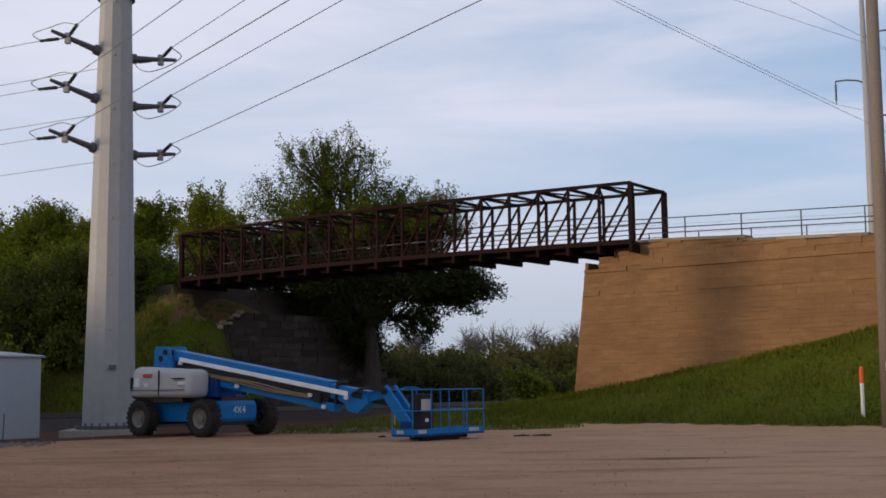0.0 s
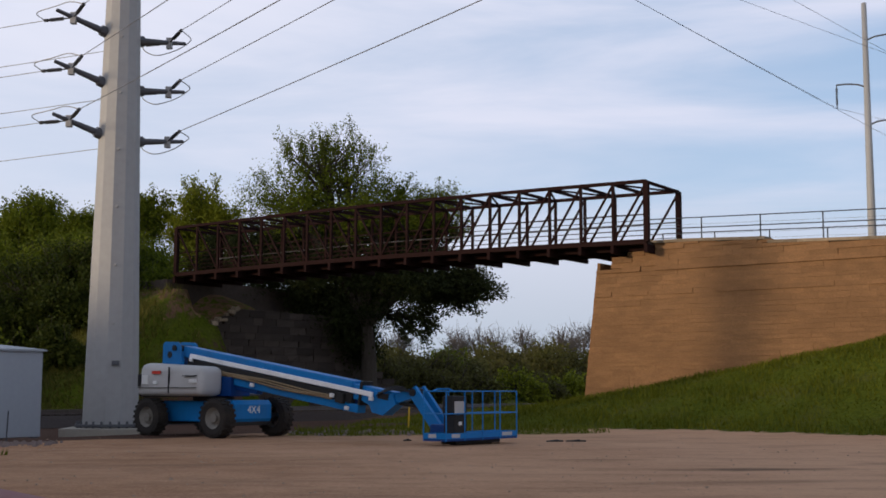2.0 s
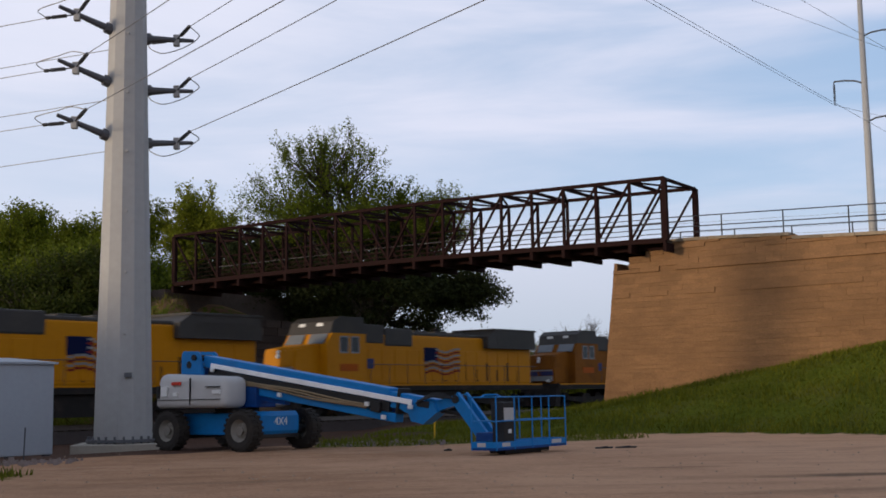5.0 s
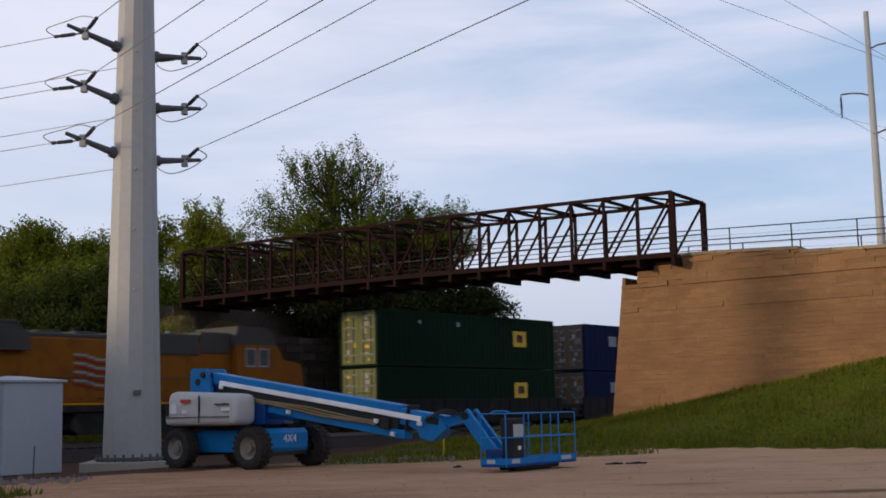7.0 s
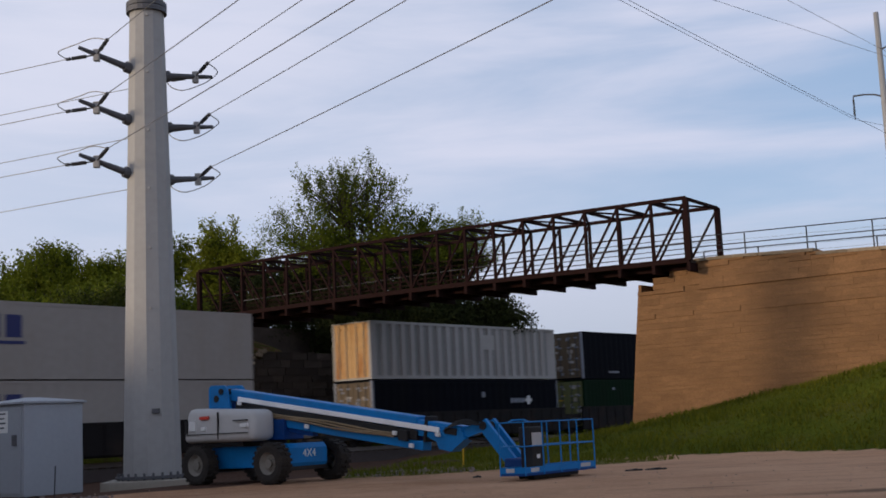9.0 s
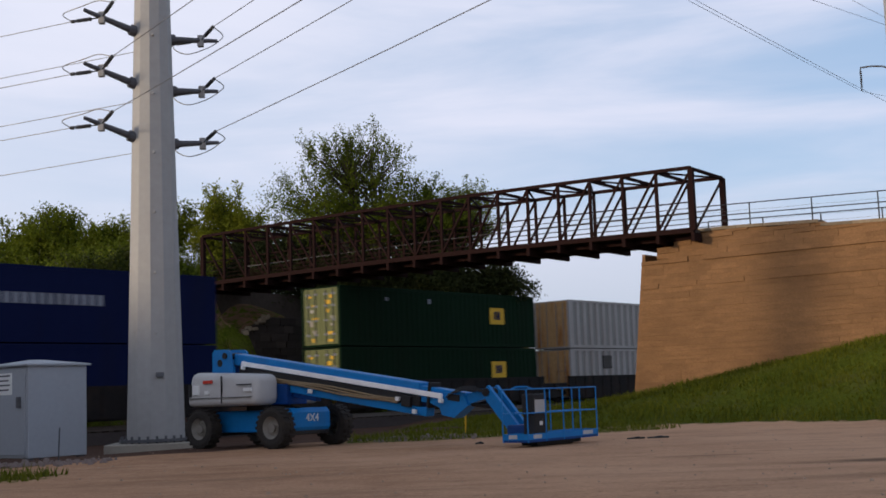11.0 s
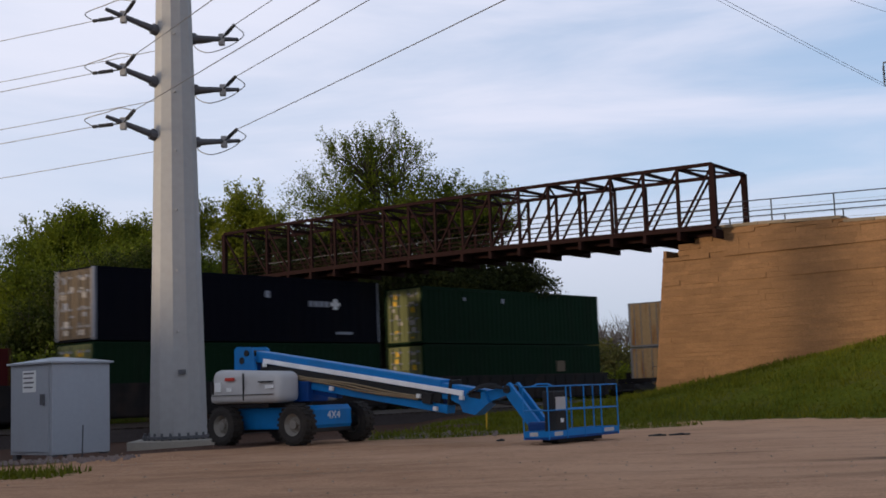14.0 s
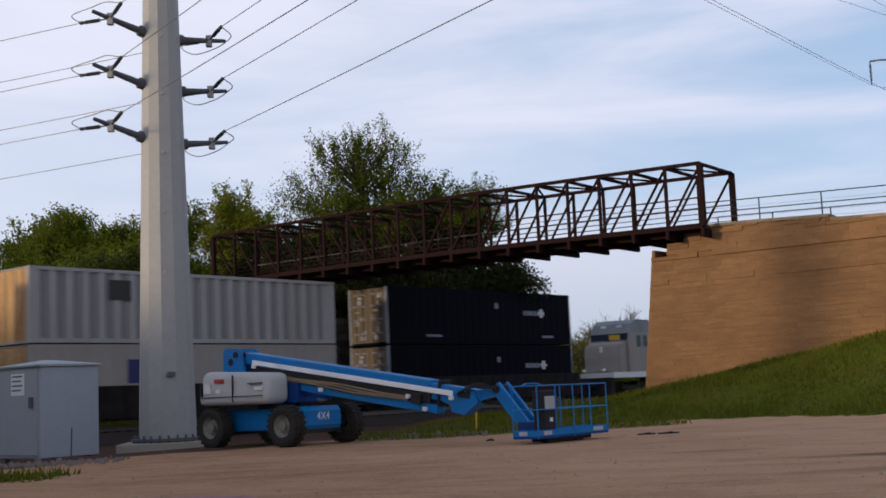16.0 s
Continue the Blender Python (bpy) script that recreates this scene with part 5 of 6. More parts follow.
    for y in (-1.515, 1.475):
        bm = nb()
        for i in range(7):
            box(bm, (16.5, y, 3.72 + i * 0.085), (20.0, y + 0.04, 3.76 + i * 0.085))
        put("radiator_louvre", bm, roof if flag else M_ENGPALE)
        if flag:
            for i in range(9):
                bm = nb()
                box(bm, (11.0 + i * 0.98, y * 0.752, 1.7), (11.12 + i * 0.98 + 0.16 * (i % 3 == 1), y * 0.752 + 0.03, 2.35 + 0.4 * (i % 2)), bevel=0.01)
                put("grille", bm, M_UNDER, hood)
    if band:
        bm = nb()
        box(bm, (5.3, -1.13, 3.5), (L - 1.05, 1.13, 3.9))
        box(bm, (15.7, -1.51, 4.0), (20.36, 1.51, 4.42))
        put("upper_band", bm, band)
        bm = nb()
        box(bm, (2.36, -1.3, 3.5), (2.6, 1.3, 4.0))
        put("windscreen_band", bm, band)
        bm = nb()
        box(bm, (2.34, -0.9, 3.6), (2.5, -0.1, 3.92))
        put("end_mark", bm, P_YELLOW)
    for i in range(14):
        x = 5.8 + i * 1.02
        for y in (-1.14, 1.10):
            bm = nb()
            box(bm, (x, y, 1.75), (x + 0.86, y + 0.04, 3.35), bevel=0.012)
            put("hood_door", bm, body, hood)
    bm = nb()
    for y in (-1.5, 1.46):
        box(bm, (0.6, y, 1.48), (L - 0.5, y + 0.04, 1.56))
    put("edge_stripe", bm, M_ENGYEL if flag else M_WHITE)
    for y in (-1.46, 1.46):
        bm = nb()
        tube(bm, [(5.4, y, 2.55), (L - 1.0, y, 2.55)], 0.018, 5)
        for i in range(11):
            rod(bm, (5.6 + i * 1.45, y, 1.5), (5.6 + i * 1.45, y, 2.55), 0.016, seg=5)
        put("handrail", bm, M_RAILPIPE)
    bm = nb()
    prism(bm, [(8.2, 1.2), (8.0, 0.55), (8.4, 0.32), (13.2, 0.32), (13.6, 0.55), (13.4, 1.2)], -1.3, 1.3)
    put("fuel_tank", bm, M_UNDER)
    bm = nb()
    prism(bm, [(0.75, 0.15), (0.25, 0.2), (0.45, 1.25), (0.9, 1.25)], -1.35, 1.35)
    put("pilot", bm, M_UNDER)
    for a, b in ((-0.25, 0.5), (L - 0.5, L + 0.15)):
        bm = nb()
        box(bm, (a, -0.2, 0.7), (b, 0.2, 1.0))
        put("coupler", bm, M_UNDER)
    bm = nb()
    for y in (-1.25, 1.05):
        for i in range(4):
            box(bm, (0.45 + 0.12 * i, y, 0.35 + 0.3 * i), (0.75 + 0.12 * i, y + 0.2, 0.39 + 0.3 * i))
    put("steps", bm, M_UNDER)
    for x in (4.3, L - 4.3):
        truck(root, x, 3, 3.9)
    lampm = M_LAMP if lit else M_WHITE
    for y in (-0.0,):
        for z in (2.92, 3.12):
            bm = nb()
            rod(bm, (0.62 + blunt, y, z), (0.50 + blunt + (0.06 if z > 3 else 0), y, z), 0.10, seg=12)
            put("headlamp", bm, lampm)
    for y in (-0.72, 0.72):
        bm = nb()
        rod(bm, (0.62, y, 1.72), (0.42, y, 1.72), 0.09, seg=12)
        put("ditch_lamp", bm, lampm)
    bm = nb()
    for y in (-0.8, 0.4):
        box(bm, (2.84, y, 4.36), (3.0, y + 0.4, 4.56))
    put("number_lamp", bm, M_WHITE)
    if flag:
        bm = nb()
        for y in (-1.0, 0.1):
            box(bm, (0.53, y, 2.05), (0.60, y + 0.9, 2.3))
        put("nose_wing", bm, P_MARKNAVY)
        bm = nb()
        box(bm, (0.54, -0.95, 2.32), (0.60, 0.95, 2.40))
        box(bm, (0.52, -0.98, 1.72), (0.62, 0.98, 2.02))
        put("nose_panel", bm, M_ENGPALE)
        for y, sgn in ((-1.155, -1), (1.145, 1)):
            # waving flag: a dark field and stripes
            bm = nb()
            box(bm, (10.25, y, 2.75), (11.45, y + 0.012, 3.5))
            put("flag_field", bm, P_NAVY)
            for i in range(8):
                bm = nb()
                n = 10
                for q in range(n):
                    xa, xb = 10.3 + q * 0.31, 10.3 + (q + 1) * 0.31
                    if i > 3 and xb < 11.5:
                        continue
                    za = 2.12 + i * 0.17 + 0.10 * math.sin(q * 0.9)
                    box(bm, (xa, y - 0.004, za), (xb, y + 0.014, za + 0.095))
                put("flag_stripe", bm, P_POST if i % 2 else P_FLAGRED)
            bm = nb()
            box(bm, (3.3, sgn * 1.51 - 0.01, 2.2), (4.6, sgn * 1.51 + 0.01, 2.55))
            put("number_bar", bm, M_NUMBER)
            bm = nb()
            box(bm, (5.7, y, 2.35), (6.2, y + 0.012, 2.85))
            put("shield", bm, P_MARKNAVY)
    return outer


def build_box(front, z, length, h, side, door, ribs, label, marks=()):
    """A shipping container: ribbed sides, roof, door end with lock rods, corner posts and painted marks."""
    root = rider("container", front, label, "container", "containers of the train")
    W = 1.295
    pitch, dep = ribs
    xs = []
    x = 0.16
    while x < length - 0.16 - pitch:
        xs += [(x, 0), (x + pitch * 0.42, 0), (x + pitch * 0.5, dep), (x + pitch * 0.92, dep)]
        x += pitch
    xs += [(length - 0.16, 0)]
    for s in (-1, 1):
        bm = nb()
        a = [bm.verts.new((x, s * (W - 0.012 - o), z + 0.16)) for x, o in xs]
        b = [bm.verts.new((x, s * (W - 0.012 - o), z + h - 0.12)) for x, o in xs]
        for i in range(len(xs) - 1):
            f = (a[i], a[i + 1], b[i + 1], b[i])
            bm.faces.new(f if s < 0 else f[::-1])
        part("side_panel", bm, side, root)
    bm = nb()
    box(bm, (0.05, -W + 0.03, z + h - 0.05), (length - 0.05, W - 0.03, z + h - 0.01))
    box(bm, (0.05, -W + 0.03, z), (length - 0.05, W - 0.03, z + 0.1))
    box(bm, (length - 0.05, -W + 0.05, z + 0.05), (length - 0.02, W - 0.05, z + h - 0.05))
    part("shell", bm, side, root)
    bm = nb()
    for x in (0.0, length - 0.17):
        for s in (-1, 1):
            y = -W if s < 0 else W - 0.15
            box(bm, (x, y, z), (x + 0.17, y + 0.15, z + h))
    for s in (-1, 1):
        y = -W if s < 0 else W - 0.1
        box(bm, (0.17, y, z), (length - 0.17, y + 0.1, z + 0.17))
        box(bm, (0.17, y, z + h - 0.13), (length - 0.17, y + 0.1, z + h))
    part("frame", bm, side, root)
    if side is P_BLACK:
        for y in (-W - 0.004, W - 0.136):
            bm = nb()
            box(bm, (-0.006, y, z + 0.02), (0.12, y + 0.14, z + h - 0.02), bevel=0.01)
            part("corner_post", bm, P_FADED, root, "pale galvanised door post")
            bm = nb()
            box(bm, (length - 0.10, y, z + 0.02), (length + 0.006, y + 0.14, z + h - 0.02), bevel=0.01)
            part("corner_post", bm, P_FADED, root, "pale galvanised end post")
    # posts in the rib grooves; their darker paint carries the grooves' shade
    if dep > 0.1:
        first = None
        x = 0.16
        while x < length - 0.16 - pitch:
            if first is None:
                bm = nb()
                box(bm, (0, -0.045, z + 0.17), (pitch * 0.34, 0, z + h - 0.13), bevel=0.01)
                first = part("side_post", bm, P_POST, root, "grey side post, darkened for the shade in the groove")
                o = first
            else:
                o = new("side_post", first.data)
                o.parent = root
            o.location = (x + pitch * 0.56, -W + 0.012 + dep, 0)
            x += pitch
    for half, ys in ((-1, (-0.85, -0.35)), (1, (0.35, 0.85))):
        bm = nb()
        box(bm, (0.03, min(half * 0.01, half * (W - 0.15)), z + 0.1), (0.08, max(half * 0.01, half * (W - 0.15)), z + h - 0.08))
        leaf = part("door", bm, door, root)
        for y in ys:
            bm = nb()
            rod(bm, (0.0, y, z + 0.15), (0.0, y, z + h - 0.12), 0.025, seg=6)
            part("lock_rod", bm, M_RAILPIPE if door in (P_DOORDARK, P_DOORGREEN) else P_POST, leaf)
        # random pale and yellow patches on the door leaves
        if door in (P_DOORDARK, P_DOORGREEN):
            mr = random.Random(int(front * 10) + half)
            for i in range(7):
                bm = nb()
                w, hh = mr.uniform(0.12, 0.42), mr.uniform(0.06, 0.28)
                y = half * mr.uniform(0.12, 0.68) if half > 0 else half * mr.uniform(0.12, 0.68) - w
                q = z + 0.25 + i * 0.35 + mr.uniform(-0.05, 0.05)
                box(bm, (0.02, y, q), (0.034, y + w, q + hh))
                part("door_patch", bm, mr.choice((P_PALE, P_FADED, P_FADED, P_WHITE)) if door is P_DOORDARK else mr.choice((P_PALE, P_YELLOW, P_WHITE)), leaf)
        bm = nb()
        for y in ys:
            for zz in (0.18, 0.42, 0.66, 0.86):
                box(bm, (-0.012, y - 0.12, z + h * zz), (0.03, y + 0.10, z + h * zz + 0.10))
        tagged(part("lock_hardware", bm, P_FADED if door in (P_DOORDARK, P_DOORGREEN) else door, leaf), kind="stuff")
    for x0, x1, z0, z1, mt in marks:
        bm = nb()
        box(bm, (x0, -W - 0.006, z + z0), (x1, -W + 0.03, z + z1))
        part("side_mark", bm, mt, root)
    return root


def letter_shapes(x, z, w, h, n, mat):
    """A brand mark as a row of plain blocks."""
    step = w / n
    out = [(x + i * step, x + i * step + step * 0.74, z, z + h, mat) for i in range(n)]
    return out


def build_well(front, label):
    root = rider("well_car", front, label, "railway car", "well cars of the train")
    for s in (-1, 1):
        y = -1.42 if s < 0 else 1.32
        bm = nb()
        box(bm, (-0.5, y, 0.30), (16.7, y + 0.10, 1.50))
        part("side_sill", bm, M_WELL, root)
        bm = nb()
        box(bm, (-0.5, y - 0.03, 1.50), (16.7, y + 0.13, 1.60))
        part("top_flange", bm, M_WELL, root)
    bm = nb()
    box(bm, (-0.45, -1.3, 0.22), (16.6, 1.3, 0.32))
    part("well_floor", bm, M_WELL, root)
    for a, b in ((-1.75, -0.45), (16.6, 17.9)):
        bm = nb()
        box(bm, (a, -1.25, 0.95), (b, 1.25, 1.2))
        box(bm, (a + 0.3, -0.35, 0.7), (b - 0.3, 0.35, 0.98))
        part("end_platform", bm, M_WELL, root)
    for i in range(17):
        bm = nb()
        box(bm, (0.2 + i, -1.46, 0.34), (0.28 + i, -1.42, 1.50))
        part("side_rib", bm, M_WELL, root)
    truck(root, -1.75, 2, 1.75)
    bm = nb()
    tube(bm, [(-1.6, -1.3, 1.15), (-1.6, -1.3, 1.9), (-0.7, -1.3, 1.9), (-0.7, -1.3, 1.15)], 0.02, 5)
    part("grab_iron", bm, M_RAILPIPE, root)
    return root


def build_train():
    yl = "yellow and grey diesel locomotive pulling the train"
    build_engine(140.4, M_ENGYEL, M_ENGGREY, M_ENGYEL, "yellow and grey leading diesel locomotive with lit headlamps", lit=True)
    build_engine(162.7, M_ENGYEL, M_ENGGREY, M_ENGYEL, yl)
    build_engine(185.1, M_ENGDIRTY, M_ENGGREY, M_ENGDIRTY, "grimy dull orange diesel locomotive coupled behind cleaner ones")
    build_engine(207.5, M_ENGDIRTY, M_ENGGREY, M_ENGDIRTY, "grimy dull orange diesel locomotive coupled behind cleaner ones", reverse=True)
    G, N, K, Wh, Pa = P_GREEN, P_NAVY, P_BLACK, P_WHITE, P_PALE
    deep, flat, mid = (0.73, 0.12), (0.61, 0.012), (0.40, 0.03)
    lower, upper, H = 0.33, 3.25, 2.90
    logo_y = [(11.9, 13.2, 1.25, 2.15, P_YELLOW), (12.25, 12.85, 1.5, 1.95, P_MARKNAVY)]
    white_dots = [(3.3, 3.5, 2.25, 2.42, P_FADED), (6.6, 6.84, 2.2, 2.44, P_FADED)]
    navy_name = letter_shapes(2.2, 1.55, 2.7, 0.85, 3, P_MARKNAVY) + [(2.3, 4.8, 1.30, 1.42, P_MARKNAVY)]
    stack_name = letter_shapes(5.3, 1.45, 5.2, 0.42, 14, P_FADED) + [(3.0, 3.9, 1.55, 2.2, P_FADED)]
    key = letter_shapes(11.5, 1.62, 1.35, 0.26, 4, P_FADED) + [(12.9, 13.5, 1.68, 1.84, P_MARKWHITE), (13.06, 13.34, 1.52, 2.0, P_MARKWHITE), (8.85, 9.12, 1.95, 2.25, P_FADED), (3.0, 4.2, 0.36, 0.48, P_FADED), (13.2, 14.3, 0.36, 0.48, P_FADED)]
    gold = [(9.0, 11.6, 1.95, 2.25, P_YELLOW), (9.0, 10.0, 1.65, 1.95, P_YELLOW), (10.6, 11.6, 1.65, 1.95, P_YELLOW)]
    patch = [(8.9, 10.2, 1.6, 2.4, P_PALE)]
    dark_patch = [(12.6, 13.0, 1.5, 2.1, M_DARKSTEEL)]
    kline = letter_shapes(4.5, 0.9, 1.2, 1.0, 1, P_MARKWHITE) + letter_shapes(6.1, 0.9, 2.9, 0.66, 4, P_MARKWHITE) + [(0.6, 1.3, 1.9, 2.3, P_MARKWHITE)]
    vent = [(3.6, 4.6, 1.7, 2.5, M_ENGGREY)]
    units = [
        (233.4, 16.15, G, P_DOORGREEN, mid, logo_y + white_dots, G, P_DOORGREEN, mid, logo_y, "green ribbed container with yellow square mark"),
        (253.05, 16.15, N, P_DOORDARK, flat, stack_name, N, P_DOORDARK, flat, stack_name, "navy blue container with white lettering bars"),
        (272.7, 16.15, Wh, P_DOORRUST, flat, navy_name, Wh, P_DOORRUST, flat, navy_name, "white smooth-sided container with navy mark"),
        (296.6, 16.15, Pa, P_DOORRUST, deep, patch, K, P_DOORDARK, flat, key, "pale grey ribbed container with rusty doors"),
        (315.7, 16.15, K, P_DOORDARK, flat, key, G, P_DOORGREEN, mid, white_dots, "blue-black container with small white mark"),
        (335.4, 16.15, N, P_DOORDARK, flat, stack_name, N, P_DOORDARK, flat, [], "navy blue container with white lettering bars"),
        (359.2, 16.15, G, P_DOORGREEN, mid, logo_y + white_dots, G, P_DOORGREEN, mid, logo_y, "green ribbed container with yellow square mark"),
        (379.0, 16.15, Pa, P_DOORRUST, deep, dark_patch, Pa, P_DOORRUST, deep, vent, "pale grey ribbed container with rusty doors"),
        (398.5, 16.15, K, P_DOORDARK, flat, key, K, P_DOORDARK, flat, gold, "blue-black container with small white mark"),
        (424.0, 12.19, P_RED, P_DOORRED, mid, kline, P_MAROON, P_DOORRED, mid, [(10.0, 11.6, 0.6, 1.7, P_DOORRUST)], "bright red ribbed container with white lettering bars"),
        (441.8, 16.15, K, P_DOORDARK, flat, key, G, P_DOORGREEN, mid, [(11.6, 12.4, 1.4, 2.0, P_DOORDARK)], "blue-black container with small white mark"),
        (461.2, 16.15, G, P_DOORGREEN, mid, white_dots, G, P_DOORGREEN, mid, [(11.6, 12.4, 1.4, 2.0, P_DOORDARK)], "green ribbed container with small white marks"),
        (485.0, 16.15, Wh, P_DOORRUST, flat, navy_name, Wh, P_DOORRUST, flat, navy_name, "white smooth-sided container with navy mark"),
        (504.5, 16.15, Pa, P_DOORRUST, deep, vent, Wh, P_DOORRUST, flat, letter_shapes(4.4, 1.35, 2.7, 0.95, 3, P_MARKNAVY), "pale grey ribbed container with rusty doors"),
        (524.3, 16.15, K, P_DOORDARK, flat, key, K, P_DOORDARK, flat, key, "blue-black container with small white mark"),
    ]
    for off, ln, s1, d1, r1, m1, s2, d2, r2, m2, lab in units:
        red = ln < 13
        lo_h = 2.62 if red else H
        build_well(off - (1.7 if red else 0.0), "dark articulated well car carrying stacked containers")
        build_box(off - (1.9 if red else 0.0), lower, 16.15, lo_h, s2, d2, r2, {id(G): "green ribbed container in the well of a car", id(N): "navy blue container in the well of a car", id(K): "blue-black container in the well of a car",
                  id(Wh): "white smooth-sided container in the well of a car", id(Pa): "pale grey ribbed container in the well of a car"}.get(id(s2), "maroon container in the well of a car"), m2)
        build_box(off, lower + lo_h + 0.06, ln, H, s1, d1, r1, lab, m1)
    build_engine(544.2, P_WHITE, M_ENGPALE, M_WHITE, "grey locomotive with dark blue band at the tail of the train", flag=False, band=M_ENGNAVY, blunt=0.9)


build_train()


# ---- trees ----
def grow(name, base, height, lobes, leaves, leaf_size, leaf_mat, label, seed, trunk_r=0.35, wood=M_BARK, category="tree", airy=()):
    """A tapered trunk, limbs to every lobe of the crown with twigs, and a crown of small leaves in uneven clumps."""
    rnd = np.random.RandomState(seed)
    root = thing(name, Matrix.Translation(base), label, category)
    B = Vector(base)
    bm = nb()
    top = max(l[2] for l in lobes) - B.z
    fork = height * 0.28
    mids = [Vector((0, 0, 0)), Vector((rnd.uniform(-.2, .2), rnd.uniform(-.2, .2), fork * 0.5)), Vector((rnd.uniform(-.3, .3), rnd.uniform(-.3, .3), fork))]
    rod(bm, mids[0] - Vector((0, 0, 0.5)), mids[1], trunk_r * 1.15, trunk_r * 0.9, 9)
    rod(bm, mids[1], mids[2], trunk_r * 0.9, trunk_r * 0.75, 9)
    tips = []
    for number, (lx, ly, lz, rx, ry, rz, wgt) in enumerate(lobes):
        thin = 0.2 if number in airy else 1.0
        c = Vector((lx, ly, lz)) - B
        a, b = mids[2], c
        m1 = a.lerp(b, 0.5) + Vector((rnd.uniform(-.4, .4), rnd.uniform(-.4, .4), rnd.uniform(0, .6)))
        rod(bm, a, m1, trunk_r * 0.5, trunk_r * 0.33, 7), rod(bm, m1, b, trunk_r * 0.33, trunk_r * 0.15, 6)
        for i in range(int(14 + 26 * wgt)):
            v = rnd.normal(size=3)
            v /= np.linalg.norm(v)
            if thin < 1 and lz - B.z > 0.6 * top:
                v[2] = abs(v[2]) * 1.1
            rr = rnd.uniform(0.5, 1.12) * (1.22 if v[2] > 0.5 and rnd.rand() < 0.35 else 1.0)
            e = c + Vector((v[0] * rx * rr, v[1] * ry * rr, v[2] * rz * rr + 0.1))
            st = m1.lerp(b, rnd.uniform(0.2, 1.0))
            md = st.lerp(e, 0.55) + Vector((0, 0, rnd.uniform(-0.1, 0.4)))
            rod(bm, st, md, 0.055, 0.03, 5, False), rod(bm, md, e, 0.03, 0.008, 4, False)
            tips.append((e, md, thin, (0.16 * (rx + rz) + 0.25) * (0.55 if thin < 1 else 1)))
        if lz - B.z > 0.8 * top:
            # straight young shoots above the crown
            for i in range(int(18 * wgt / thin ** 0.6)):
                st = c + Vector((rnd.uniform(-.85, .85) * rx, rnd.uniform(-.6, .6) * ry, rz * rnd.uniform(0.3, 0.75)))
                e = st + Vector((rnd.normal() * 0.28 + (st.x - c.x) * 0.18, rnd.normal() * 0.2, rnd.uniform(0.5, 1.15) * (1.35 if thin < 1 else 1.0)))
                rod(bm, b, st, 0.03, 0.022, 4, False), rod(bm, st, e, 0.022, 0.006, 4, False)
                tips.append((e, st, 1.0, -0.30))
    part("trunk", bm, wood, root)
    # clumps of leaves round the twigs
    per = max(6, leaves // len(tips))
    cen, rad = [], []
    for e, md, wgt, r in tips:
        n = int(per * rnd.uniform(0.45, 1.6) * (0.22 if r < 0 else wgt))
        r = abs(r)
        u = rnd.uniform(0, 1.12, n)[:, None]
        p = np.array(md)[None] * (1 - u) + np.array(e)[None] * u + rnd.normal(size=(n, 3)) * r * 0.42 * np.array([1, 1, 0.75])
        cen.append(p)
    C = np.concatenate(cen)
    n = len(C)
    a = rnd.normal(size=(n, 3))
    a /= np.linalg.norm(a, axis=1)[:, None]
    b = np.cross(a, rnd.normal(size=(n, 3)))
    b /= np.linalg.norm(b, axis=1)[:, None]
    s = leaf_size * rnd.uniform(0.6, 1.35, n)[:, None]
    a, b = a * s, b * s * 0.55
    V = np.stack([C - a, C + b, C + a, C - b], 1).reshape(-1, 3)
    F = np.arange(4 * n).reshape(-1, 4)
    from_arrays("crown", V.tolist(), F.tolist(), leaf_mat, root)
    return root


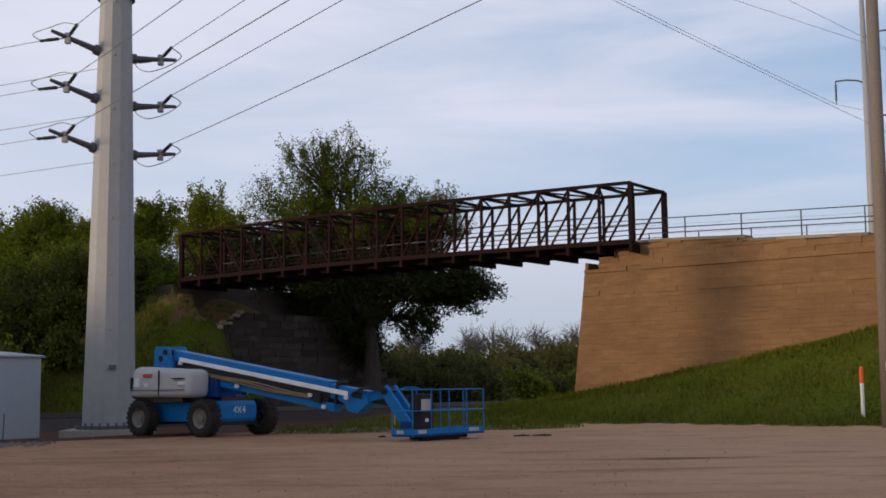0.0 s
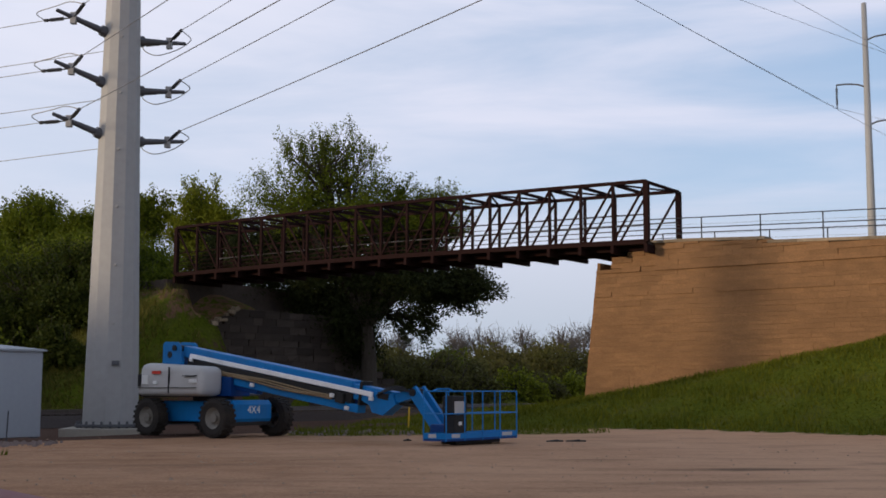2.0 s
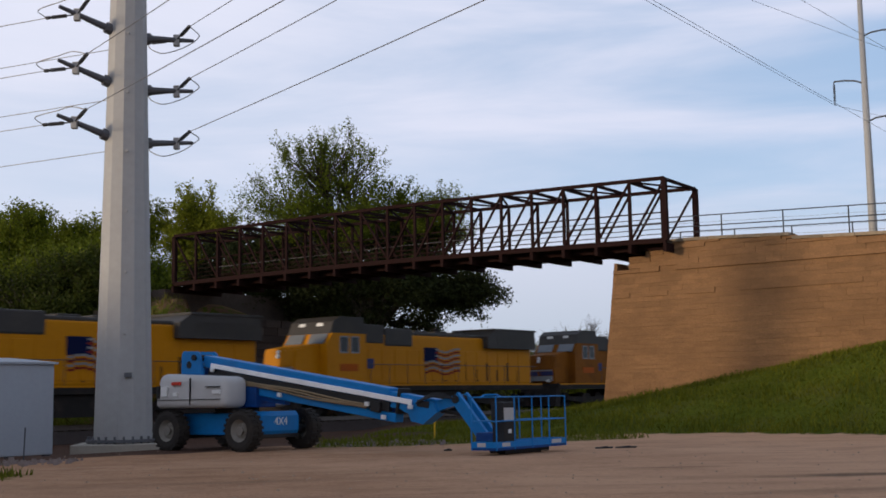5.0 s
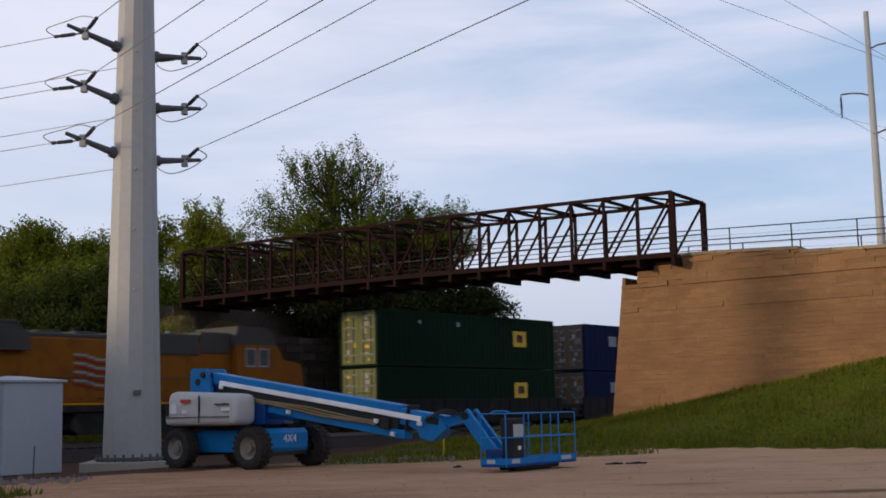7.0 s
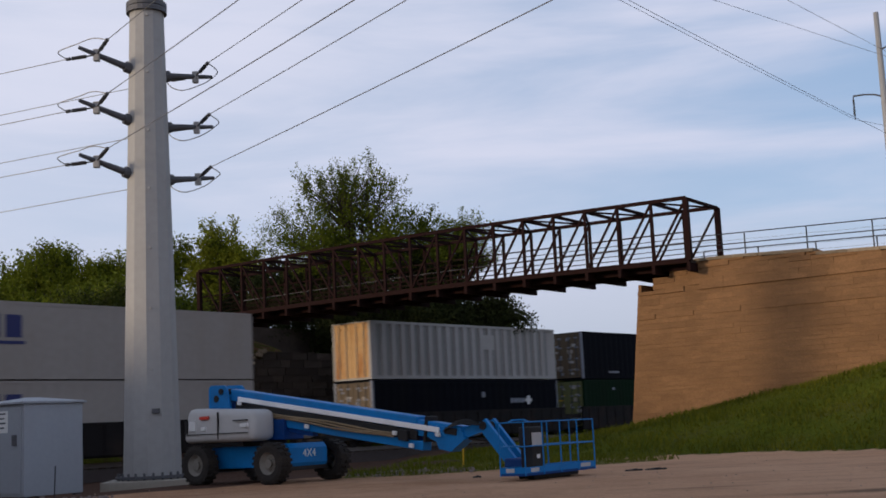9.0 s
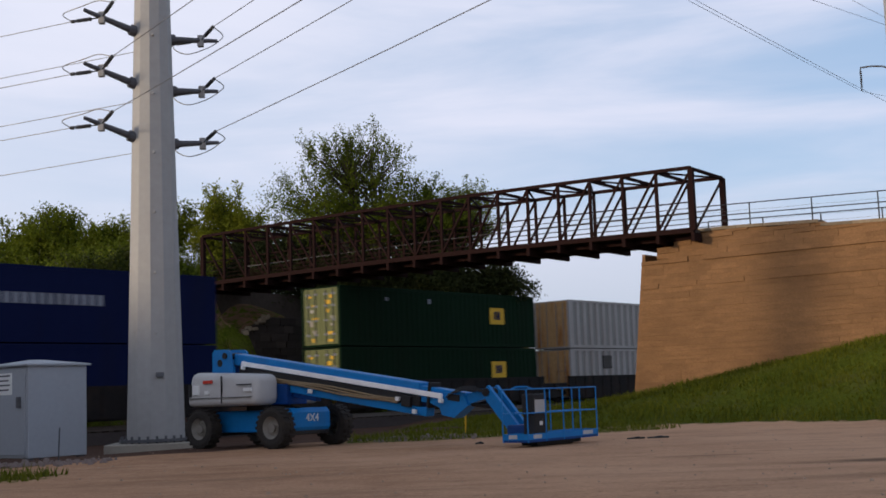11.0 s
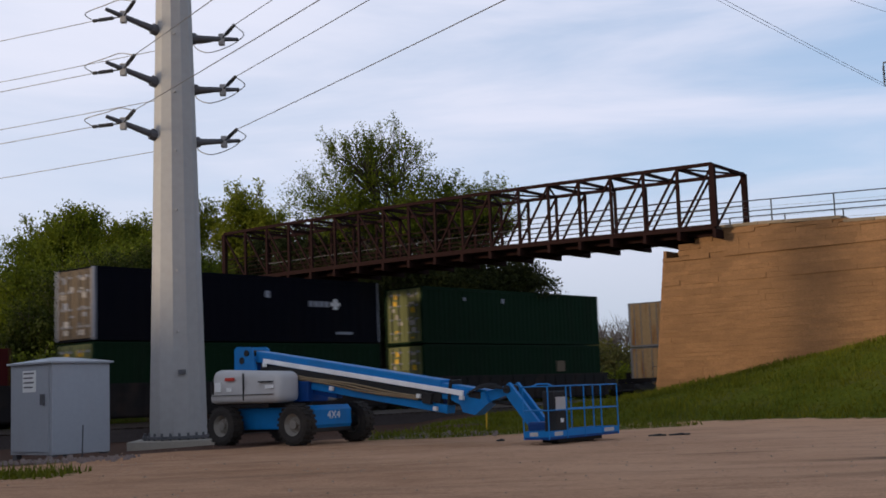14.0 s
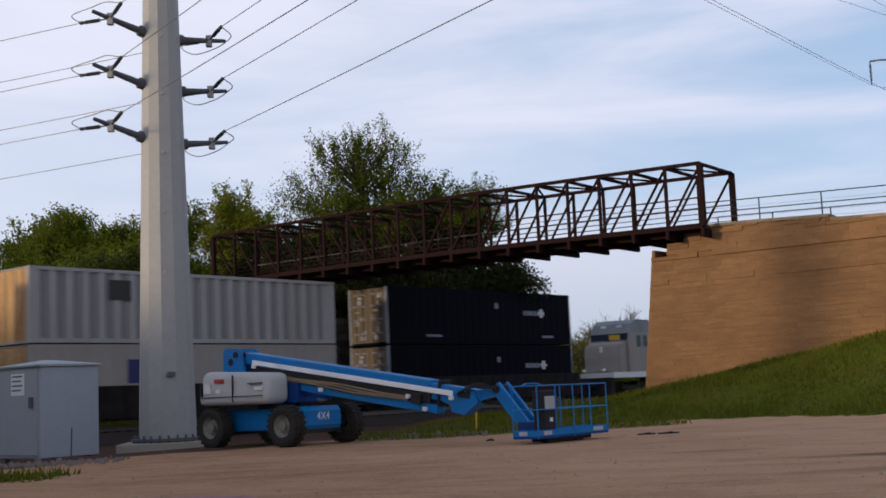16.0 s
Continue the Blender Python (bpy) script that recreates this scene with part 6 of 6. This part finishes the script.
def build_trees():
    grow("shade_tree", (-3.4, 71.5, 1.2), 13.0, [
        (-6.1, 69.8, 13.4, 2.4, 2.0, 2.5, 1.0), (-7.9, 69.8, 11.8, 2.7, 2.2, 2.2, 0.8), (-5.2, 70.0, 11.6, 2.4, 2.0, 1.8, 0.7), (-4.6, 70.2, 13.0, 1.9, 1.8, 2.2, 0.6), (-2.4, 71.0, 11.8, 2.2, 2.0, 1.6, 0.6), (0.2, 71.5, 11.6, 2.2, 2.0, 1.5, 0.8),
        (1.8, 72.0, 10.5, 1.6, 1.8, 1.3, 0.5), (-6.5, 73.0, 10.2, 3.6, 1.8, 0.9, 0.7)], 130000, 0.066, M_LEAF, "large spreading tree in fresh leaf behind the bridge", 3, 0.5, airy=(0, 3, 6))
    # lower foliage, darkened in colour for the shade below the bridge
    grow("lower_crown", (-5.6, 73.2, 1.2), 17.0, [
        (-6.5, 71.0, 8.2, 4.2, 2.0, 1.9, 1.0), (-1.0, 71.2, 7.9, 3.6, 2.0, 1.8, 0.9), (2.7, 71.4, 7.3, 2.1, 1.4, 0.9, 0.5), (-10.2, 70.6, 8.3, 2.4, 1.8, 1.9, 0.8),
        (-6.0, 72.0, 5.6, 4.0, 2.2, 2.2, 1.0), (0.0, 71.6, 5.2, 1.6, 1.2, 1.5, 0.4), (-4.2, 72.0, 5.2, 2.0, 2.0, 2.6, 1.0), (-6.0, 73.5, 6.5, 3.6, 1.8, 3.4, 1.0), (-1.4, 73.5, 7.6, 2.6, 1.6, 1.4, 0.7), (-5.2, 73.5, 3.6, 2.2, 1.6, 2.2, 1.0), (-7.0, 72.2, 9.4, 3.6, 2.0, 1.2, 1.0), (-1.5, 72.4, 9.2, 3.2, 2.0, 1.2, 0.9), (-12.0, 71.5, 9.0, 2.2, 1.6, 1.4, 0.6), (1.0, 71.6, 6.8, 1.9, 1.3, 1.1, 0.6), (-0.9, 72.4, 10.5, 2.4, 1.8, 1.2, 0.8), (-9.0, 72.6, 10.2, 2.6, 1.6, 1.0, 0.7), (2.4, 71.4, 6.3, 1.7, 1.0, 1.3, 0.4), (-0.6, 71.4, 4.8, 1.4, 1.0, 1.5, 0.4)], 220000, 0.085, M_SHADESPRAYS, "drooping foliage under the bridge, its shade put into the leaf colour", 23, 0.24, M_SHADEBARK, airy=(5, 16, 17))
    z = ground_at(1.2, 95)
    grow("young_tree", (1.2, 95, z), 5.0, [(1.2, 95, z + 2.0, 1.9, 1.5, 1.5, 0.6), (2.2, 95, z + 1.2, 1.6, 1.2, 1.2, 0.4), (0.2, 95, z + 1.2, 1.4, 1.2, 1.2, 0.4)], 9000, 0.11, M_LEAF, "young green tree in front of the far woods", 301, 0.08)
    grow("shade_tree", (-26.0, 78.0, 2.0), 13.0, [(-24.9, 76, 11.6, 1.7, 1.8, 1.7, 0.7), (-26.6, 76.5, 10.6, 2.2, 2.0, 1.9, 0.7), (-28.2, 77, 9.8, 2.2, 2.2, 1.8, 0.7), (-23.6, 75.5, 9.8, 1.8, 1.8, 1.8, 0.7), (-30.5, 77, 8.2, 3.0, 3, 2.8, 1), (-25.5, 75, 8.6, 3.5, 3, 3, 1), (-27, 74.5, 5.0, 4.5, 2.6, 3, 1)], 80000, 0.09, M_LEAFMID, "broad dense green tree on the embankment", 11, 0.4)
    grow("shade_tree", (-20.6, 76.0, 3.0), 11.0, [(-21.2, 75, 10.7, 1.5, 1.6, 1.4, 0.5), (-22.8, 75, 9.8, 1.5, 1.6, 1.5, 0.5), (-19.2, 74.5, 10.4, 1.8, 1.8, 1.8, 0.6), (-17.2, 74.5, 11.6, 1.5, 1.5, 1.6, 0.5), (-21.8, 73, 8.0, 3.4, 2.4, 2.6, 1), (-18.0, 73.0, 8.4, 2.6, 2.2, 2.4, 0.9), (-19.5, 72.5, 5.6, 3, 2.2, 2.4, 1)], 80000, 0.085, M_LEAFMID, "dense green tree on the embankment", 12, 0.3)
    grow("young_tree", (-14.0, 74.5, 5.0), 7.0, [(-13.7, 74, 12.4, 1.4, 1.3, 1.4, 0.6), (-15.0, 74, 11.0, 1.3, 1.3, 1.3, 0.5), (-12.4, 74, 11.0, 1.3, 1.3, 1.2, 0.5), (-14, 74, 9.0, 2.4, 1.8, 1.6, 0.8)], 32000, 0.085, M_LEAFYELLOW, "young yellow-green tree beside the bridge end", 13, 0.16)
    grow("shade_tree", (-33.5, 74.0, 1.5), 10.0, [(-33, 73, 8.5, 3.5, 3, 3, 1), (-30, 70, 5.5, 3.4, 2.5, 2.6, 1), (-35, 70, 5, 3.5, 2.6, 3, 1)], 50000, 0.10, M_LEAFMID, "dense green tree on the embankment", 14, 0.35)
    grow("shade_tree", (-24.5, 69.0, 1.0), 8.0, [(-24.5, 68, 6.0, 3.2, 2.2, 2.6, 1), (-21.5, 68.5, 6.8, 2.6, 2.0, 2.4, 0.9), (-27.5, 67, 4.6, 3, 2, 2.4, 0.9), (-19.2, 69.0, 7.2, 1.8, 1.6, 2.0, 0.6)], 60000, 0.09, M_LEAFMID, "dense green tree low on the railway bank", 15, 0.25)
    for i, (x, y, zz, r) in enumerate(((-15.6, 68.4, 6.2, 1.5), (-17.8, 69.6, 6.2, 1.8), (-20.2, 71.2, 6.0, 2.0), (-14.4, 66.6, 5.6, 1.0))):
        grow("bush", (x, y, zz - 0.3), 3.2, [(x, y, zz + r, r * 1.1, r, r * 1.1, 0.7), (x + r * 0.7, y, zz + r * 0.7, r * 0.8, r * 0.7, r * 0.8, 0.4), (x - r * 0.7, y, zz + r * 0.8, r * 0.8, r * 0.8, r * 0.8, 0.4)], 14000, 0.09, M_LEAF, "tall brush on the bank at the bridge end", 170 + i, 0.07, category="bush")
    # these bushes wear the leaf colour that stands for shade low on the bank
    for i, (x, y, r) in enumerate(((-25.0, 61.5, 1.7), (-23.0, 63.0, 1.9), (-21.0, 64.0, 2.0), (-19.2, 65.2, 1.8), (-17.8, 66.4, 1.4), (-26.5, 60.5, 1.6), (-18.8, 62.8, 1.4), (-17.0, 63.9, 1.2))):
        z = ground_at(x, y)
        grow("bush", (x, y, z), 3.6, [(x, y, z + r * 1.1, r, r * 0.8, r, 0.6), (x + r * 0.7, y, z + r * 0.7, r * 0.8, r * 0.7, r * 0.8, 0.4), (x - r * 0.7, y, z + r * 0.8, r * 0.8, r * 0.8, r * 0.8, 0.4)], 12000, 0.09, M_LEAFSHADED, "tall leafy bush on the railway bank, shade in its leaf colour", 260 + i, 0.06, category="bush")
    rnd = random.Random(21)
    for i in range(9):
        x, y = -30 + i * 1.75 + rnd.uniform(-.6, .6), 63.5 + i * 0.9 + rnd.uniform(-1.5, 1.5)
        z = ground_at(x, y)
        grow("bush", (x, y, z), 2.2, [(x, y, z + 1.3, 1.5, 1.3, 1.3, 0.4), (x + 0.9, y - 0.4, z + 0.9, 1.1, 1.0, 0.9, 0.3)], 3200, 0.12, M_LEAFSHADED if i % 3 else M_LEAFYELLOW, "leafy bush on the railway bank", 40 + i, 0.05, category="bush")
    for i in range(13):
        u, v = -31 + i * 2.1 + rnd.uniform(-.6, .6), rnd.uniform(6.5, 10.5)
        x, y = T0.x + TD.x * u + TN.x * v, T0.y + TD.y * u + TN.y * v
        z, r = ground_at(x, y), rnd.uniform(1.2, 1.9) * (1.0 if u < -9 else 0.6)
        grow("bush", (x, y, z), 2.6, [(x, y, z + r, r * 1.1, r, r, 0.5), (x + r * 0.8, y - 0.4, z + r * 0.6, r * 0.8, r * 0.7, r * 0.7, 0.3), (x - r * 0.7, y, z + r * 0.8, r * 0.8, r * 0.7, r * 0.8, 0.3)], 9000, 0.10, M_LEAF if i % 3 else M_LEAFSHADED, "leafy shrub at the foot of the railway bank", 140 + i, 0.05, category="bush")
    for i in range(14):
        x, y = -1 + i * 2.2 + rnd.uniform(-.6, .6), 80 + i * 2.75 + rnd.uniform(-1, 1)
        z = ground_at(x, y)
        grow("bush", (x, y, z), 3.0, [(x, y, z + 1.2, 1.9, 1.5, 1.3, 0.4), (x + 1.0, y, z + 0.8, 1.3, 1.0, 0.9, 0.3)], 2600, 0.14, M_LEAFYELLOW if i in (3, 5) else M_WOODS, "low leafy bush along the far side of the track", 80 + i, 0.05, category="bush")
    # the first four bushes carry the shade in their leaf colour
    for i in range(8):
        x, y = -11 + i * 1.9 + rnd.uniform(-.5, .5), 74 + i * 2.4
        z = ground_at(x, y)
        grow("bush", (x, y, z), 3.0, [(x, y, z + 1.8, 1.9, 1.5, 1.8, 0.4), (x + 1.0, y, z + 1.0, 1.3, 1.0, 1.0, 0.3)], 3000, 0.14, M_SHADESPRAYS if i < 4 else M_WOODS, "leafy bush behind the stone abutment", 60 + i, 0.06, category="bush")


build_trees()


def build_far_woods():
    """A belt of woodland beyond the railway: leafy clumps, bare crowns above them."""
    rnd = np.random.RandomState(77)
    leafy, bare = [], nb()
    for i in range(170):
        x = rnd.uniform(-60, 85)
        y = rnd.uniform(150, 205)
        h = rnd.uniform(2.6, 5.4)
        z = ground_at(x, y)
        n = int(rnd.uniform(900, 1700))
        v = rnd.normal(size=(n, 3))
        v /= np.linalg.norm(v, axis=1)[:, None]
        r = rnd.uniform(0.3, 1.1, n)[:, None]
        leafy.append(v * r * np.array([rnd.uniform(2.0, 4.0), 2.6, h * 0.5]) + np.array([x, y, z + h * 0.46]) + rnd.normal(size=(n, 3)) * 0.35)
    C = np.concatenate(leafy)
    n = len(C)
    a = rnd.normal(size=(n, 3))
    a /= np.linalg.norm(a, axis=1)[:, None]
    b = np.cross(a, rnd.normal(size=(n, 3)))
    b /= np.linalg.norm(b, axis=1)[:, None]
    s = rnd.uniform(0.12, 0.28, n)[:, None]
    V = np.stack([C - a * s, C + b * s * 0.7, C + a * s, C - b * s * 0.7], 1).reshape(-1, 3)
    ob = from_arrays("far_woods", V.tolist(), np.arange(4 * n).reshape(-1, 4).tolist(), M_WOODS)
    tagged(ob, "belt of brownish green woodland beyond the railway", "woods", kind="stuff")
    for i in range(46):
        x = rnd.uniform(-25, 60)
        y = rnd.uniform(165, 210)
        z = ground_at(x, y)
        h = rnd.uniform(6.8, 9.4)
        rod(bare, (x, y, z), (x, y, z + h * 0.6), 0.22, 0.14, 5, False)
        for k in range(26):
            st = Vector((x, y, z + h * rnd.uniform(0.35, 0.62)))
            an, up = rnd.uniform(0, 6.28), rnd.uniform(0.35, 1.4)
            e = st + Vector((math.cos(an) * math.cos(up), math.sin(an) * math.cos(up), math.sin(up))) * h * rnd.uniform(0.25, 0.42)
            rod(bare, st, e, 0.07, 0.03, 4, False)
            for q in range(9):
                s0 = st.lerp(e, rnd.uniform(0.4, 1))
                an, up = rnd.uniform(0, 6.28), rnd.uniform(0.2, 1.4)
                rod(bare, s0, s0 + Vector((math.cos(an) * math.cos(up), math.sin(an) * math.cos(up), math.sin(up))) * rnd.uniform(0.8, 1.9), 0.028, 0.014, 3, False)
    tagged(link("bare_crowns", bare, M_TWIG), "bare branched tree crowns on the skyline", "woods", kind="stuff")


build_far_woods()


def build_grass():
    rnd = np.random.RandomState(31)
    n = 90000
    x, y = rnd.uniform(-6, 24, n), rnd.uniform(28, 58, n)
    z, g = lay_of_land(x, y)
    k = (x - W0.x) * WD.x + (y - W0.y) * WD.y
    q = (x - W0.x) * WM.x + (y - W0.y) * WM.y
    keep = (g > rnd.uniform(0.35, 0.9, n)) & (q > 0.1)
    x, y, z = x[keep], y[keep], z[keep]
    # a patch of short grass at the lot's edge
    px, py = rnd.uniform(-11, -6, 5000), rnd.uniform(19.8, 23.6, 5000)
    pz, pg = lay_of_land(px, py)
    on = pg > rnd.uniform(0.3, 0.9, 5000)
    x, y, z = np.concatenate([x, px[on]]), np.concatenate([y, py[on]]), np.concatenate([z, pz[on]])
    n = len(x)
    h = rnd.uniform(0.08, 0.34, n) * (0.6 + 0.4 * np.sin(x * 1.3) * np.sin(y * 1.1 + 1))
    h = np.clip(h, 0.05, 1)
    an, w = rnd.uniform(0, 6.28, n), rnd.uniform(0.012, 0.03, n)
    lx, ly = rnd.normal(size=n) * 0.08, rnd.normal(size=n) * 0.08
    c, s = np.cos(an) * w, np.sin(an) * w
    V = np.stack([np.stack([x - c, y - s, z - 0.02], 1), np.stack([x + c, y + s, z - 0.02], 1), np.stack([x + lx, y + ly, z + h], 1)], 1).reshape(-1, 3)
    ob = from_arrays("bank_grass", V.tolist(), np.arange(3 * n).reshape(-1, 3).tolist(), M_GRASSBLADE)
    tagged(ob, "tufted green grass on the bank below the stone wall", "grass", kind="stuff")


build_grass()


def build_bank_weeds():
    """Rough weeds and dead stems on the bank behind the track."""
    rnd = np.random.RandomState(57)
    n = 120000
    u, v = rnd.uniform(-34, 14, n), rnd.uniform(4.0, 20.0, n)
    x, y = T0.x + TD.x * u + TN.x * v, T0.y + TD.y * u + TN.y * v
    z, g = lay_of_land(x, y)
    face = ((u > 0.8) & (u < 14) & (v < 10.5)) | ((u > -0.8) & (v > 5.6) & (v < 9.5) & (u < 2) & (rnd.rand(n) < 0.75))
    keep = ~face
    x, y, z = x[keep], y[keep], z[keep]
    n = len(x)
    h = rnd.uniform(0.15, 0.6, n) * (0.7 + 0.5 * np.sin(x * 0.9) * np.sin(y * 0.7))
    an, w = rnd.uniform(0, 6.28, n), rnd.uniform(0.02, 0.05, n)
    c, s = np.cos(an) * w, np.sin(an) * w
    lx, ly = rnd.normal(size=n) * 0.15, rnd.normal(size=n) * 0.15
    V = np.stack([np.stack([x - c, y - s, z - 0.05], 1), np.stack([x + c, y + s, z - 0.05], 1), np.stack([x + lx, y + ly, z + h], 1)], 1).reshape(-1, 3)
    ob = from_arrays("bank_weeds", V.tolist(), np.arange(3 * n).reshape(-1, 3).tolist(), leaf_material("rough_weeds", (0.060, 0.066, 0.010), (0.19, 0.165, 0.036), 0.3))
    tagged(ob, "rough green and straw-coloured weeds on the railway bank", "weeds", kind="stuff")


build_bank_weeds()


def build_pebbles():
    rnd = np.random.RandomState(91)
    bm = nb()
    for i in range(450):
        y = 11 + 22 * rnd.rand() ** 1.2
        x = rnd.uniform(-0.42, 0.42) * y + rnd.uniform(-1, 1)
        z, g = lay_of_land(np.array([x]), np.array([y]))
        if g[0] > 0.3:
            continue
        r = rnd.uniform(0.006, 0.020) * (1.6 if rnd.rand() < 0.04 else 1.0)
        box(bm, (x - r, y - r * 0.8, float(z[0]) - 0.01), (x + r, y + r * 0.8, float(z[0]) + r * 1.1), taper=(0.6, 0.6))
    tagged(link("loose_stones", bm, surface("loose_stone", (0.36, 0.26, 0.185), 0.95, vary=0.35, fine=30, bump=0.2)), "loose pale stones scattered over the gravel lot", "stones", kind="stuff")
    heap = nb()
    for i in range(420):
        x, y = rnd.uniform(-12.5, -7.6), 0.0
        y = 26.6 + rnd.normal() * 0.5 + 0.25 * (x + 9)
        if rnd.rand() < 0.3:
            x, y = rnd.uniform(-3.2, 0.5), 34.4 + rnd.normal() * 0.9
        r = rnd.uniform(0.02, 0.055) * (1.7 if rnd.rand() < 0.1 else 1.0)
        z = ground_at(x, y)
        box(heap, (x - r, y - r * 0.8, z - 0.02), (x + r, y + r * 0.8, z + r * 1.2), taper=(0.55, 0.6))
    tagged(link("rubble", heap, surface("grey_rubble", (0.21, 0.165, 0.15), 0.95, vary=0.4, fine=20, bump=0.3)), "broken grey stones strewn along the edge of the ballast", "stones", kind="stuff")
    for x, y, w in CLODS:
        bm = nb()
        rod(bm, (-w, 0, 0.0), (w, 0.05, 0.015), 0.035, 0.025, seg=7)
        rod(bm, (-w * 0.4, 0.05, 0.01), (w * 0.4, 0.0, 0.035), 0.03, 0.025, seg=7)
        o = link("dirt_clod", bm, M_BLACK)
        o.location = (x, y, ground_at(x, y))
        tagged(o, "dark clod of dirt lying on the gravel", "clod")


CLODS = [(3.87, 28.3, 0.20), (4.38, 28.4, 0.24), (0.35, 28.6, 0.09)]
build_pebbles()


def build_car():
    """A parked red car whose bonnet just reaches into view."""
    root = thing("red_car", Matrix.Translation((-0.62, 3.0, -0.03)), "glossy dark red parked car seen over its bonnet", "car")
    paint = surface("dark_red_car_paint", (0.16, 0.008, 0.018), 0.45, vary=0.05, size=0.8, fine=5, bump=0.0, stain=0.1, dirt=(0.09, 0.02, 0.02), spec=0.25)
    xs = [(0.95, 0.52, 0.62, 0.70), (0.80, 0.30, 0.74, 0.80), (0.45, 0.26, 0.86, 0.84), (0.0, 0.26, 0.945, 0.85), (-0.45, 0.26, 0.95, 0.86), (-0.95, 0.26, 0.955, 0.86), (-2.0, 0.26, 0.93, 0.86), (-3.0, 0.28, 0.93, 0.84), (-3.45, 0.45, 0.80, 0.74)]
    bm = nb()
    rings = []
    for x, z0, z1, w in xs:
        prof = [(-w * 0.92, z0), (-w, z0 + 0.18), (-w * 0.98, z1 - 0.22), (-w * 0.84, z1 - 0.07), (-w * 0.45, z1 - 0.012), (0, z1), (w * 0.45, z1 - 0.012), (w * 0.84, z1 - 0.07), (w * 0.98, z1 - 0.22), (w, z0 + 0.18), (w * 0.92, z0)]
        rings.append([bm.verts.new((x, y, z)) for y, z in prof])
    for a, b in zip(rings, rings[1:]):
        for i in range(len(a)):
            j = (i + 1) % len(a)
            bm.faces.new((a[i], a[j], b[j], b[i]))
    bm.faces.new(rings[0]), bm.faces.new(rings[-1][::-1])
    bmesh.ops.recalc_face_normals(bm, faces=bm.faces)
    part("body", bm, paint, root, smooth=True)
    bm = nb()
    prism(bm, [(-1.25, 0.90), (-1.85, 1.36), (-2.75, 1.38), (-3.2, 0.92)], -0.66, 0.66)
    bmesh.ops.bevel(bm, geom=list(bm.edges), offset=0.05, segments=2, affect="EDGES")
    part("cabin", bm, M_GLASS, root, "dark tinted glass house")
    bm = nb()
    box(bm, (-2.75, -0.58, 1.37), (-1.88, 0.58, 1.42), bevel=0.02)
    part("roof", bm, paint, root)
    for x in (0.25, -2.55):
        for y in (-0.76, 0.76):
            bm = nb()
            lathe(bm, [(0.0, -0.09), (0.20, -0.09), (0.29, -0.08), (0.32, -0.05), (0.32, 0.05), (0.29, 0.08), (0.20, 0.09), (0.0, 0.09)], 24)
            w = part("wheel", bm, M_TYRE, root)
            w.location = (x, y, 0.32)
    for y in (-0.52, 0.52):
        bm = nb()
        box(bm, (0.86, y - 0.14, 0.58), (0.97, y + 0.14, 0.68), bevel=0.02)
        part("headlight", bm, M_GREYCOVER, root)


build_car()


def motions():
    for ob, front in RIDERS:
        walk(ob, [(t, Matrix.Translation(T0 + TD * (front - SPEED * t)) @ pose(0, 0, 0, 0, 0, 51.5)) for t in (0, 4, 8, 12, 16)])


motions()
